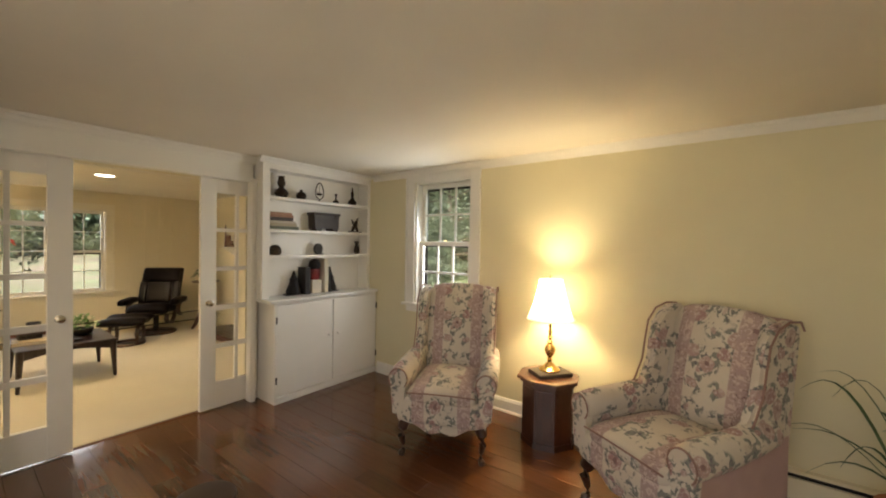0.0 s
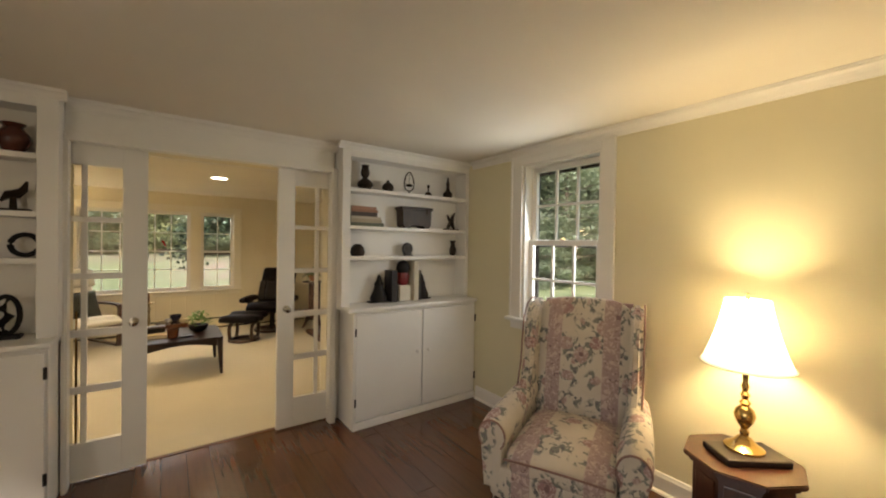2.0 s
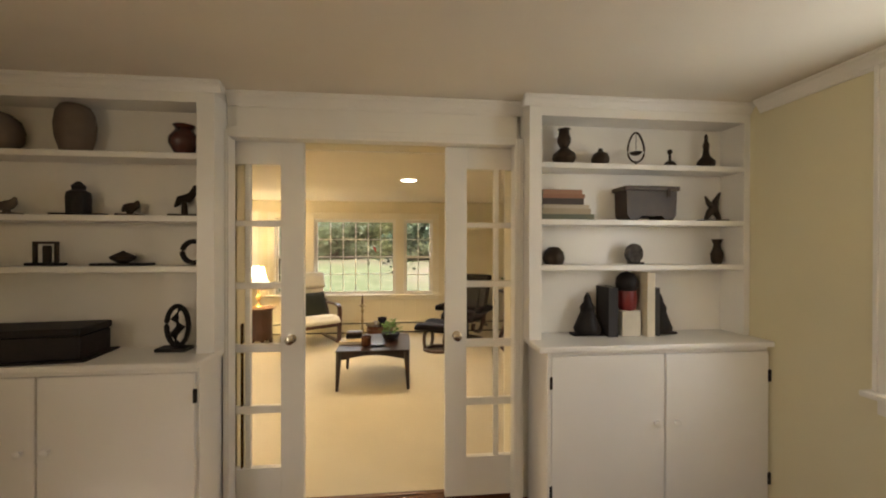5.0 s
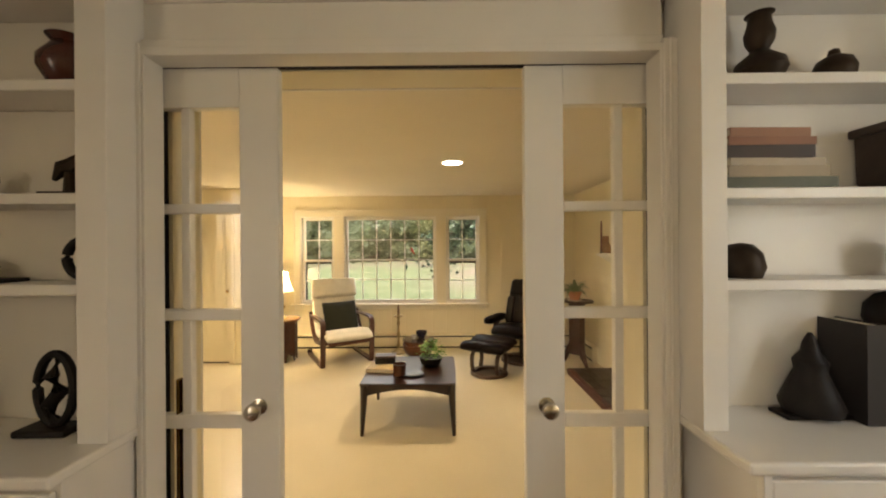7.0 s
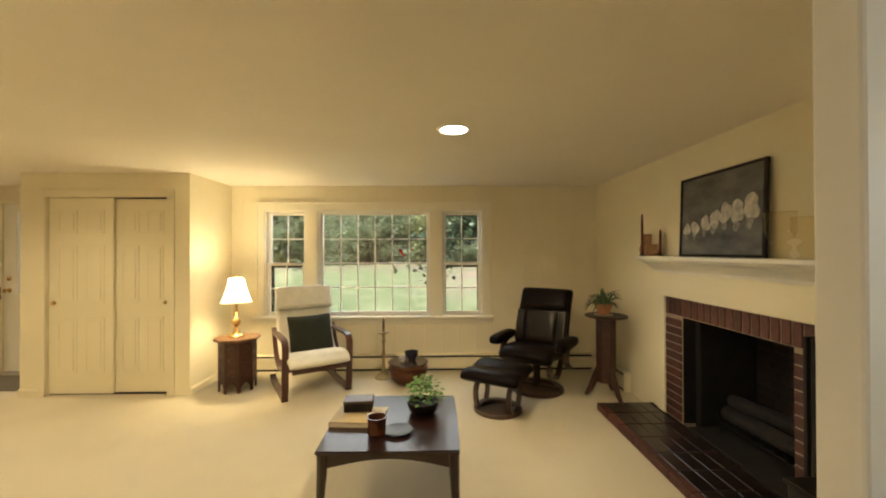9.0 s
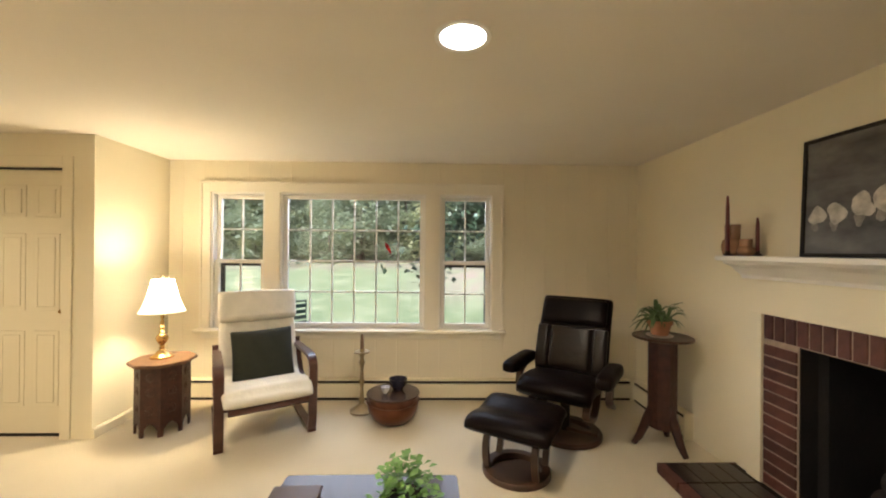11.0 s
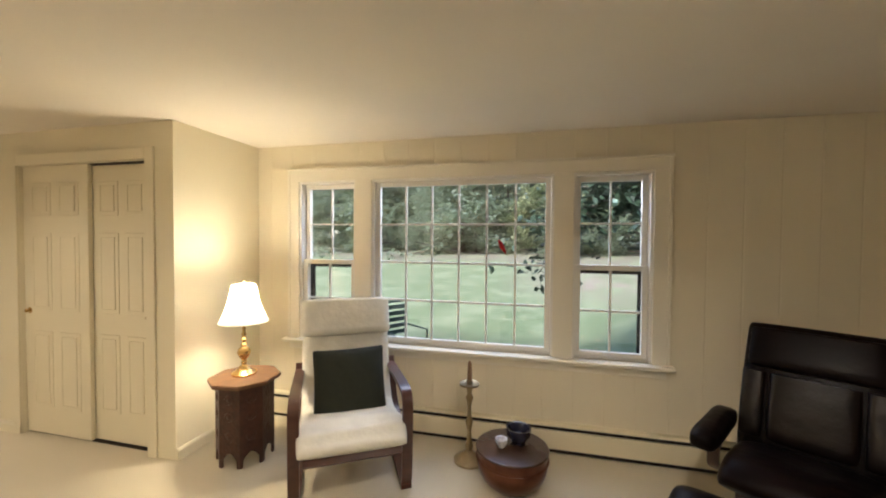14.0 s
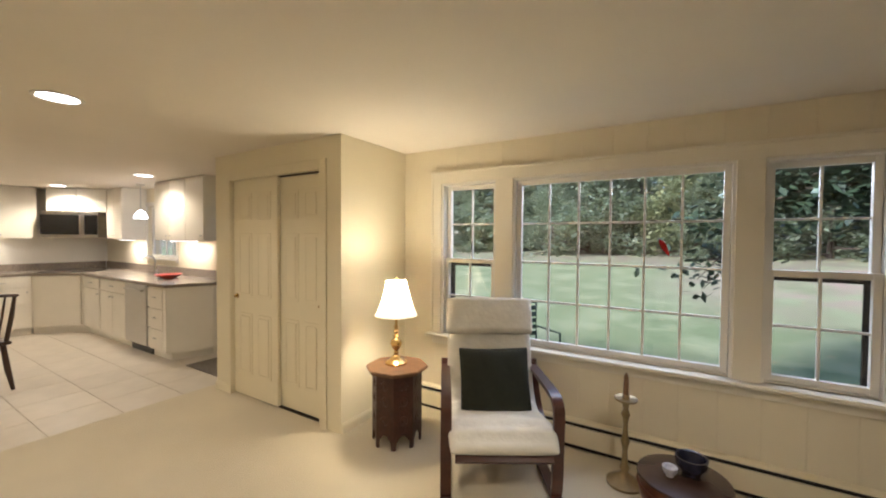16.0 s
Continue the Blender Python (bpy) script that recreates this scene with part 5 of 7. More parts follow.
def strip(pts, x0, x1, th):
    """A bent board: a path in the y-z plane with a width from x0 to x1."""
    bm = bmesh.new()
    rows = []
    for i, (y, z) in enumerate(pts):
        a, b = pts[max(i - 1, 0)], pts[min(i + 1, len(pts) - 1)]
        d = Vector((0, b[0] - a[0], b[1] - a[1])).normalized()
        nrm = Vector((0, -d.z, d.y)) * th / 2
        c = Vector((0, y, z))
        rows.append([bm.verts.new(c + nrm + Vector((x0, 0, 0))), bm.verts.new(c + nrm + Vector((x1, 0, 0))), bm.verts.new(c - nrm + Vector((x1, 0, 0))), bm.verts.new(c - nrm + Vector((x0, 0, 0)))])
    for a, b in zip(rows, rows[1:]):
        for k in range(4):
            bm.faces.new((a[k], a[(k + 1) % 4], b[(k + 1) % 4], b[k]))
    bm.faces.new(rows[0][::-1]), bm.faces.new(rows[-1])
    bmesh.ops.recalc_face_normals(bm, faces=bm.faces)
    return bm


def arc_path(ctrl, k=8):
    """Points along a smooth curve through the control points."""
    out = []
    for i in range(len(ctrl) - 1):
        p0, p1, p2, p3 = (Vector(ctrl[max(0, min(len(ctrl) - 1, i + j))]) for j in (-1, 0, 1, 2))
        for s in range(k):
            q = s / k
            out.append(tuple(0.5 * (2 * p1 + (p2 - p0) * q + (2 * p0 - 5 * p1 + 4 * p2 - p3) * q * q + (3 * p1 - p0 - 3 * p2 + p3) * q ** 3)))
    return out + [tuple(ctrl[-1])]


def cushion_strip(pts, x0, x1, th, rows=9, tuft=0.0):
    """A padded cushion that follows a path in the y-z plane, rounded across."""
    bm = bmesh.new()
    rings = []
    nseg = 16
    for i, (y, z) in enumerate(pts):
        a, b = pts[max(i - 1, 0)], pts[min(i + 1, len(pts) - 1)]
        d = Vector((0, b[0] - a[0], b[1] - a[1])).normalized()
        nrm = Vector((0, -d.z, d.y))
        q = i / (len(pts) - 1)
        end = min(1, 6 * q, 6 * (1 - q)) ** 0.5 if 0 < q < 1 else 0.25
        t_ = th / 2 * (0.35 + 0.65 * end) * (1 - tuft * (0.5 + 0.5 * math.cos(q * rows * 2 * math.pi)))
        hw = (x1 - x0) / 2 * (0.94 + 0.06 * end)
        ring = []
        for k in range(nseg):
            an = 2 * math.pi * k / nseg
            cx, cy = math.copysign(abs(math.cos(an)) ** 0.35, math.cos(an)), math.copysign(abs(math.sin(an)) ** 0.8, math.sin(an))
            ring.append(bm.verts.new(Vector(((x0 + x1) / 2 + hw * cx, y, z)) + nrm * t_ * cy))
        rings.append(ring)
    for a, b in zip(rings, rings[1:]):
        for k in range(nseg):
            bm.faces.new((a[k], a[(k + 1) % nseg], b[(k + 1) % nseg], b[k]))
    bm.faces.new(rings[0][::-1]), bm.faces.new(rings[-1])
    bmesh.ops.recalc_face_normals(bm, faces=bm.faces)
    return bm


c = thing("armchair", "bentwood armchair with off-white cushions", "armchair", pose(-0.44 - 0.30 * 0.514, 3.51 + 0.30 * 0.857, 0.009, 0, 0, 31))
for s in (-1, 1):
    a, b = sorted((s * 0.278, s * 0.338))
    part("side_frame", strip(arc_path([(-0.27, 0.008), (-0.305, 0.10), (-0.32, 0.36), (-0.325, 0.50), (-0.29, 0.555), (-0.20, 0.572), (0.05, 0.565), (0.32, 0.555)]), a, b, 0.026), BENT, c)
    part("runner", strip(arc_path([(-0.305, 0.014), (-0.1, 0.02), (0.2, 0.014), (0.42, 0.02), (0.46, 0.06)]), a, b, 0.024), BENT, c)
    part("brace", strip(arc_path([(-0.315, 0.30), (-0.05, 0.27), (0.15, 0.33), (0.28, 0.50), (0.33, 0.60)]), a, b, 0.024), BENT, c)
part("front_rail", boxes([(-0.278, 0.278, -0.325, -0.30, 0.275, 0.335)], 0.006), BENT, c)
part("back_rail", boxes([(-0.278, 0.278, 0.27, 0.295, 0.42, 0.48)], 0.006), BENT, c)
line = arc_path([(-0.425, 0.335), (-0.37, 0.375), (-0.25, 0.39), (0.0, 0.34), (0.14, 0.355), (0.24, 0.48), (0.33, 0.72), (0.41, 0.92), (0.44, 1.0)], 10)
part("seat_frame", strip([(y + 0.012, z - 0.055) for y, z in line], -0.26, 0.26, 0.02), BENT, c)
smooth_part("seat_cushion", cushion_strip(line, -0.298, 0.298, 0.11, 10, 0.2), CANVAS, c, "off-white tufted canvas cushion")
head = [(y - 0.045, z) for y, z in arc_path([(0.325, 0.79), (0.345, 0.84), (0.375, 0.93), (0.40, 0.99), (0.415, 1.025)], 6)]
smooth_part("head_cushion", cushion_strip(head, -0.305, 0.305, 0.13), CANVAS, c, "off-white canvas head roll")


def knife_edge_pillow(r, h):
    """A square pillow, full in the middle, with a sewn edge and pointed corners."""
    bm, k = bmesh.new(), 12
    rows = {}
    for side in (1, -1):
        for j in range(k + 1):
            for i in range(k + 1):
                u, v = 2 * i / k - 1, 2 * j / k - 1
                edge = i in (0, k) or j in (0, k)
                if side < 0 and edge:
                    rows[side, i, j] = rows[1, i, j]
                    continue
                x = r * u * (1 - 0.045 * (1 - v * v))
                y = r * v * (1 - 0.045 * (1 - u * u))
                z = 0 if edge else side * h * ((1 - u * u) * (1 - v * v)) ** 0.45 + 0.003 * math.sin(9 * u + 4 * v)
                rows[side, i, j] = bm.verts.new((x, y, z))
        for j in range(k):
            for i in range(k):
                q = [rows[side, i, j], rows[side, i + 1, j], rows[side, i + 1, j + 1], rows[side, i, j + 1]]
                bm.faces.new(q if side > 0 else q[::-1])
    return bm


pl = tagged(smooth_part("pillow", knife_edge_pillow(0.24, 0.065), mat("dark_green_corduroy", (0.012, 0.0145, 0.006), 0.8, vary=0.2, scale=30, bump=0.3, bscale=200), None), "square dark olive green pillow", "pillow")
pl.matrix_world = c.matrix_world @ pose(0.005, 0.02, 0.535, 68, 0, 0) @ pose(0, 0, 0, 0, 0, 1)

# ---- den: black leather recliner and ottoman ----
LEATHER = mat("black_leather", (0.0050, 0.0024, 0.0022), 0.36, vary=0.5, scale=8, bump=0.3, bscale=22)
LEATHER.node_tree.nodes["Principled BSDF"].inputs["Specular IOR Level"].default_value = 0.10
PADLEATHER = mat("creased_black_leather", (0.0060, 0.0026, 0.0022), 0.30, vary=0.5, scale=9, bump=0.55, bscale=11)
PADLEATHER.node_tree.nodes["Principled BSDF"].inputs["Specular IOR Level"].default_value = 0.32
WALNUT = mat("dark_walnut", (0.055, 0.026, 0.015), 0.35, vary=0.3, scale=9, coat=0.2)


def round_base(parent, r):
    part("base_ring", lathe([(r * 0.72, 0.0), (r, 0.0), (r, 0.022), (r * 0.96, 0.034), (r * 0.74, 0.034), (r * 0.72, 0.0001)], 40), WALNUT, parent, "dark wooden ring base", True)
    part("post", lathe([(0.035, 0.03), (0.035, 0.27)], 20), IRON, parent, "", True)
    part("cross_bar", boxes([(-r * 0.9, r * 0.9, -0.03, 0.03, 0.034, 0.058)], 0.006), WALNUT, parent)


c = thing("recliner", "black leather swivel recliner with a wooden ring base", "armchair", pose(1.765, 3.66, 0.009, 0, 0, -35))
round_base(c, 0.27)
for s in (-1, 1):
    part("support", strip(arc_path([(-0.16, 0.30), (-0.18, 0.22), (0.0, 0.15), (0.12, 0.20), (0.2, 0.32)]), s * 0.2 - 0.025, s * 0.2 + 0.025, 0.028), WALNUT, c)
    smooth_part("armrest", puffy(s * 0.335 - 0.062, s * 0.335 + 0.062, -0.33, 0.16, 0.47, 0.565, 0.042, 0.01), LEATHER, c)
    part("arm_support", strip(arc_path([(0.0, 0.27), (-0.10, 0.34), (-0.08, 0.44), (0.0, 0.475)]), s * 0.335 - 0.025, s * 0.335 + 0.025, 0.026), WALNUT, c)
seat = arc_path([(-0.34, 0.36), (-0.28, 0.415), (-0.1, 0.41), (0.1, 0.37)], 8)
smooth_part("seat_cushion", cushion_strip(seat, -0.27, 0.27, 0.16), LEATHER, c)
back = arc_path([(0.08, 0.36), (0.14, 0.50), (0.20, 0.68), (0.28, 0.86), (0.33, 0.955), (0.35, 1.0)], 8)
smooth_part("backrest", cushion_strip(back, -0.285, 0.285, 0.13), LEATHER, c)
smooth_part("back_pad", cushion_strip([(y - 0.055, z) for y, z in arc_path([(0.13, 0.46), (0.17, 0.60), (0.225, 0.75), (0.235, 0.78)], 7)], -0.165, 0.165, 0.075), PADLEATHER, c, "creased glossy leather pad")
for s in (-1, 1):
    smooth_part("side_pad", cushion_strip([(y - 0.05, z) for y, z in arc_path([(0.13, 0.46), (0.17, 0.60), (0.225, 0.75), (0.235, 0.78)], 7)], s * 0.225 - 0.05, s * 0.225 + 0.05, 0.075), PADLEATHER, c)
smooth_part("head_pad", cushion_strip([(y - 0.06, z) for y, z in arc_path([(0.245, 0.80), (0.28, 0.88), (0.32, 0.96), (0.335, 0.99)], 7)], -0.26, 0.26, 0.085), LEATHER, c)
c = thing("ottoman", "black leather footstool on a wooden ring base", "ottoman", pose(1.28, 3.15, 0.009, 0, 0, -31) @ Matrix.Diagonal((1, 1, 0.91, 1)))
part("base_ring", lathe([(0.15, 0.0), (0.215, 0.0), (0.215, 0.022), (0.205, 0.034), (0.155, 0.034), (0.15, 0.0001)], 40), WALNUT, c, "dark wooden ring base", True)
for s in (-1, 1):
    part("leg", strip(arc_path([(-0.10, 0.034), (-0.13, 0.14), (-0.11, 0.25), (0.0, 0.288), (0.11, 0.25), (0.13, 0.14), (0.10, 0.034)]), s * 0.155 - 0.02, s * 0.155 + 0.02, 0.026), WALNUT, c)
pad = arc_path([(-0.23, 0.33), (-0.17, 0.375), (0.0, 0.36), (0.17, 0.385), (0.23, 0.35)], 8)
smooth_part("cushion", cushion_strip(pad, -0.27, 0.27, 0.12, 2, 0.12), LEATHER, c)

# ---- den: plant stand with a potted plant ----
t = thing("plant_stand", "carved dark wooden plant stand with three legs", "stand", pose(2.40, 3.46, 0.009, 0, 0, 20))
part("tabletop", lathe([(0.03, 0.765), (0.17, 0.768), (0.198, 0.775), (0.20, 0.787), (0.19, 0.792), (0.165, 0.786), (0.02, 0.786)], 36), WALNUT, t, "", True)
part("column", prism(octagon(0.098), 0.14, 0.766), CARVED, t)
for i in range(3):
    a = 2 * math.pi * i / 3 + 0.5
    part("leg", sweep([(0.05 * math.cos(a), 0.05 * math.sin(a), 0.30), (0.10 * math.cos(a), 0.10 * math.sin(a), 0.18), (0.15 * math.cos(a), 0.15 * math.sin(a), 0.06), (0.19 * math.cos(a), 0.19 * math.sin(a), 0.0)], [0.035, 0.034, 0.026, 0.018], 10), CARVED, t, "", True)
t = thing("potted_plant", "aloe-like green plant in a terracotta pot", "plant", pose(2.375, 3.455, 0.7965) @ Matrix.Diagonal((0.9, 0.9, 0.92, 1)))
part("saucer", lathe([(0.085, 0), (0.10, 0.012), (0.095, 0.014), (0.03, 0.006)], 28), mat("pale_saucer", (0.6, 0.5, 0.4), 0.5), t, "", True)
part("pot", lathe([(0.06, 0.0145), (0.085, 0.10), (0.096, 0.102), (0.096, 0.13), (0.088, 0.13), (0.075, 0.115)], 28), TERRA, t, "", True)
part("soil", lathe([(0.08, 0.112), (0.075, 0.120), (0.01, 0.123)], 20), mat("potting_soil", (0.03, 0.02, 0.013), 0.95), t)
bm = bmesh.new()
rng = random.Random(9)
for i in range(64):
    yaw = rng.uniform(0, 6.28)
    far = 1.25 if math.cos(yaw) < -0.2 else 0.85
    blade(bm, (rng.uniform(-0.05, 0.05), rng.uniform(-0.05, 0.05), 0.11), yaw, rng.uniform(0.10, 0.21) * far, rng.uniform(0.05, 0.17), rng.uniform(0.0, 0.16) * far, rng.uniform(0.020, 0.034), 6)
part("leaves", bm, mat("aloe_leaf", (0.075, 0.135, 0.045), 0.45, vary=0.35, scale=12), t)

# ---- den: coffee table and what lies on it ----
TOPW = mat("dark_cherry", (0.020, 0.0075, 0.0055), 0.3, vary=0.35, scale=4, coat=0.1, stretch=(8, 1, 1))
t = thing("coffee_table", "dark cherry coffee table with tapered legs", "table", pose(0.487, 2.05, 0.009))
top = [(-0.372, -0.375), (0.0, -0.382), (0.372, -0.375), (0.378, 0.0), (0.372, 0.375), (0.0, 0.382), (-0.372, 0.375), (-0.378, 0.0)]
bm = prism(top, 0.383, 0.405)
bmesh.ops.bevel(bm, geom=[e for e in bm.edges], offset=0.007, segments=2, affect="EDGES")
part("tabletop", bm, TOPW, t)
arch = [(-0.33, 0.382), (-0.33, 0.30)] + [(-0.33 + 0.66 * k / 16, 0.30 + 0.05 * math.sin(math.pi * k / 16)) for k in range(1, 16)] + [(0.33, 0.30), (0.33, 0.382)]
part("apron", prism(arch, -0.345, -0.325, "y"), TOPW, t)
part("apron", prism(arch, 0.325, 0.345, "y"), TOPW, t)
part("apron", prism(arch, -0.345, -0.325, "x"), TOPW, t)
part("apron", prism(arch, 0.325, 0.345, "x"), TOPW, t)
for sx in (-1, 1):
    for sy in (-1, 1):
        part("leg", sweep([(sx * 0.34, sy * 0.34, 0.382), (sx * 0.343, sy * 0.343, 0.28), (sx * 0.35, sy * 0.35, 0.12), (sx * 0.356, sy * 0.356, 0.0)], [0.030, 0.027, 0.02, 0.014], 8), TOPW, t, "", True)
TZ = 0.4145
bk = thing("book", "large pale hardback lying on the coffee table", "book", pose(0.27, 2.05, TZ, 0, 0, -4))
part("cover", boxes([(-0.15, 0.15, -0.115, 0.115, 0, 0.003), (-0.15, 0.15, -0.115, 0.115, 0.027, 0.030), (-0.15, -0.147, -0.115, 0.115, 0.003, 0.027)], 0.001), mat("pale_cover", (0.42, 0.33, 0.19), 0.5, vary=0.25), bk)
part("page_block", boxes([(-0.1468, 0.146, -0.11, 0.11, 0.0032, 0.0268)]), mat("pages_block", (0.65, 0.6, 0.5), 0.8), bk)
t = thing("box", "small dark wooden box on a book", "box", pose(0.25, 2.13, TZ + 0.0305, 0, 0, 3))
part("body", boxes([(-0.085, 0.085, -0.055, 0.055, 0, 0.05)], 0.004), BLACKWOOD, t)
part("lid", boxes([(-0.09, 0.09, -0.06, 0.06, 0.051, 0.068)], 0.006), WALNUT, t)
ob = tagged(part("cup", lathe([(0.03, 0), (0.05, 0.01), (0.052, 0.07), (0.056, 0.10), (0.05, 0.10), (0.045, 0.03), (0.005, 0.02)], 28), mat("brown_glaze", (0.11, 0.04, 0.022), 0.2, vary=0.4, scale=14), None, "", True), "brown glazed pottery cup", "cup")
ob.matrix_world = pose(0.405, 1.86, TZ)
ob = tagged(part("dish", lathe([(0.03, 0), (0.075, 0.012), (0.08, 0.018), (0.07, 0.017), (0.01, 0.008)], 28), mat("smoked_glass", (0.045, 0.045, 0.05), 0.3), None, "", True), "small flat grey glass dish", "dish")
ob.matrix_world = pose(0.52, 1.88, TZ)
t = thing("table_plant", "bushy green plant in a dark bowl", "plant", pose(0.65, 2.14, TZ))
part("bowl", lathe([(0.05, 0), (0.085, 0.02), (0.10, 0.06), (0.098, 0.075), (0.088, 0.075), (0.07, 0.06)], 28), BLACKWOOD, t, "", True)
bm = bmesh.new()
rng = random.Random(12)
for i in range(230):
    a, e = rng.uniform(0, 6.28), rng.uniform(0.0, 1.5)
    r = rng.uniform(0.05, 0.125)
    p = Vector((r * math.cos(a) * math.cos(e), r * math.sin(a) * math.cos(e), 0.075 + r * 1.25 * math.sin(e)))
    d = Vector((math.cos(a + rng.uniform(-1, 1)), math.sin(a + rng.uniform(-1, 1)), rng.uniform(-0.5, 0.5))).normalized()
    s_ = d.cross(Vector((rng.uniform(-0.4, 0.4), rng.uniform(-0.4, 0.4), 1))).normalized()
    L, Wd = rng.uniform(0.022, 0.04), rng.uniform(0.01, 0.018)
    mid = p + d * L * 0.5 + Vector((0, 0, 0.004))
    vs = [bm.verts.new(q) for q in (p, mid + s_ * Wd, p + d * L, mid - s_ * Wd)]
    bm.faces.new(vs)
part("leaves", bm, mat("bright_green_leaf", (0.10, 0.22, 0.035), 0.5, vary=0.4, scale=20), t)

# ---- den: copper pot, candlestick ----
COPPER = mat("aged_copper", (0.125, 0.05, 0.03), 0.3, 0.8, vary=0.4, scale=9, bump=0.08)
t = thing("copper_pot", "big round hammered copper pot with a dark lid", "pot", pose(0.42, 3.86, 0.009) @ Matrix.Diagonal((1, 1, 0.88, 1)))
part("body", lathe([(0.10, 0), (0.13, 0.012), (0.175, 0.06), (0.20, 0.12), (0.208, 0.175), (0.20, 0.192), (0.206, 0.2), (0.199, 0.235), (0.203, 0.25)], 40), COPPER, t, "", True)
part("rivet_band", lathe([(0.209, 0.192), (0.216, 0.198), (0.209, 0.204)], 40), COPPER, t)
part("lid", lathe([(0.204, 0.2505), (0.216, 0.256), (0.212, 0.266), (0.19, 0.268), (0.10, 0.272), (0.02, 0.274)], 40), mat("dark_glass_lid", (0.06, 0.035, 0.025), 0.15, vary=0.3), t, "", True)
ob = tagged(part("bowl", lathe([(0.04, 0), (0.045, 0.015), (0.07, 0.045), (0.076, 0.09), (0.066, 0.088), (0.05, 0.04), (0.01, 0.025)], 24), mat("blue_black_glaze", (0.02, 0.02, 0.035), 0.15, vary=0.5, scale=20), None, "", True), "dark blue glazed bowl on the copper pot", "bowl")
ob.matrix_world = pose(0.455, 3.90, 0.2505)
ob = tagged(part("small_cup", lathe([(0.018, 0), (0.022, 0.01), (0.034, 0.03), (0.036, 0.05), (0.028, 0.048), (0.008, 0.02)], 20), mat("white_blue_glaze", (0.5, 0.5, 0.55), 0.2, vary=0.5, scale=30), None, "", True), "small white and blue porcelain cup", "cup")
ob.matrix_world = pose(0.36, 3.82, 0.2505)
TARNISH = mat("tarnished_brass", (0.36, 0.28, 0.16), 0.36, 1.0, vary=0.2, scale=18)
t = thing("candlestick", "tall brass floor candlestick with a worn candle", "candle holder", pose(0.13, 4.04, 0.009))
part("base", lathe([(0.10, 0), (0.10, 0.015), (0.07, 0.03), (0.055, 0.045), (0.03, 0.06), (0.02, 0.075)], 32), TARNISH, t, "", True)
part("stem", lathe([(0.02, 0.0752), (0.028, 0.10), (0.018, 0.13), (0.013, 0.2), (0.02, 0.24), (0.026, 0.26), (0.016, 0.29), (0.012, 0.36), (0.018, 0.40), (0.026, 0.42), (0.014, 0.45), (0.02, 0.48), (0.03, 0.50)], 24), TARNISH, t, "", True)
part("pan", lathe([(0.03, 0.5002), (0.062, 0.505), (0.066, 0.516), (0.056, 0.512), (0.02, 0.512), (0.018, 0.54)], 28), TARNISH, t, "", True)
part("candle", lathe([(0.016, 0.5402), (0.015, 0.60), (0.012, 0.65), (0.004, 0.668)], 14), mat("brown_wax", (0.16, 0.09, 0.05), 0.5), t, "", True)

# ---- recessed ceiling lights ----
GLOW = mat("lit_diffuser", (1.0, 0.93, 0.8), 0.5, emit=5, vary=0.0)
# the fixture at (-5.4, 1.2) is out of view, added for its light
for cx, cy in ((0.853, 2.2), (-2.55, 2.27), (-7.554, 3.476), (-5.259, 3.69), (-5.4, 1.2)):
    t = thing("recessed_light", "round recessed ceiling light with a white rim, lit", "ceiling light", pose(cx, cy, C2), "recessed ceiling lights")
    part("rim", lathe([(0.088, -0.001), (0.11, -0.001), (0.108, -0.008), (0.09, -0.006), (0.088, -0.0012)], 36), WHITE, t)
    part("diffuser", lathe([(0.087, -0.0012), (0.087, -0.005), (0.03, -0.007), (0.002, -0.007)], 32), GLOW, t).visible_shadow = False

# ---- kitchen ----
GRANITE = mat("grey_granite", (0.24, 0.20, 0.16), 0.25, vary=0.35, scale=45, bump=0.02)
STEEL = mat("brushed_steel", (0.55, 0.54, 0.52), 0.3, 1.0, vary=0.06, scale=6, stretch=(1, 1, 30))
BLACKGL = mat("black_oven_glass", (0.01, 0.01, 0.01), 0.08)
KCAB = mat("ivory_cabinet_paint", (0.80, 0.76, 0.67), 0.4, vary=0.03, scale=4, bump=0.05, bscale=20)


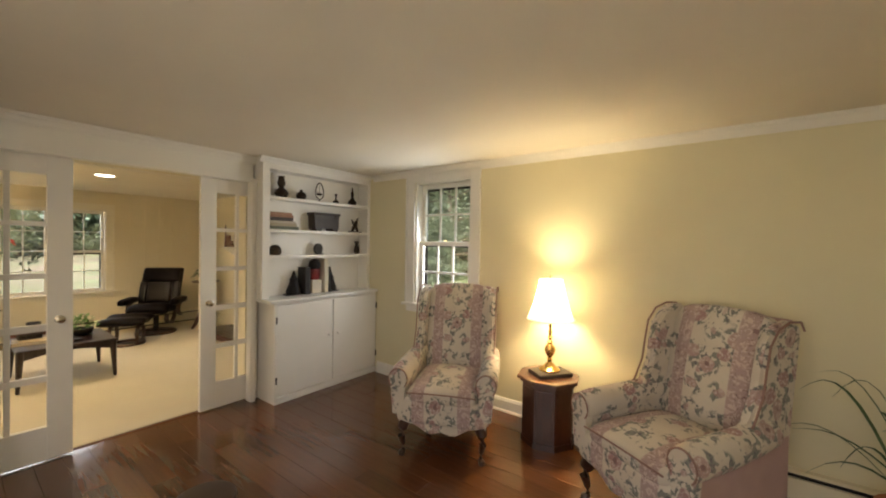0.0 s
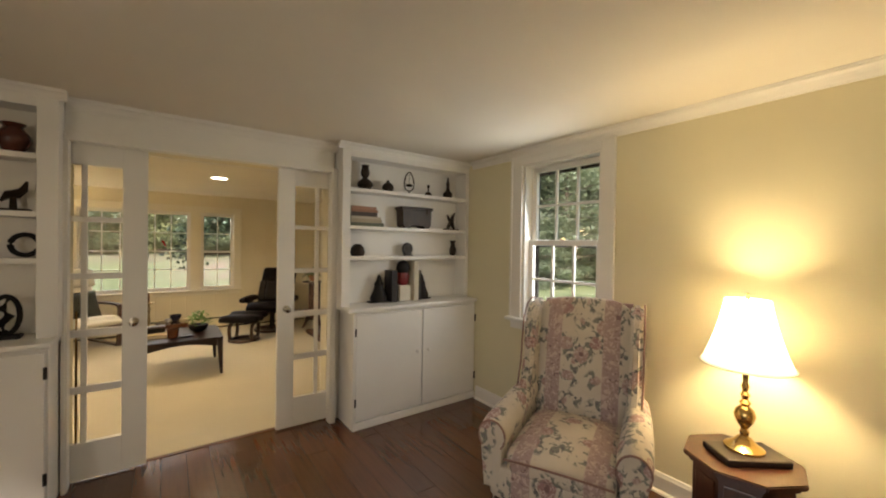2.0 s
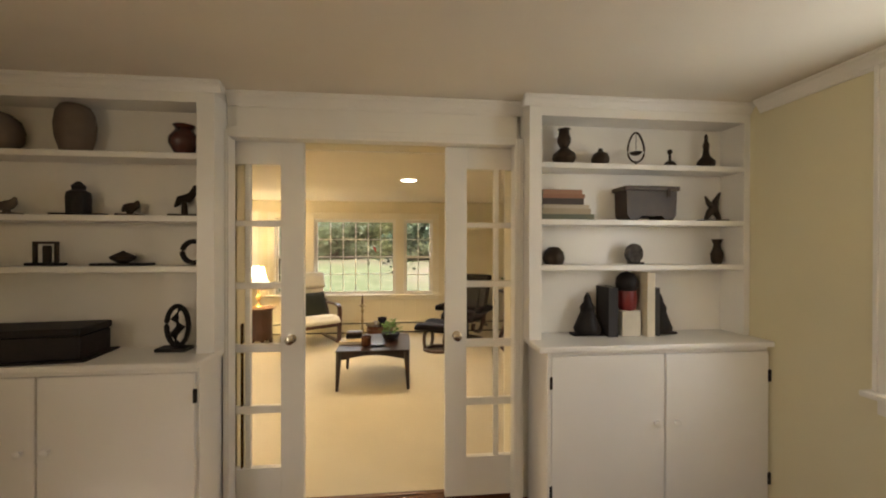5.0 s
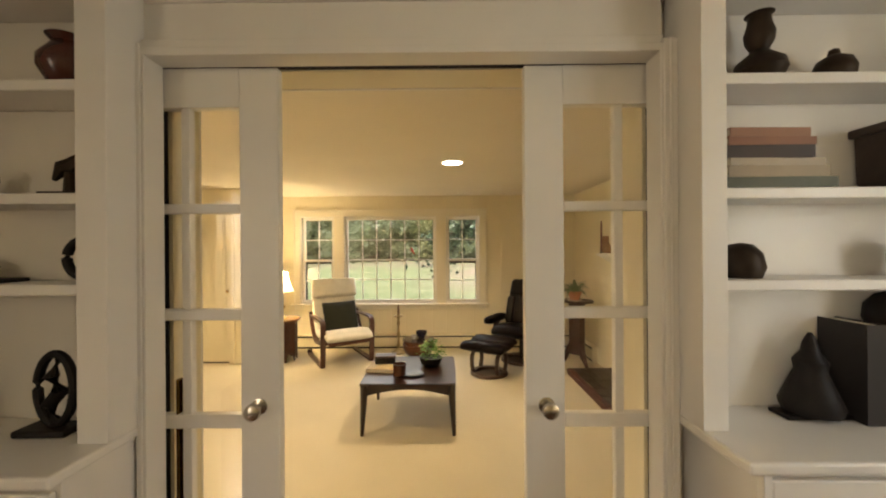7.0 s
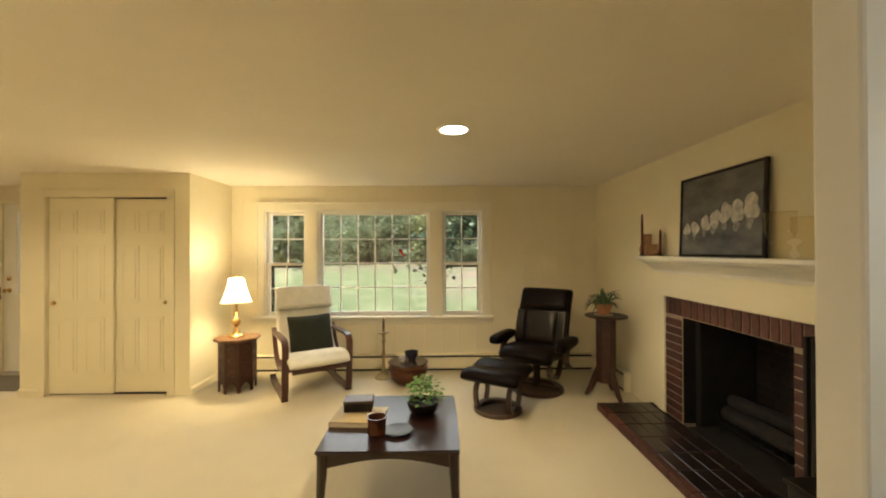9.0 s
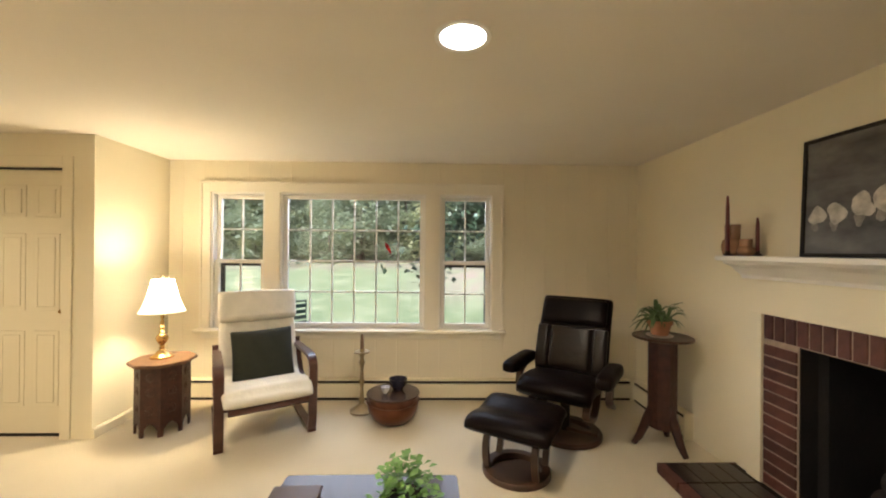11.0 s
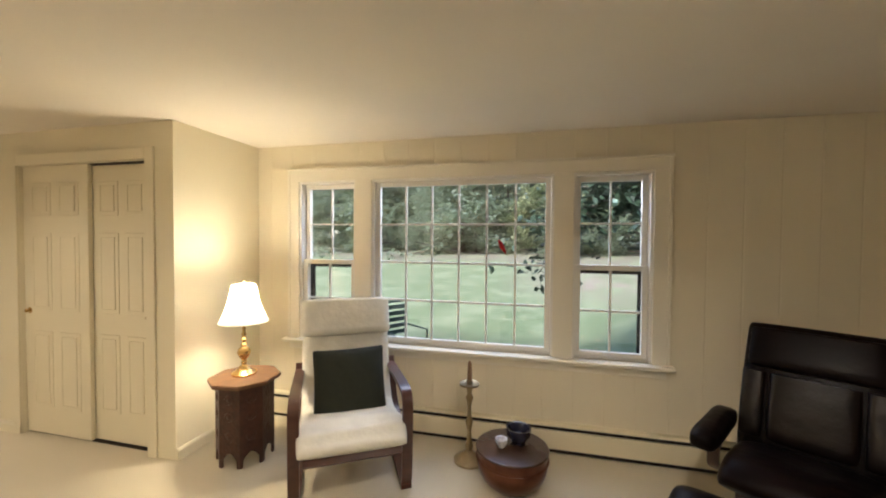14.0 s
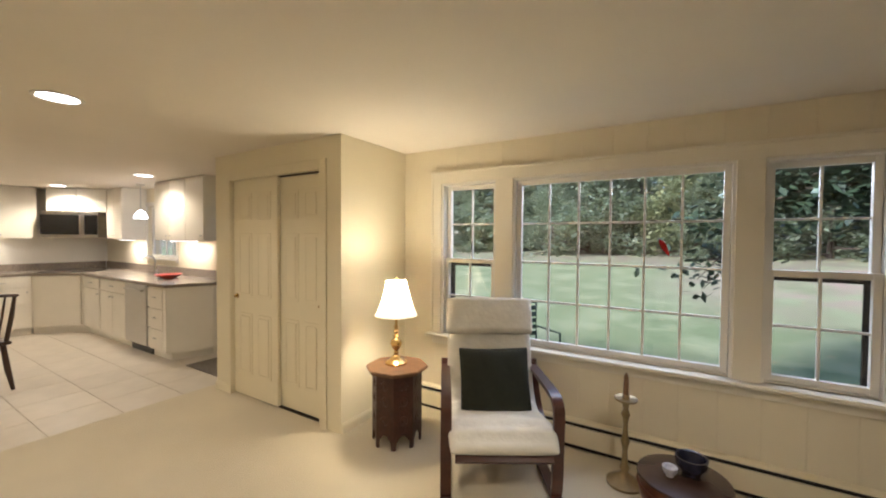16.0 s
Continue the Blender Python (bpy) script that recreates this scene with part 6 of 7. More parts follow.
def base_cabinet(wd, m, label="ivory base cabinet with a drawer over a door", doors=1, drawers=1, dp=0.60):
    """Local frame: the front is -y, x runs 0..wd."""
    c = thing("base_cabinet", label, "cabinet", m, "kitchen base cabinets")
    part("body", boxes([(0.001, wd - 0.001, -dp + 0.02, 0, 0.10, 0.874)], 0.002), KCAB, c)
    part("toe_kick", boxes([(0.001, wd - 0.001, -dp + 0.07, 0, 0.0, 0.099)]), KCAB, c)
    if drawers == 1:
        d = part("drawer", boxes([(0.012, wd - 0.012, -dp, -dp + 0.0195, 0.715, 0.86)], 0.004), KCAB, c)
        part("handle", boxes([(wd / 2 - 0.05, wd / 2 + 0.05, -dp - 0.018, -dp - 0.001, 0.783, 0.793)], 0.004), STEEL, d)
        top = 0.70
    elif drawers > 1:
        hh = (0.86 - 0.12) / drawers
        for i in range(drawers):
            d = part("drawer", boxes([(0.012, wd - 0.012, -dp, -dp + 0.0195, 0.12 + i * hh, 0.12 + (i + 1) * hh - 0.012)], 0.004), KCAB, c)
            part("handle", boxes([(wd / 2 - 0.04, wd / 2 + 0.04, -dp - 0.018, -dp - 0.001, 0.12 + (i + 0.5) * hh, 0.13 + (i + 0.5) * hh)], 0.004), STEEL, d)
        return c
    else:
        top = 0.86
    w_ = (wd - 0.012) / doors
    for i in range(doors):
        a = 0.006 + i * w_
        bm = bmesh.new()
        add_box(bm, a + 0.006, a + w_ - 0.006, -dp, -dp + 0.0195, 0.12, top)
        bmesh.ops.inset_region(bm, faces=[f for f in bm.faces if f.normal.y < -0.9], thickness=0.055, depth=-0.007)
        d = part("cabinet_door", bm, KCAB, c)
        part("knob", lathe([(0.008, 0), (0.006, 0.012), (0.013, 0.02), (0.006, 0.026)], 12), STEEL, d, "", True).matrix_local = pose(a + (w_ - 0.05 if i == 0 else 0.05), -dp, top - 0.06, 90)
    return c


def wall_cabinet(wd, z0, z1, m, doors=2, dp=0.33):
    c = thing("wall_cabinet", "ivory wall cabinet with framed doors", "cabinet", m, "kitchen wall cabinets")
    part("body", boxes([(0.001, wd - 0.001, -dp + 0.02, 0, z0, z1)], 0.002), KCAB, c)
    w_ = wd / doors
    for i in range(doors):
        bm = bmesh.new()
        add_box(bm, i * w_ + 0.006, (i + 1) * w_ - 0.006, -dp, -dp + 0.0195, z0 + 0.008, z1 - 0.03)
        bmesh.ops.inset_region(bm, faces=[f for f in bm.faces if f.normal.y < -0.9], thickness=0.055, depth=-0.007)
        d = part("cabinet_door", bm, KCAB, c)
        part("knob", lathe([(0.008, 0), (0.006, 0.012), (0.013, 0.02), (0.006, 0.026)], 12), STEEL, d, "", True).matrix_local = pose(i * w_ + (w_ - 0.05 if i % 2 == 0 else 0.05), -dp, z0 + 0.06, 90)
    return c


YK = YW - 0.002
# run along the window wall
base_cabinet(0.40, pose(-5.14, YK, 0), "ivory base cabinet with three drawers", 0, 3, 0.68)
c = thing("dishwasher", "stainless steel dishwasher between ivory cabinets", "dishwasher", pose(-5.75, YK, 0))
part("front", boxes([(0.004, 0.596, -0.69, -0.665, 0.12, 0.868)], 0.004), STEEL, c)
part("body", boxes([(0.004, 0.596, -0.664, 0, 0.10, 0.868)]), BLACKGL, c)
part("handle", boxes([(0.05, 0.55, -0.725, -0.705, 0.79, 0.81), (0.06, 0.08, -0.705, -0.691, 0.79, 0.81), (0.52, 0.54, -0.705, -0.691, 0.79, 0.81)], 0.004), STEEL, c)
part("toe_kick", boxes([(0.004, 0.596, -0.62, 0, 0.0, 0.099)]), BLACKGL, c)
base_cabinet(0.85, pose(-6.62, YK, 0), "ivory sink cabinet with two doors", 2, 1, 0.68)
base_cabinet(0.66, pose(-7.29, YK, 0), "ivory base cabinet with a drawer over a door", 1, 1, 0.68)
# angled end and angled corner
end = thing("base_cabinet", "ivory angled end cabinet of the counter", "cabinet", None, "kitchen base cabinets")
part("body", prism([(-4.738, YK), (-4.738, 3.66), (-4.66, 3.655), (-4.49, 4.10), (-4.49, YK)], 0.10, 0.874), KCAB, end)
part("toe_kick", prism([(-4.738, YK), (-4.738, 3.73), (-4.70, 3.73), (-4.55, 4.12), (-4.55, YK)], 0.0, 0.099), KCAB, end)
cor = thing("base_cabinet", "ivory angled corner cabinet under the cooktop", "cabinet", None, "kitchen base cabinets")
part("body", prism([(-7.292, YK), (-7.292, 3.67), (-7.74, 3.22), (XK + 0.002, 3.22), (XK + 0.002, YK)], 0.10, 0.874), KCAB, cor)
part("toe_kick", prism([(-7.292, YK), (-7.292, 3.74), (-7.79, 3.24), (XK + 0.002, 3.24), (XK + 0.002, YK)], 0.0, 0.099), KCAB, cor)
dd = part("cabinet_door", boxes([(-0.29, 0.29, -0.02, 0, 0.13, 0.86)], 0.004), KCAB, cor)
dd.matrix_local = pose(-7.516, 3.445, 0, 0, 0, 45)
for i in range(3):
    base_cabinet(0.62, pose(XK + 0.002, 2.60 - 0.622 * i, 0, 0, 0, 90), "ivory base cabinet with a drawer over a door", 1, 1, 0.76)
ct = thing("countertop", "speckled grey stone countertop round the kitchen", "countertop")
out = [(-4.46, YK), (-4.46, 4.08), (-4.64, 3.625), (-7.30, 3.635), (-7.755, 3.18), (-7.715, 1.33), (XK + 0.002, 1.33), (XK + 0.002, YK)]
part("slab", prism(out, 0.876, 0.912), GRANITE, ct)
part("backsplash", boxes([(XK + 0.03, -4.47, YK - 0.02, YK, 0.913, 1.02), (XK + 0.003, XK + 0.023, 1.34, YK - 0.03, 0.913, 1.02)]), GRANITE, ct)
ck = thing("cooktop", "black glass cooktop set in the counter", "cooktop", pose(-7.78, 3.68, 0.9125, 0, 0, 45))
part("glass", boxes([(-0.36, 0.36, -0.22, 0.22, 0, 0.008)], 0.003), BLACKGL, ck)
mw = thing("microwave", "stainless steel microwave under a wall cabinet", "microwave", pose(-7.86, 3.76, 0, 0, 0, 45))
part("body", boxes([(-0.38, 0.38, -0.17, 0.2, 1.445, 1.85)], 0.005), STEEL, mw)
part("door", boxes([(-0.37, 0.13, -0.186, -0.171, 1.49, 1.80)], 0.004), BLACKGL, mw)
part("control_panel", boxes([(0.20, 0.37, -0.184, -0.171, 1.49, 1.80)], 0.004), BLACKGL, mw)
part("handle", boxes([(0.145, 0.17, -0.215, -0.186, 1.50, 1.79)], 0.008), STEEL, mw)
wc = wall_cabinet(0.80, 1.855, 2.221, pose(-8.18, 3.64 - 0.0, 0, 0, 0, 45), 2, 0.30)
wall_cabinet(0.88, 1.42, 2.221, pose(XK + 0.002, 2.50, 0, 0, 0, 90), 2)
wall_cabinet(0.95, 1.42, 2.221, pose(XK + 0.002, 1.53, 0, 0, 0, 90), 2)
wall_cabinet(0.58, 1.42, 2.221, pose(-7.46, YK, 0), 2)
wall_cabinet(0.84, 1.42, 2.221, pose(-5.80, YK, 0), 2)
wall_cabinet(0.44, 1.42, 2.221, pose(-4.955, YK, 0), 1)
for x, y, rz, L in ((-5.35, YK - 0.17, 0, 0.7), (-7.15, YK - 0.17, 0, 0.5), (XK + 0.2, 2.4, 90, 1.2)):
    s = thing("under_cabinet_light", "slim lit strip light under the wall cabinets", "light", pose(x, y, 1.4195, 0, 0, rz), "under-cabinet lights")
    part("housing", boxes([(-L / 2, L / 2, -0.02, 0.02, -0.012, -0.0005)]), WHITE, s)
    part("strip", boxes([(-L / 2 + 0.01, L / 2 - 0.01, -0.014, 0.014, -0.016, -0.0122)]), GLOW, s)
    lamp("strip_light", "AREA", 4, (1.0, 0.86, 0.62), look((x, y, 1.40), (x, y, 0)) @ pose(0, 0, 0, 0, 0, rz), L, 0.04)
kw = thing("window_3", "small white kitchen window over the sink", "window")
kw["kind"] = "structure"
part("casing", boxes([(KW0 - 0.06, KW0, YW - 0.016, YW - 0.001, KWZ0 - 0.06, KWZ1 + 0.06), (KW1, KW1 + 0.06, YW - 0.016, YW - 0.001, KWZ0 - 0.06, KWZ1 + 0.06), (KW0, KW1, YW - 0.016, YW - 0.001, KWZ1, KWZ1 + 0.06), (KW0 - 0.06, KW1 + 0.06, YW - 0.04, YW - 0.001, KWZ0 - 0.03, KWZ0)], 0.002), WHITE, kw)
sash(kw, "sash", KW0 + 0.002, KW1 - 0.002, KWZ0 + 0.002, KWZ1 - 0.002, 4, 3, YW + 0.05, "y", 0.04, 0.018)
pn = thing("pendant_light", "small white glass pendant over the sink, lit", "pendant light", pose(-6.25, 4.02, 0))
part("cord", sweep([(0, 0, 1.84), (0, 0, C2)], 0.006, 8), STEEL, pn)
part("canopy", lathe([(0.05, C2 - 0.02), (0.055, C2 - 0.001)], 20), STEEL, pn)
part("shade", lathe([(0.085, 1.73), (0.08, 1.75), (0.05, 1.82), (0.018, 1.845)], 24), GLOW, pn, "glowing white glass shade", True).visible_shadow = False
fa = thing("faucet", "curved steel kitchen faucet", "faucet", pose(-6.2, 4.17, 0.9125))
part("spout", sweep([(0, 0, 0), (0, 0, 0.2), (0, -0.04, 0.26), (0, -0.11, 0.27), (0, -0.16, 0.22)], 0.013, 10), STEEL, fa, "", True)
part("lever", sweep([(0.05, 0, 0.0), (0.05, 0, 0.06), (0.09, -0.01, 0.075)], 0.01, 8), STEEL, fa, "", True)
bw = tagged(part("bowl", lathe([(0.06, 0), (0.07, 0.01), (0.15, 0.05), (0.16, 0.06), (0.14, 0.055), (0.03, 0.015)], 28), mat("red_glazed_bowl", (0.42, 0.06, 0.03), 0.3, vary=0.3), None, "", True), "wide red glazed bowl on the counter", "bowl")
bw.matrix_world = pose(-5.35, 3.98, 0.9125)
mt = tagged(part("door_mat", box(-4.35, -3.62, 3.72, 4.22, -0.004 + 0.006, 0.012, 0.003), mat("grey_mat", (0.16, 0.14, 0.12), 0.95, vary=0.2, scale=30, bump=0.4, bscale=200), None), "flat grey mat inside the back door", "mat")
bd = thing("door_5", "white back door with a many-paned window", "door")
bd["kind"] = "structure"
part("leaf", boxes([(KD0 + 0.004, KD1 - 0.004, YW + 0.03, YW + 0.07, 0.01, 0.92), (KD0 + 0.004, KD0 + 0.15, YW + 0.03, YW + 0.07, 0.92, 2.02), (KD1 - 0.15, KD1 - 0.004, YW + 0.03, YW + 0.07, 0.92, 2.02), (KD0 + 0.15, KD1 - 0.15, YW + 0.03, YW + 0.07, 1.93, 2.02)]), WHITE, bd)
sash(bd, "glazing", KD0 + 0.15, KD1 - 0.15, 0.92, 1.93, 3, 4, YW + 0.033, "y", 0.015, 0.02)
part("knob", lathe([(0.026, 0), (0.026, 0.004), (0.01, 0.01), (0.01, 0.03), (0.026, 0.045), (0.02, 0.06)], 20), BRASS, bd, "", True).matrix_local = pose(KD0 + 0.07, YW + 0.03, 0.98, 90)
part("deadbolt", lathe([(0.026, 0), (0.024, 0.012), (0.01, 0.016)], 20), BRASS, bd, "", True).matrix_local = pose(KD0 + 0.07, YW + 0.03, 1.12, 90)
ch = thing("dining_chair", "dark wooden dining chair with a spindle back", "chair", pose(-5.18, 2.28, 0.003, 0, 0, -80))
part("seat", boxes([(-0.21, 0.21, -0.21, 0.21, 0.43, 0.465)], 0.014), WALNUT, ch)
for sx in (-1, 1):
    part("front_leg", sweep([(sx * 0.17, -0.17, 0.43), (sx * 0.18, -0.18, 0.2), (sx * 0.20, -0.20, 0)], [0.02, 0.024, 0.014], 10), WALNUT, ch, "", True)
    part("back_leg", sweep([(sx * 0.16, 0.17, 0.43), (sx * 0.18, 0.19, 0.2), (sx * 0.20, 0.23, 0)], [0.02, 0.024, 0.014], 10), WALNUT, ch, "", True)
    part("back_post", sweep([(sx * 0.18, 0.18, 0.465), (sx * 0.20, 0.23, 0.7), (sx * 0.205, 0.28, 0.90)], [0.017, 0.018, 0.013], 10), WALNUT, ch, "", True)
part("top_rail", sweep([(-0.22, 0.275, 0.90), (-0.1, 0.30, 0.91), (0.1, 0.30, 0.91), (0.22, 0.275, 0.90)], 0.03, 12, flat=0.5), WALNUT, ch, "", True)
for i in range(5):
    x = -0.12 + 0.06 * i
    part("spindle", sweep([(x, 0.18, 0.465), (x * 1.1, 0.24, 0.7), (x * 1.15, 0.29, 0.89)], [0.008, 0.01, 0.007], 8), WALNUT, ch, "", True)
part("stretcher", sweep([(-0.185, -0.18, 0.2), (0.185, -0.18, 0.2)], 0.012, 8), WALNUT, ch, "", True)

# ---- garden ----
def garden_height(x, y):
    d = max(0.0, y - 7.0) + max(0.0, x - 9.0) * 0.5
    return -0.35 + 0.068 * min(d, 22.0) + 0.02 * max(0.0, min(d, 200.0) - 22.0) * 0.2 + 0.05 * noise.noise(Vector((x * 0.3, y * 0.3, 0)))


GRASS = bpy.data.materials.new("lawn_with_fallen_leaves")
GRASS.use_nodes = True
_n, _l = GRASS.node_tree.nodes, GRASS.node_tree.links
_b = _n["Principled BSDF"]
_b.inputs["Roughness"].default_value = 0.9
_tc = _n.new("ShaderNodeTexCoord")


def _noise(scale, lo, hi):
    t_ = _n.new("ShaderNodeTexNoise")
    t_.inputs["Scale"].default_value, t_.inputs["Detail"].default_value = scale, 6
    _l.new(_tc.outputs["Object"], t_.inputs["Vector"])
    r_ = _n.new("ShaderNodeMapRange")
    r_.inputs[1].default_value, r_.inputs[2].default_value = lo, hi
    _l.new(t_.outputs[0], r_.inputs[0])
    return r_.outputs[0]


def _mix(fac, a, b):
    x_ = _n.new("ShaderNodeMix")
    x_.data_type = "RGBA"
    _l.new(fac, x_.inputs["Factor"])
    for key, v in (("A", a), ("B", b)):
        if isinstance(v, tuple):
            x_.inputs[key].default_value = v
        else:
            _l.new(v, x_.inputs[key])
    return x_.outputs["Result"]


_c = _mix(_noise(3.0, 0.3, 0.7), (0.150, 0.20, 0.095, 1), (0.21, 0.26, 0.135, 1))
_c = _mix(_noise(38.0, 0.35, 0.75), _c, (0.12, 0.15, 0.065, 1))
# a strewn patch of leaves beyond the near tree
_gx, _gm = _n.new("ShaderNodeMapRange"), _n.new("ShaderNodeMath")
_s0 = _n.new("ShaderNodeSeparateXYZ")
_l.new(_tc.outputs["Object"], _s0.inputs[0])
_gx.inputs[1].default_value, _gx.inputs[2].default_value = -0.8, 2.2
_l.new(_s0.outputs[0], _gx.inputs[0])
_gm.operation = "MULTIPLY"
_gy, _gw = _n.new("ShaderNodeMapRange"), _n.new("ShaderNodeMath")
_gy.inputs[1].default_value, _gy.inputs[2].default_value = 10.0, 14.0
_l.new(_s0.outputs[1], _gy.inputs[0])
_gw.operation = "MULTIPLY"
_l.new(_gx.outputs[0], _gw.inputs[0]), _l.new(_gy.outputs[0], _gw.inputs[1])
_l.new(_gw.outputs[0], _gm.inputs[0]), _l.new(_noise(0.5, 0.25, 0.5), _gm.inputs[1])
_c = _mix(_gm.outputs[0], _c, (0.30, 0.235, 0.185, 1))
# bare leaf litter under the trees at the lawn's edge
_s = _n.new("ShaderNodeSeparateXYZ")
_l.new(_tc.outputs["Object"], _s.inputs[0])
_w = _n.new("ShaderNodeMath")
_w.operation = "MULTIPLY_ADD"
_l.new(_noise(0.6, 0.2, 0.8), _w.inputs[0])
_w.inputs[1].default_value = 5.0
_l.new(_s.outputs[1], _w.inputs[2])
_e = _n.new("ShaderNodeMapRange")
_e.inputs[1].default_value, _e.inputs[2].default_value = 20.5, 22.5
_l.new(_w.outputs[0], _e.inputs[0])
_c = _mix(_e.outputs[0], _c, (0.19, 0.165, 0.12, 1))
_c = _mix(_noise(1.3, 0.45, 0.65), _c, (0.24, 0.275, 0.155, 1))
_c = _mix(_noise(7.0, 0.66, 0.72), _c, (0.36, 0.28, 0.15, 1))
_l.new(_c, _b.inputs["Base Color"])
bm = bmesh.new()
xs = [-400, -150, -60, -30] + [-20 + 2 * i for i in range(31)] + [60, 150, 400]
ys = [-400, -100, -30, -10, -5.5, 0, 4.5] + [6 + 1.5 * i for i in range(24)] + [60, 150, 400]
grid = [[bm.verts.new((x, y, garden_height(x, y) - (0.15 if -9 < x < 3.2 and y < 5 else 0))) for x in xs] for y in ys]
for j in range(len(ys) - 1):
    for i in range(len(xs) - 1):
        bm.faces.new((grid[j][i], grid[j][i + 1], grid[j + 1][i + 1], grid[j + 1][i]))
tagged(part("ground", bm, GRASS, None, "", True), "green lawn with patches of fallen leaves", "lawn", kind="structure")

BARK2 = mat("tree_bark", (0.12, 0.09, 0.07), 0.9, vary=0.35, scale=10, bump=0.5, bscale=18, stretch=(3, 3, 1))
# leaf colours are paler than real leaves, with the view's haze mixed in
LEAVES = [mat("dark_foliage", (0.17, 0.21, 0.17), 0.6, vary=0.5, scale=2.5), mat("mid_foliage", (0.24, 0.29, 0.22), 0.6, vary=0.5, scale=2.5), mat("yellowing_foliage", (0.27, 0.28, 0.14), 0.6, vary=0.5, scale=2.5)]


for leafmat in LEAVES:
    _n, _l = leafmat.node_tree.nodes, leafmat.node_tree.links
    _p, _o = _n["Principled BSDF"], _n["Material Output"]
    _t, _x = _n.new("ShaderNodeBsdfTranslucent"), _n.new("ShaderNodeMixShader")
    _t.inputs[0].default_value = (0.34, 0.40, 0.24, 1)
    _x.inputs[0].default_value = 0.5
    _l.new(_p.outputs[0], _x.inputs[1]), _l.new(_t.outputs[0], _x.inputs[2]), _l.new(_x.outputs[0], _o.inputs[0])


def make_tree(seed, h, r, leaf, count, low, material, label):
    """A tapered trunk with limbs; leaf cards in clumps round the limbs, with gaps."""
    rg = random.Random(seed)
    t = thing("tree", label, "tree", None, "garden trees")
    bm = sweep([(0, 0, -0.3), (0.05, 0, h * 0.3), (-0.05, 0.05, h * 0.6), (0, 0, h * 0.95)], [h * 0.03, h * 0.022, h * 0.014, 0.02], 8)
    clumps = []
    for i in range(26):
        z = h * (low + (0.95 - low) * i / 26)
        a = i * 2.4 + rg.uniform(-0.4, 0.4)
        L = r * (1.05 - 0.75 * (i / 26)) * rg.uniform(0.7, 1.1)
        e = Vector((L * math.cos(a), L * math.sin(a), z + L * rg.uniform(-0.1, 0.3)))
        sweep([(0, 0, z), tuple(e * 0.5 + Vector((0, 0, z * 0.5 + 0.1))), tuple(e)], [0.05, 0.03, 0.01], 5, bm)
        for k in range(4):
            q = rg.uniform(0.35, 1.05)
            clumps.append(Vector((e.x * q, e.y * q, z + (e.z - z) * q)) + Vector((rg.uniform(-0.3, 0.3), rg.uniform(-0.3, 0.3), rg.uniform(-0.3, 0.3))))
    part("trunk", bm, BARK2, t, "", True)
    verts, faces = [], []
    for i in range(count):
        c = rg.choice(clumps)
        p = c + Vector((rg.gauss(0, 0.32), rg.gauss(0, 0.32), rg.gauss(0, 0.2))) * (r / 2.6)
        d = Vector((rg.uniform(-1, 1), rg.uniform(-1, 1), rg.uniform(-0.5, 0.3))).normalized()
        s = d.cross(Vector((rg.uniform(-0.6, 0.6), rg.uniform(-0.6, 0.6), 1))).normalized()
        L, w_ = leaf * rg.uniform(0.7, 1.3), leaf * rg.uniform(0.22, 0.42)
        n0 = len(verts)
        verts += [p, p + d * L * 0.5 + s * w_, p + d * L, p + d * L * 0.5 - s * w_]
        faces.append((n0, n0 + 1, n0 + 2, n0 + 3))
    me = bpy.data.meshes.new("crown")
    me.from_pydata(verts, [], faces)
    me.materials.append(material)
    cr = new("crown", me)
    cr.parent = t
    return t


proto = [make_tree(1, 7.5, 3.2, 0.22, 13000, 0.02, LEAVES[0], "tall dark evergreen at the lawn's edge"),
         make_tree(2, 6.5, 3.0, 0.22, 13000, 0.03, LEAVES[1], "broad leafy green tree at the lawn's edge"),
         make_tree(3, 5.0, 2.8, 0.22, 9000, 0.02, LEAVES[2], "yellowing small tree at the lawn's edge"),
         make_tree(4, 7.0, 3.2, 0.20, 6500, 0.10, LEAVES[1], "open-crowned tree with sky between its leaves")]
spots = [(-13, 26, 0), (-9.5, 24, 1), (-6.5, 26, 3), (-3.6, 23.5, 1), (-1.2, 26, 3), (1.2, 23, 2), (3.4, 25, 3), (6.0, 23.5, 1), (8.6, 25.5, 3), (11.5, 24, 2), (14.5, 26, 1), (18, 27, 0), (-17, 27, 1), (-2.5, 30, 3), (4.5, 30, 0), (10, 31, 3), (-9, 31, 0), (22, 24, 1),
         (14.5, 7.2, 3), (15.5, 10.0, 1), (14.0, 12.6, 3), (15.5, 15.4, 1), (14.5, 18.2, 3), (19.0, 9.8, 1), (19.5, 12.8, 0), (19.0, 16.0, 1), (20.0, 19.5, 0), (18.5, 6.0, 3), (16.0, 3.2, 3), (21.5, 1.5, 1)]
# low growth along the wood's edge, and taller trees behind it
low = [(-12 + 2.3 * i, 21.8 + 1.3 * ((i * 7) % 3), (1, 2, 1, 3)[i % 4], 0.42 + 0.06 * ((i * 5) % 4)) for i in range(13)]
low += [(13.0 + 0.9 * (i % 3), 6.6 + 2.0 * i, (1, 2, 3)[i % 3], 0.40 + 0.05 * (i % 3)) for i in range(7)]
high = [(-16 + 4.2 * i, 36 + 2.0 * (i % 3), (1, 0, 3)[i % 3], 1.9) for i in range(11)] + [(25 + 2.0 * (i % 2), 14 + 4.0 * i, (1, 0)[i % 2], 1.6) for i in range(4)] + [(36, -4 + 5.0 * i, (1, 0)[i % 2], 2.0) for i in range(6)]
rg = random.Random(8)
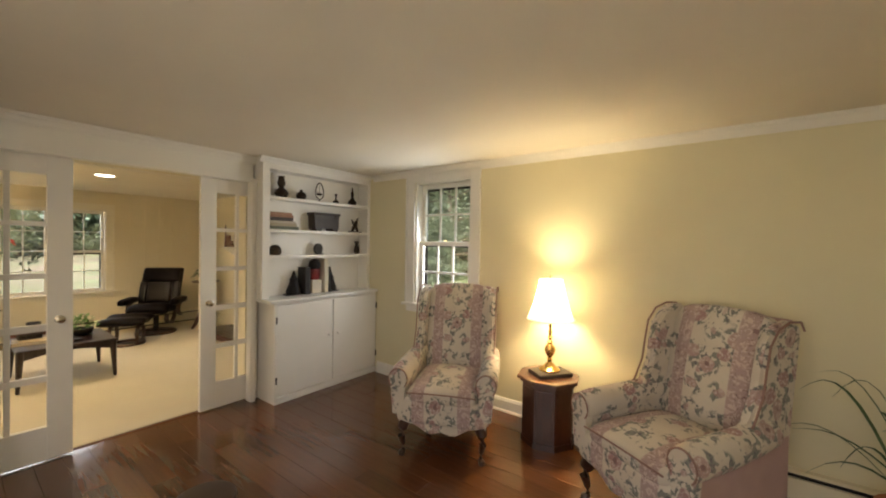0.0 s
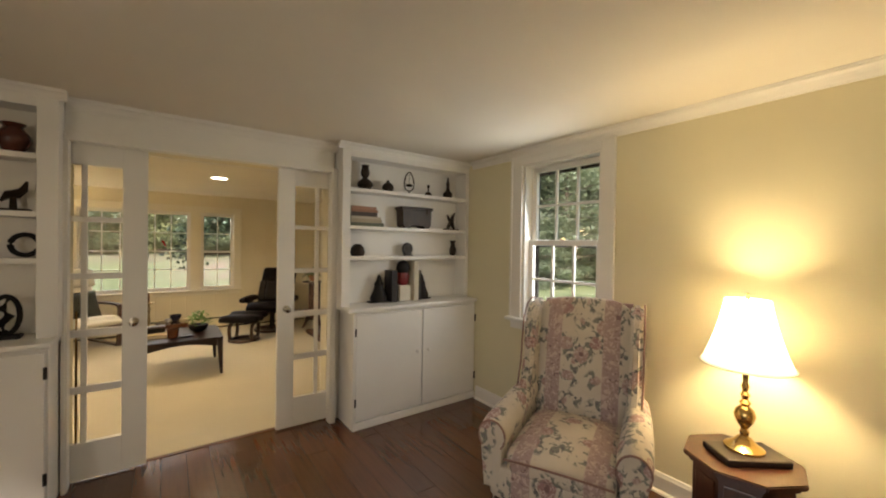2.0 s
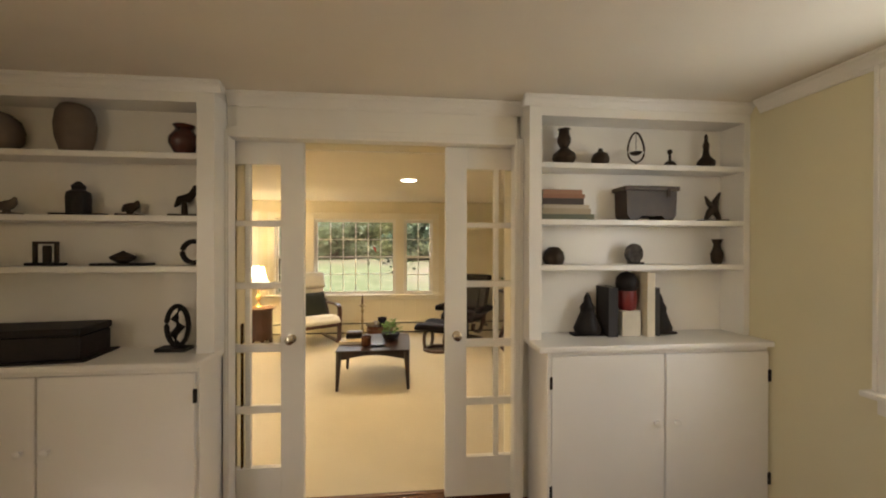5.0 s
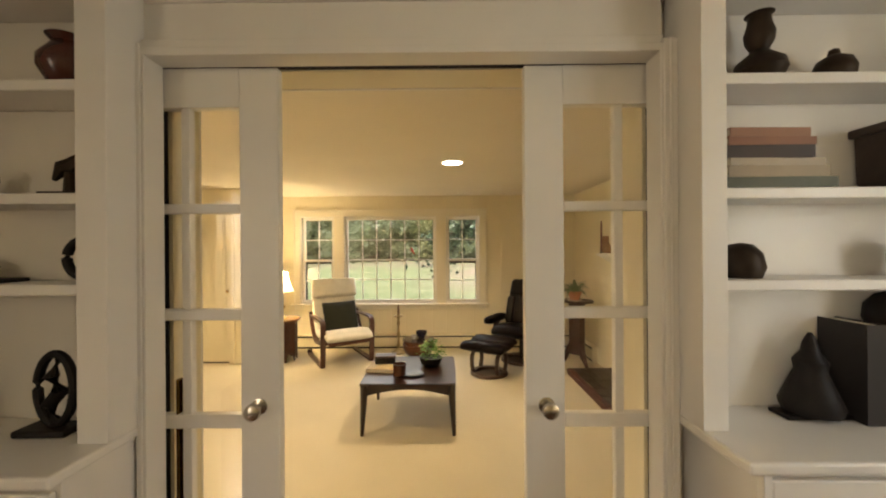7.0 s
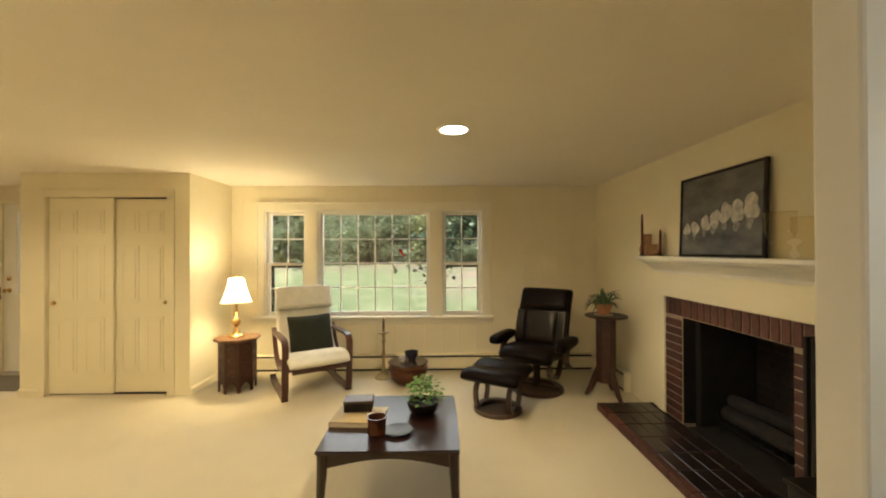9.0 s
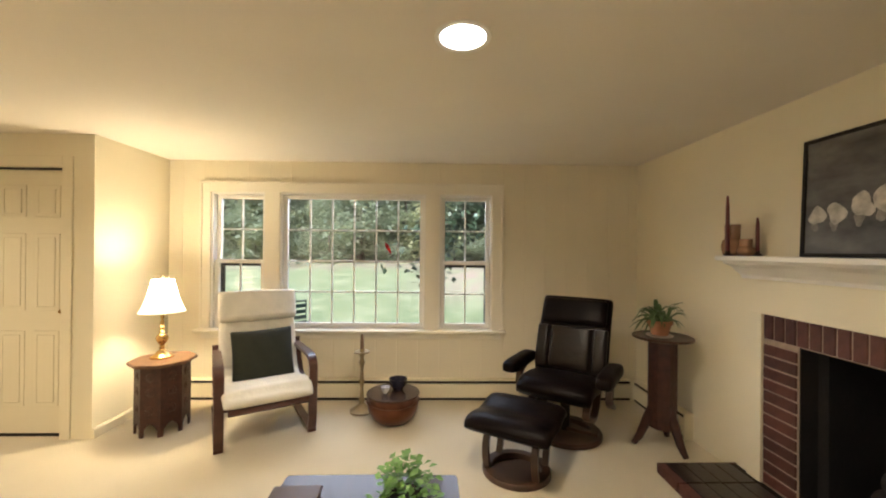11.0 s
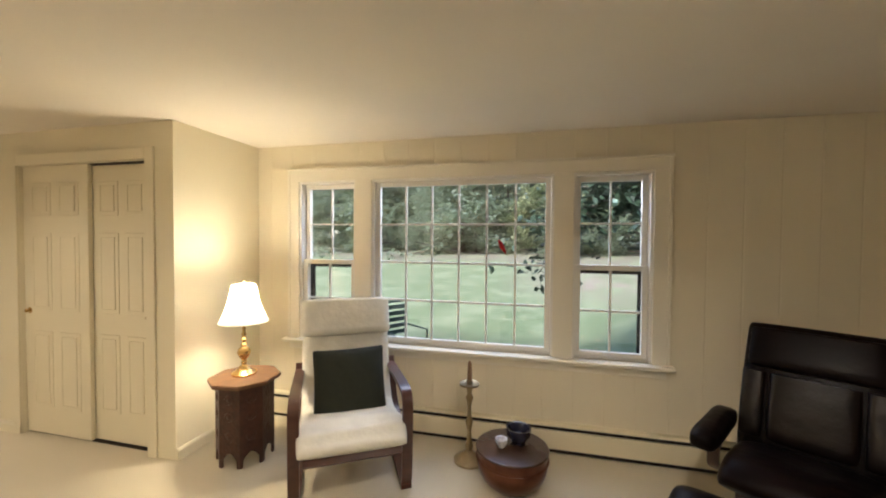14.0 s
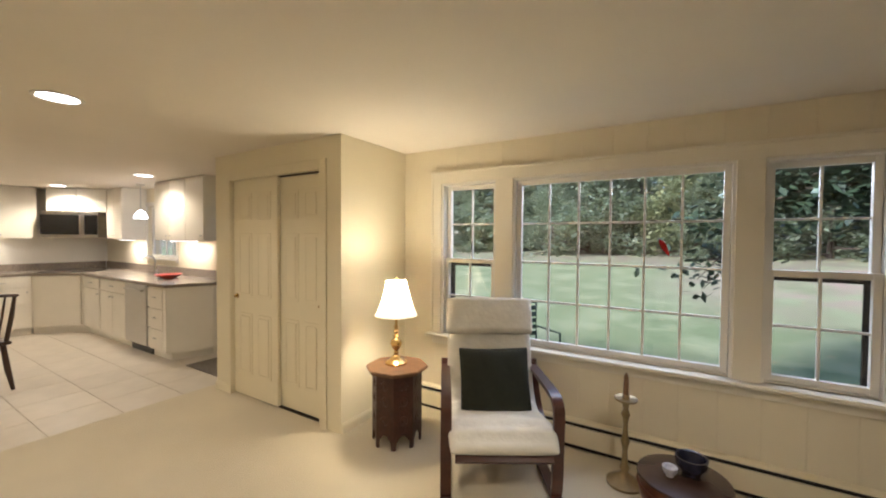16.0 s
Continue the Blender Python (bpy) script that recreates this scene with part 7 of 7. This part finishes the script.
used = set()
for x, y, k, sc in [(x, y, k, rg.uniform(0.9, 1.15)) for x, y, k in spots] + low + high:
    m = pose(x, y, garden_height(x, y) - 0.05, 0, 0, rg.uniform(0, 360)) @ Matrix.Diagonal((sc, sc, sc, 1))
    if k in used:
        copy_thing(proto[k], m)
    else:
        used.add(k)
        proto[k].matrix_world = m
# the near tree whose branches hang before the window
near = thing("tree", "near tree with dark leafy branches before the window", "tree", pose(3.5, 6.4, garden_height(3.5, 6.4) - 0.1))
rg = random.Random(31)
limbs = [[(0, 0, 0), (0.05, 0.0, 1.2), (-0.05, 0.05, 2.6), (0.0, 0.0, 4.2)]]
ends = [(-1.2, -0.7, 2.2), (-1.6, -0.4, 2.35), (-2.3, -0.55, 2.55), (-2.95, -0.75, 2.2), (-2.2, 0.3, 2.9), (-1.0, -1.0, 2.6), (-2.75, -0.3, 2.75), (-1.5, 0.8, 2.5), (0.9, 0.3, 2.8), (-0.4, -0.8, 3.2), (-1.9, -0.9, 2.25), (-2.94, -0.4, 1.69), (-2.3, -0.45, 2.35), (-1.7, -0.5, 2.25), (-1.35, -0.45, 2.35)]
for ex, ey, ez in ends:
    limbs.append([(0, 0, 1.5 + 0.25 * ez), (ex * 0.35, ey * 0.35, 1.3 + 0.55 * ez), (ex * 0.75, ey * 0.75, ez + (0.15 if ez > 1.7 else 0.8)), (ex, ey, ez - 0.15)])
bm = sweep(limbs[0], [0.13, 0.10, 0.07, 0.02], 9)
for lm in limbs[1:]:
    sweep(lm, [0.035, 0.024, 0.014, 0.004], 6, bm)
part("trunk", bm, BARK2, near, "", True)
verts, faces = [], []
for lm in limbs[1:]:
    a, b, c, d = (Vector(p) for p in lm)
    for k in range(720):
        q = rg.uniform(0.0, 1.0)
        p = (b.lerp(c, q) if rg.random() < 0.4 else c.lerp(d, q)) + Vector((rg.gauss(0, 0.16), rg.gauss(0, 0.16), rg.gauss(0.0, 0.09)))
        e = Vector((rg.uniform(-1, 1), rg.uniform(-1, 1), rg.uniform(-0.7, 0.2))).normalized()
        f = e.cross(Vector((rg.uniform(-0.5, 0.5), rg.uniform(-0.5, 0.5), 1))).normalized()
        L, w_ = rg.uniform(0.07, 0.13), rg.uniform(0.022, 0.04)
        n0 = len(verts)
        verts += [p, p + e * L * 0.5 + f * w_, p + e * L, p + e * L * 0.5 - f * w_]
        faces.append((n0, n0 + 1, n0 + 2, n0 + 3))
me = bpy.data.meshes.new("crown")
me.from_pydata(verts, [], faces)
me.materials.append(mat("dark_maple_leaf", (0.035, 0.060, 0.032), 0.5, vary=0.5, scale=7))
cr = new("crown", me)
cr.parent = near

GREENMETAL = mat("dark_green_metal", (0.02, 0.045, 0.035), 0.45, vary=0.2, scale=12)
gz = garden_height(-1.15, 6.25)
gc = thing("garden_chair", "dark green slatted metal garden chair on the lawn", "chair", pose(-1.15, 6.25, gz, 0, 0, 55))
part("seat", boxes([(-0.24, 0.24, -0.22 + 0.075 * i, -0.16 + 0.075 * i, 0.42, 0.44) for i in range(6)]), GREENMETAL, gc)
part("backrest", boxes([(-0.24, 0.24, 0.235, 0.255, 0.52 + 0.085 * i, 0.575 + 0.085 * i) for i in range(5)]), GREENMETAL, gc)
for sx in (-1, 1):
    part("frame", sweep([(sx * 0.25, -0.24, 0.0), (sx * 0.25, -0.22, 0.64), (sx * 0.25, 0.22, 0.64)], 0.014, 8), GREENMETAL, gc)
    part("frame", sweep([(sx * 0.25, 0.30, 0.0), (sx * 0.25, 0.245, 0.45), (sx * 0.25, 0.26, 0.96)], 0.014, 8), GREENMETAL, gc)
part("cross_bar", sweep([(-0.25, 0.26, 0.96), (0.25, 0.26, 0.96)], 0.014, 8), GREENMETAL, gc)
# neighbour's white house beyond the side window
hs = thing("house", "white clapboard neighbouring house behind trees", "house", pose(25, 6.6, garden_height(25, 6.6) - 0.6))
part("wall", boxes([(0, 7, -5, 5, 0, 4.6)]), mat("white_clapboard", (0.7, 0.7, 0.68), 0.6, vary=0.08, scale=2), hs)
part("roof", prism([(-5.4, 4.55), (0, 7.2), (5.4, 4.55), (5.4, 4.45), (-5.4, 4.45)], -0.4, 7.4, "x"), mat("grey_shingles", (0.12, 0.11, 0.11), 0.8, vary=0.3), hs)
for yy in (-3.2, 0, 3.2):
    wnd = part("window", boxes([(-0.04, -0.001, yy - 0.5, yy + 0.5, 1.1, 2.6)]), BLACKGL, hs)
    part("frame", boxes([(-0.07, -0.0405, yy - 0.56, yy - 0.5, 1.05, 2.65), (-0.07, -0.0405, yy + 0.5, yy + 0.56, 1.05, 2.65), (-0.07, -0.0405, yy - 0.5, yy + 0.5, 1.83, 1.89)]), WHITE, wnd)

# ---- pieces of floors, hearth and chimney breast ----
def piece_mesh(name, bm, material):
    me = bpy.data.meshes.new(name)
    bm.to_mesh(me)
    bm.free()
    me.materials.append(material)
    return me


def place(name, me, parent, m):
    ob = new(name, me)
    ob.parent = parent
    ob.matrix_local = m
    return ob


# boards run along the room, towards the doors
PW = 0.135
meshes = {}
rg = random.Random(5)
nrow = int((XR - XL) / PW) + 1
for i in range(nrow):
    x = XL + (i + 0.5) * PW
    y = YB
    first = rg.uniform(0.6, 2.4)
    while y < 0.03:
        L = first if y == YB else rg.choice((1.6, 2.0, 2.4))
        first = L
        L = min(L, 0.034 - y)
        if 0.034 - (y + L) < 0.4:
            L = 0.034 - y
        key = round(L, 2)
        if key not in meshes:
            meshes[key] = piece_mesh("plank", box(-PW / 2 + 0.0008, PW / 2 - 0.0008, 0.0008, L - 0.0008, -0.003, 0.0, 0.0009, 1), PLANK)
        place("plank", meshes[key], floor_living, pose(x, y, 0.0))
        y += L
tile = piece_mesh("tile", box(-0.223, 0.223, -0.223, 0.223, -0.003, 0.002, 0.003, 1), TILE)
x = -3.504 - 0.225
while x > XK:
    y = 0.17 + 0.22
    while y < YW:
        place("tile", tile, floor_kitchen, pose(x, y, 0.0))
        y += 0.45
    x -= 0.45
brick = piece_mesh("brick", box(-0.008, 0.03, -0.101, 0.101, -0.0285, 0.0285, 0.003, 1), BRICK)
half = piece_mesh("brick", box(-0.008, 0.03, -0.061, 0.061, -0.0285, 0.0285, 0.003, 1), BRICK)
soldier = piece_mesh("brick", box(-0.008, 0.03, -0.0285, 0.0285, -0.067, 0.067, 0.003, 1), BRICK)
for i in range(12):
    z = 0.105 + 0.0675 * i
    place("brick", brick, fire, pose(XR2 - 0.002, 2.823 + rg.uniform(-0.002, 0.002), z, 0, 0, rg.uniform(-0.5, 0.5)))
    place("brick", half, fire, pose(XR2 - 0.002, 1.706, z))
for i in range(19):
    place("brick", soldier, fire, pose(XR2 - 0.002, 1.678 + 0.0675 * i, 0.978))
inner = piece_mesh("firebrick", box(-0.1, 0.1, -0.006, 0.008, -0.03, 0.03, 0.003, 1), mat("sooty_red_firebrick", (0.012, 0.007, 0.006), 0.8, vary=0.4, scale=10, rand=0.4))
for j in range(13):
    for i in range(4):
        place("firebrick", inner, fire, pose(XR2 + 0.548, FB0 + 0.16 + 0.212 * i + (0.05 if j % 2 else 0), 0.10 + 0.068 * j, 0, 0, 90))
paver = piece_mesh("brick", box(-0.049, 0.049, -0.101, 0.101, -0.006, 0.008, 0.003, 1), HEARTH)
edge = piece_mesh("brick", box(-0.006, 0.05, -0.101, 0.101, -0.026, 0.031, 0.003, 1), BRICK)
for i in range(8):
    yy = 1.545 + 0.211 * i
    place("brick", edge, fire, pose(2.172, yy, 0.038))
    for j in range(4):
        place("brick", paver, fire, pose(2.272 + 0.103 * j, yy + (0.0 if j % 2 else 0.0), 0.064))
sidee = piece_mesh("brick", box(-0.049, 0.049, -0.006, 0.004, -0.026, 0.031, 0.003, 1), BRICK)
for j in range(5):
    place("brick", sidee, fire, pose(2.22 + 0.103 * j, 3.130, 0.038))
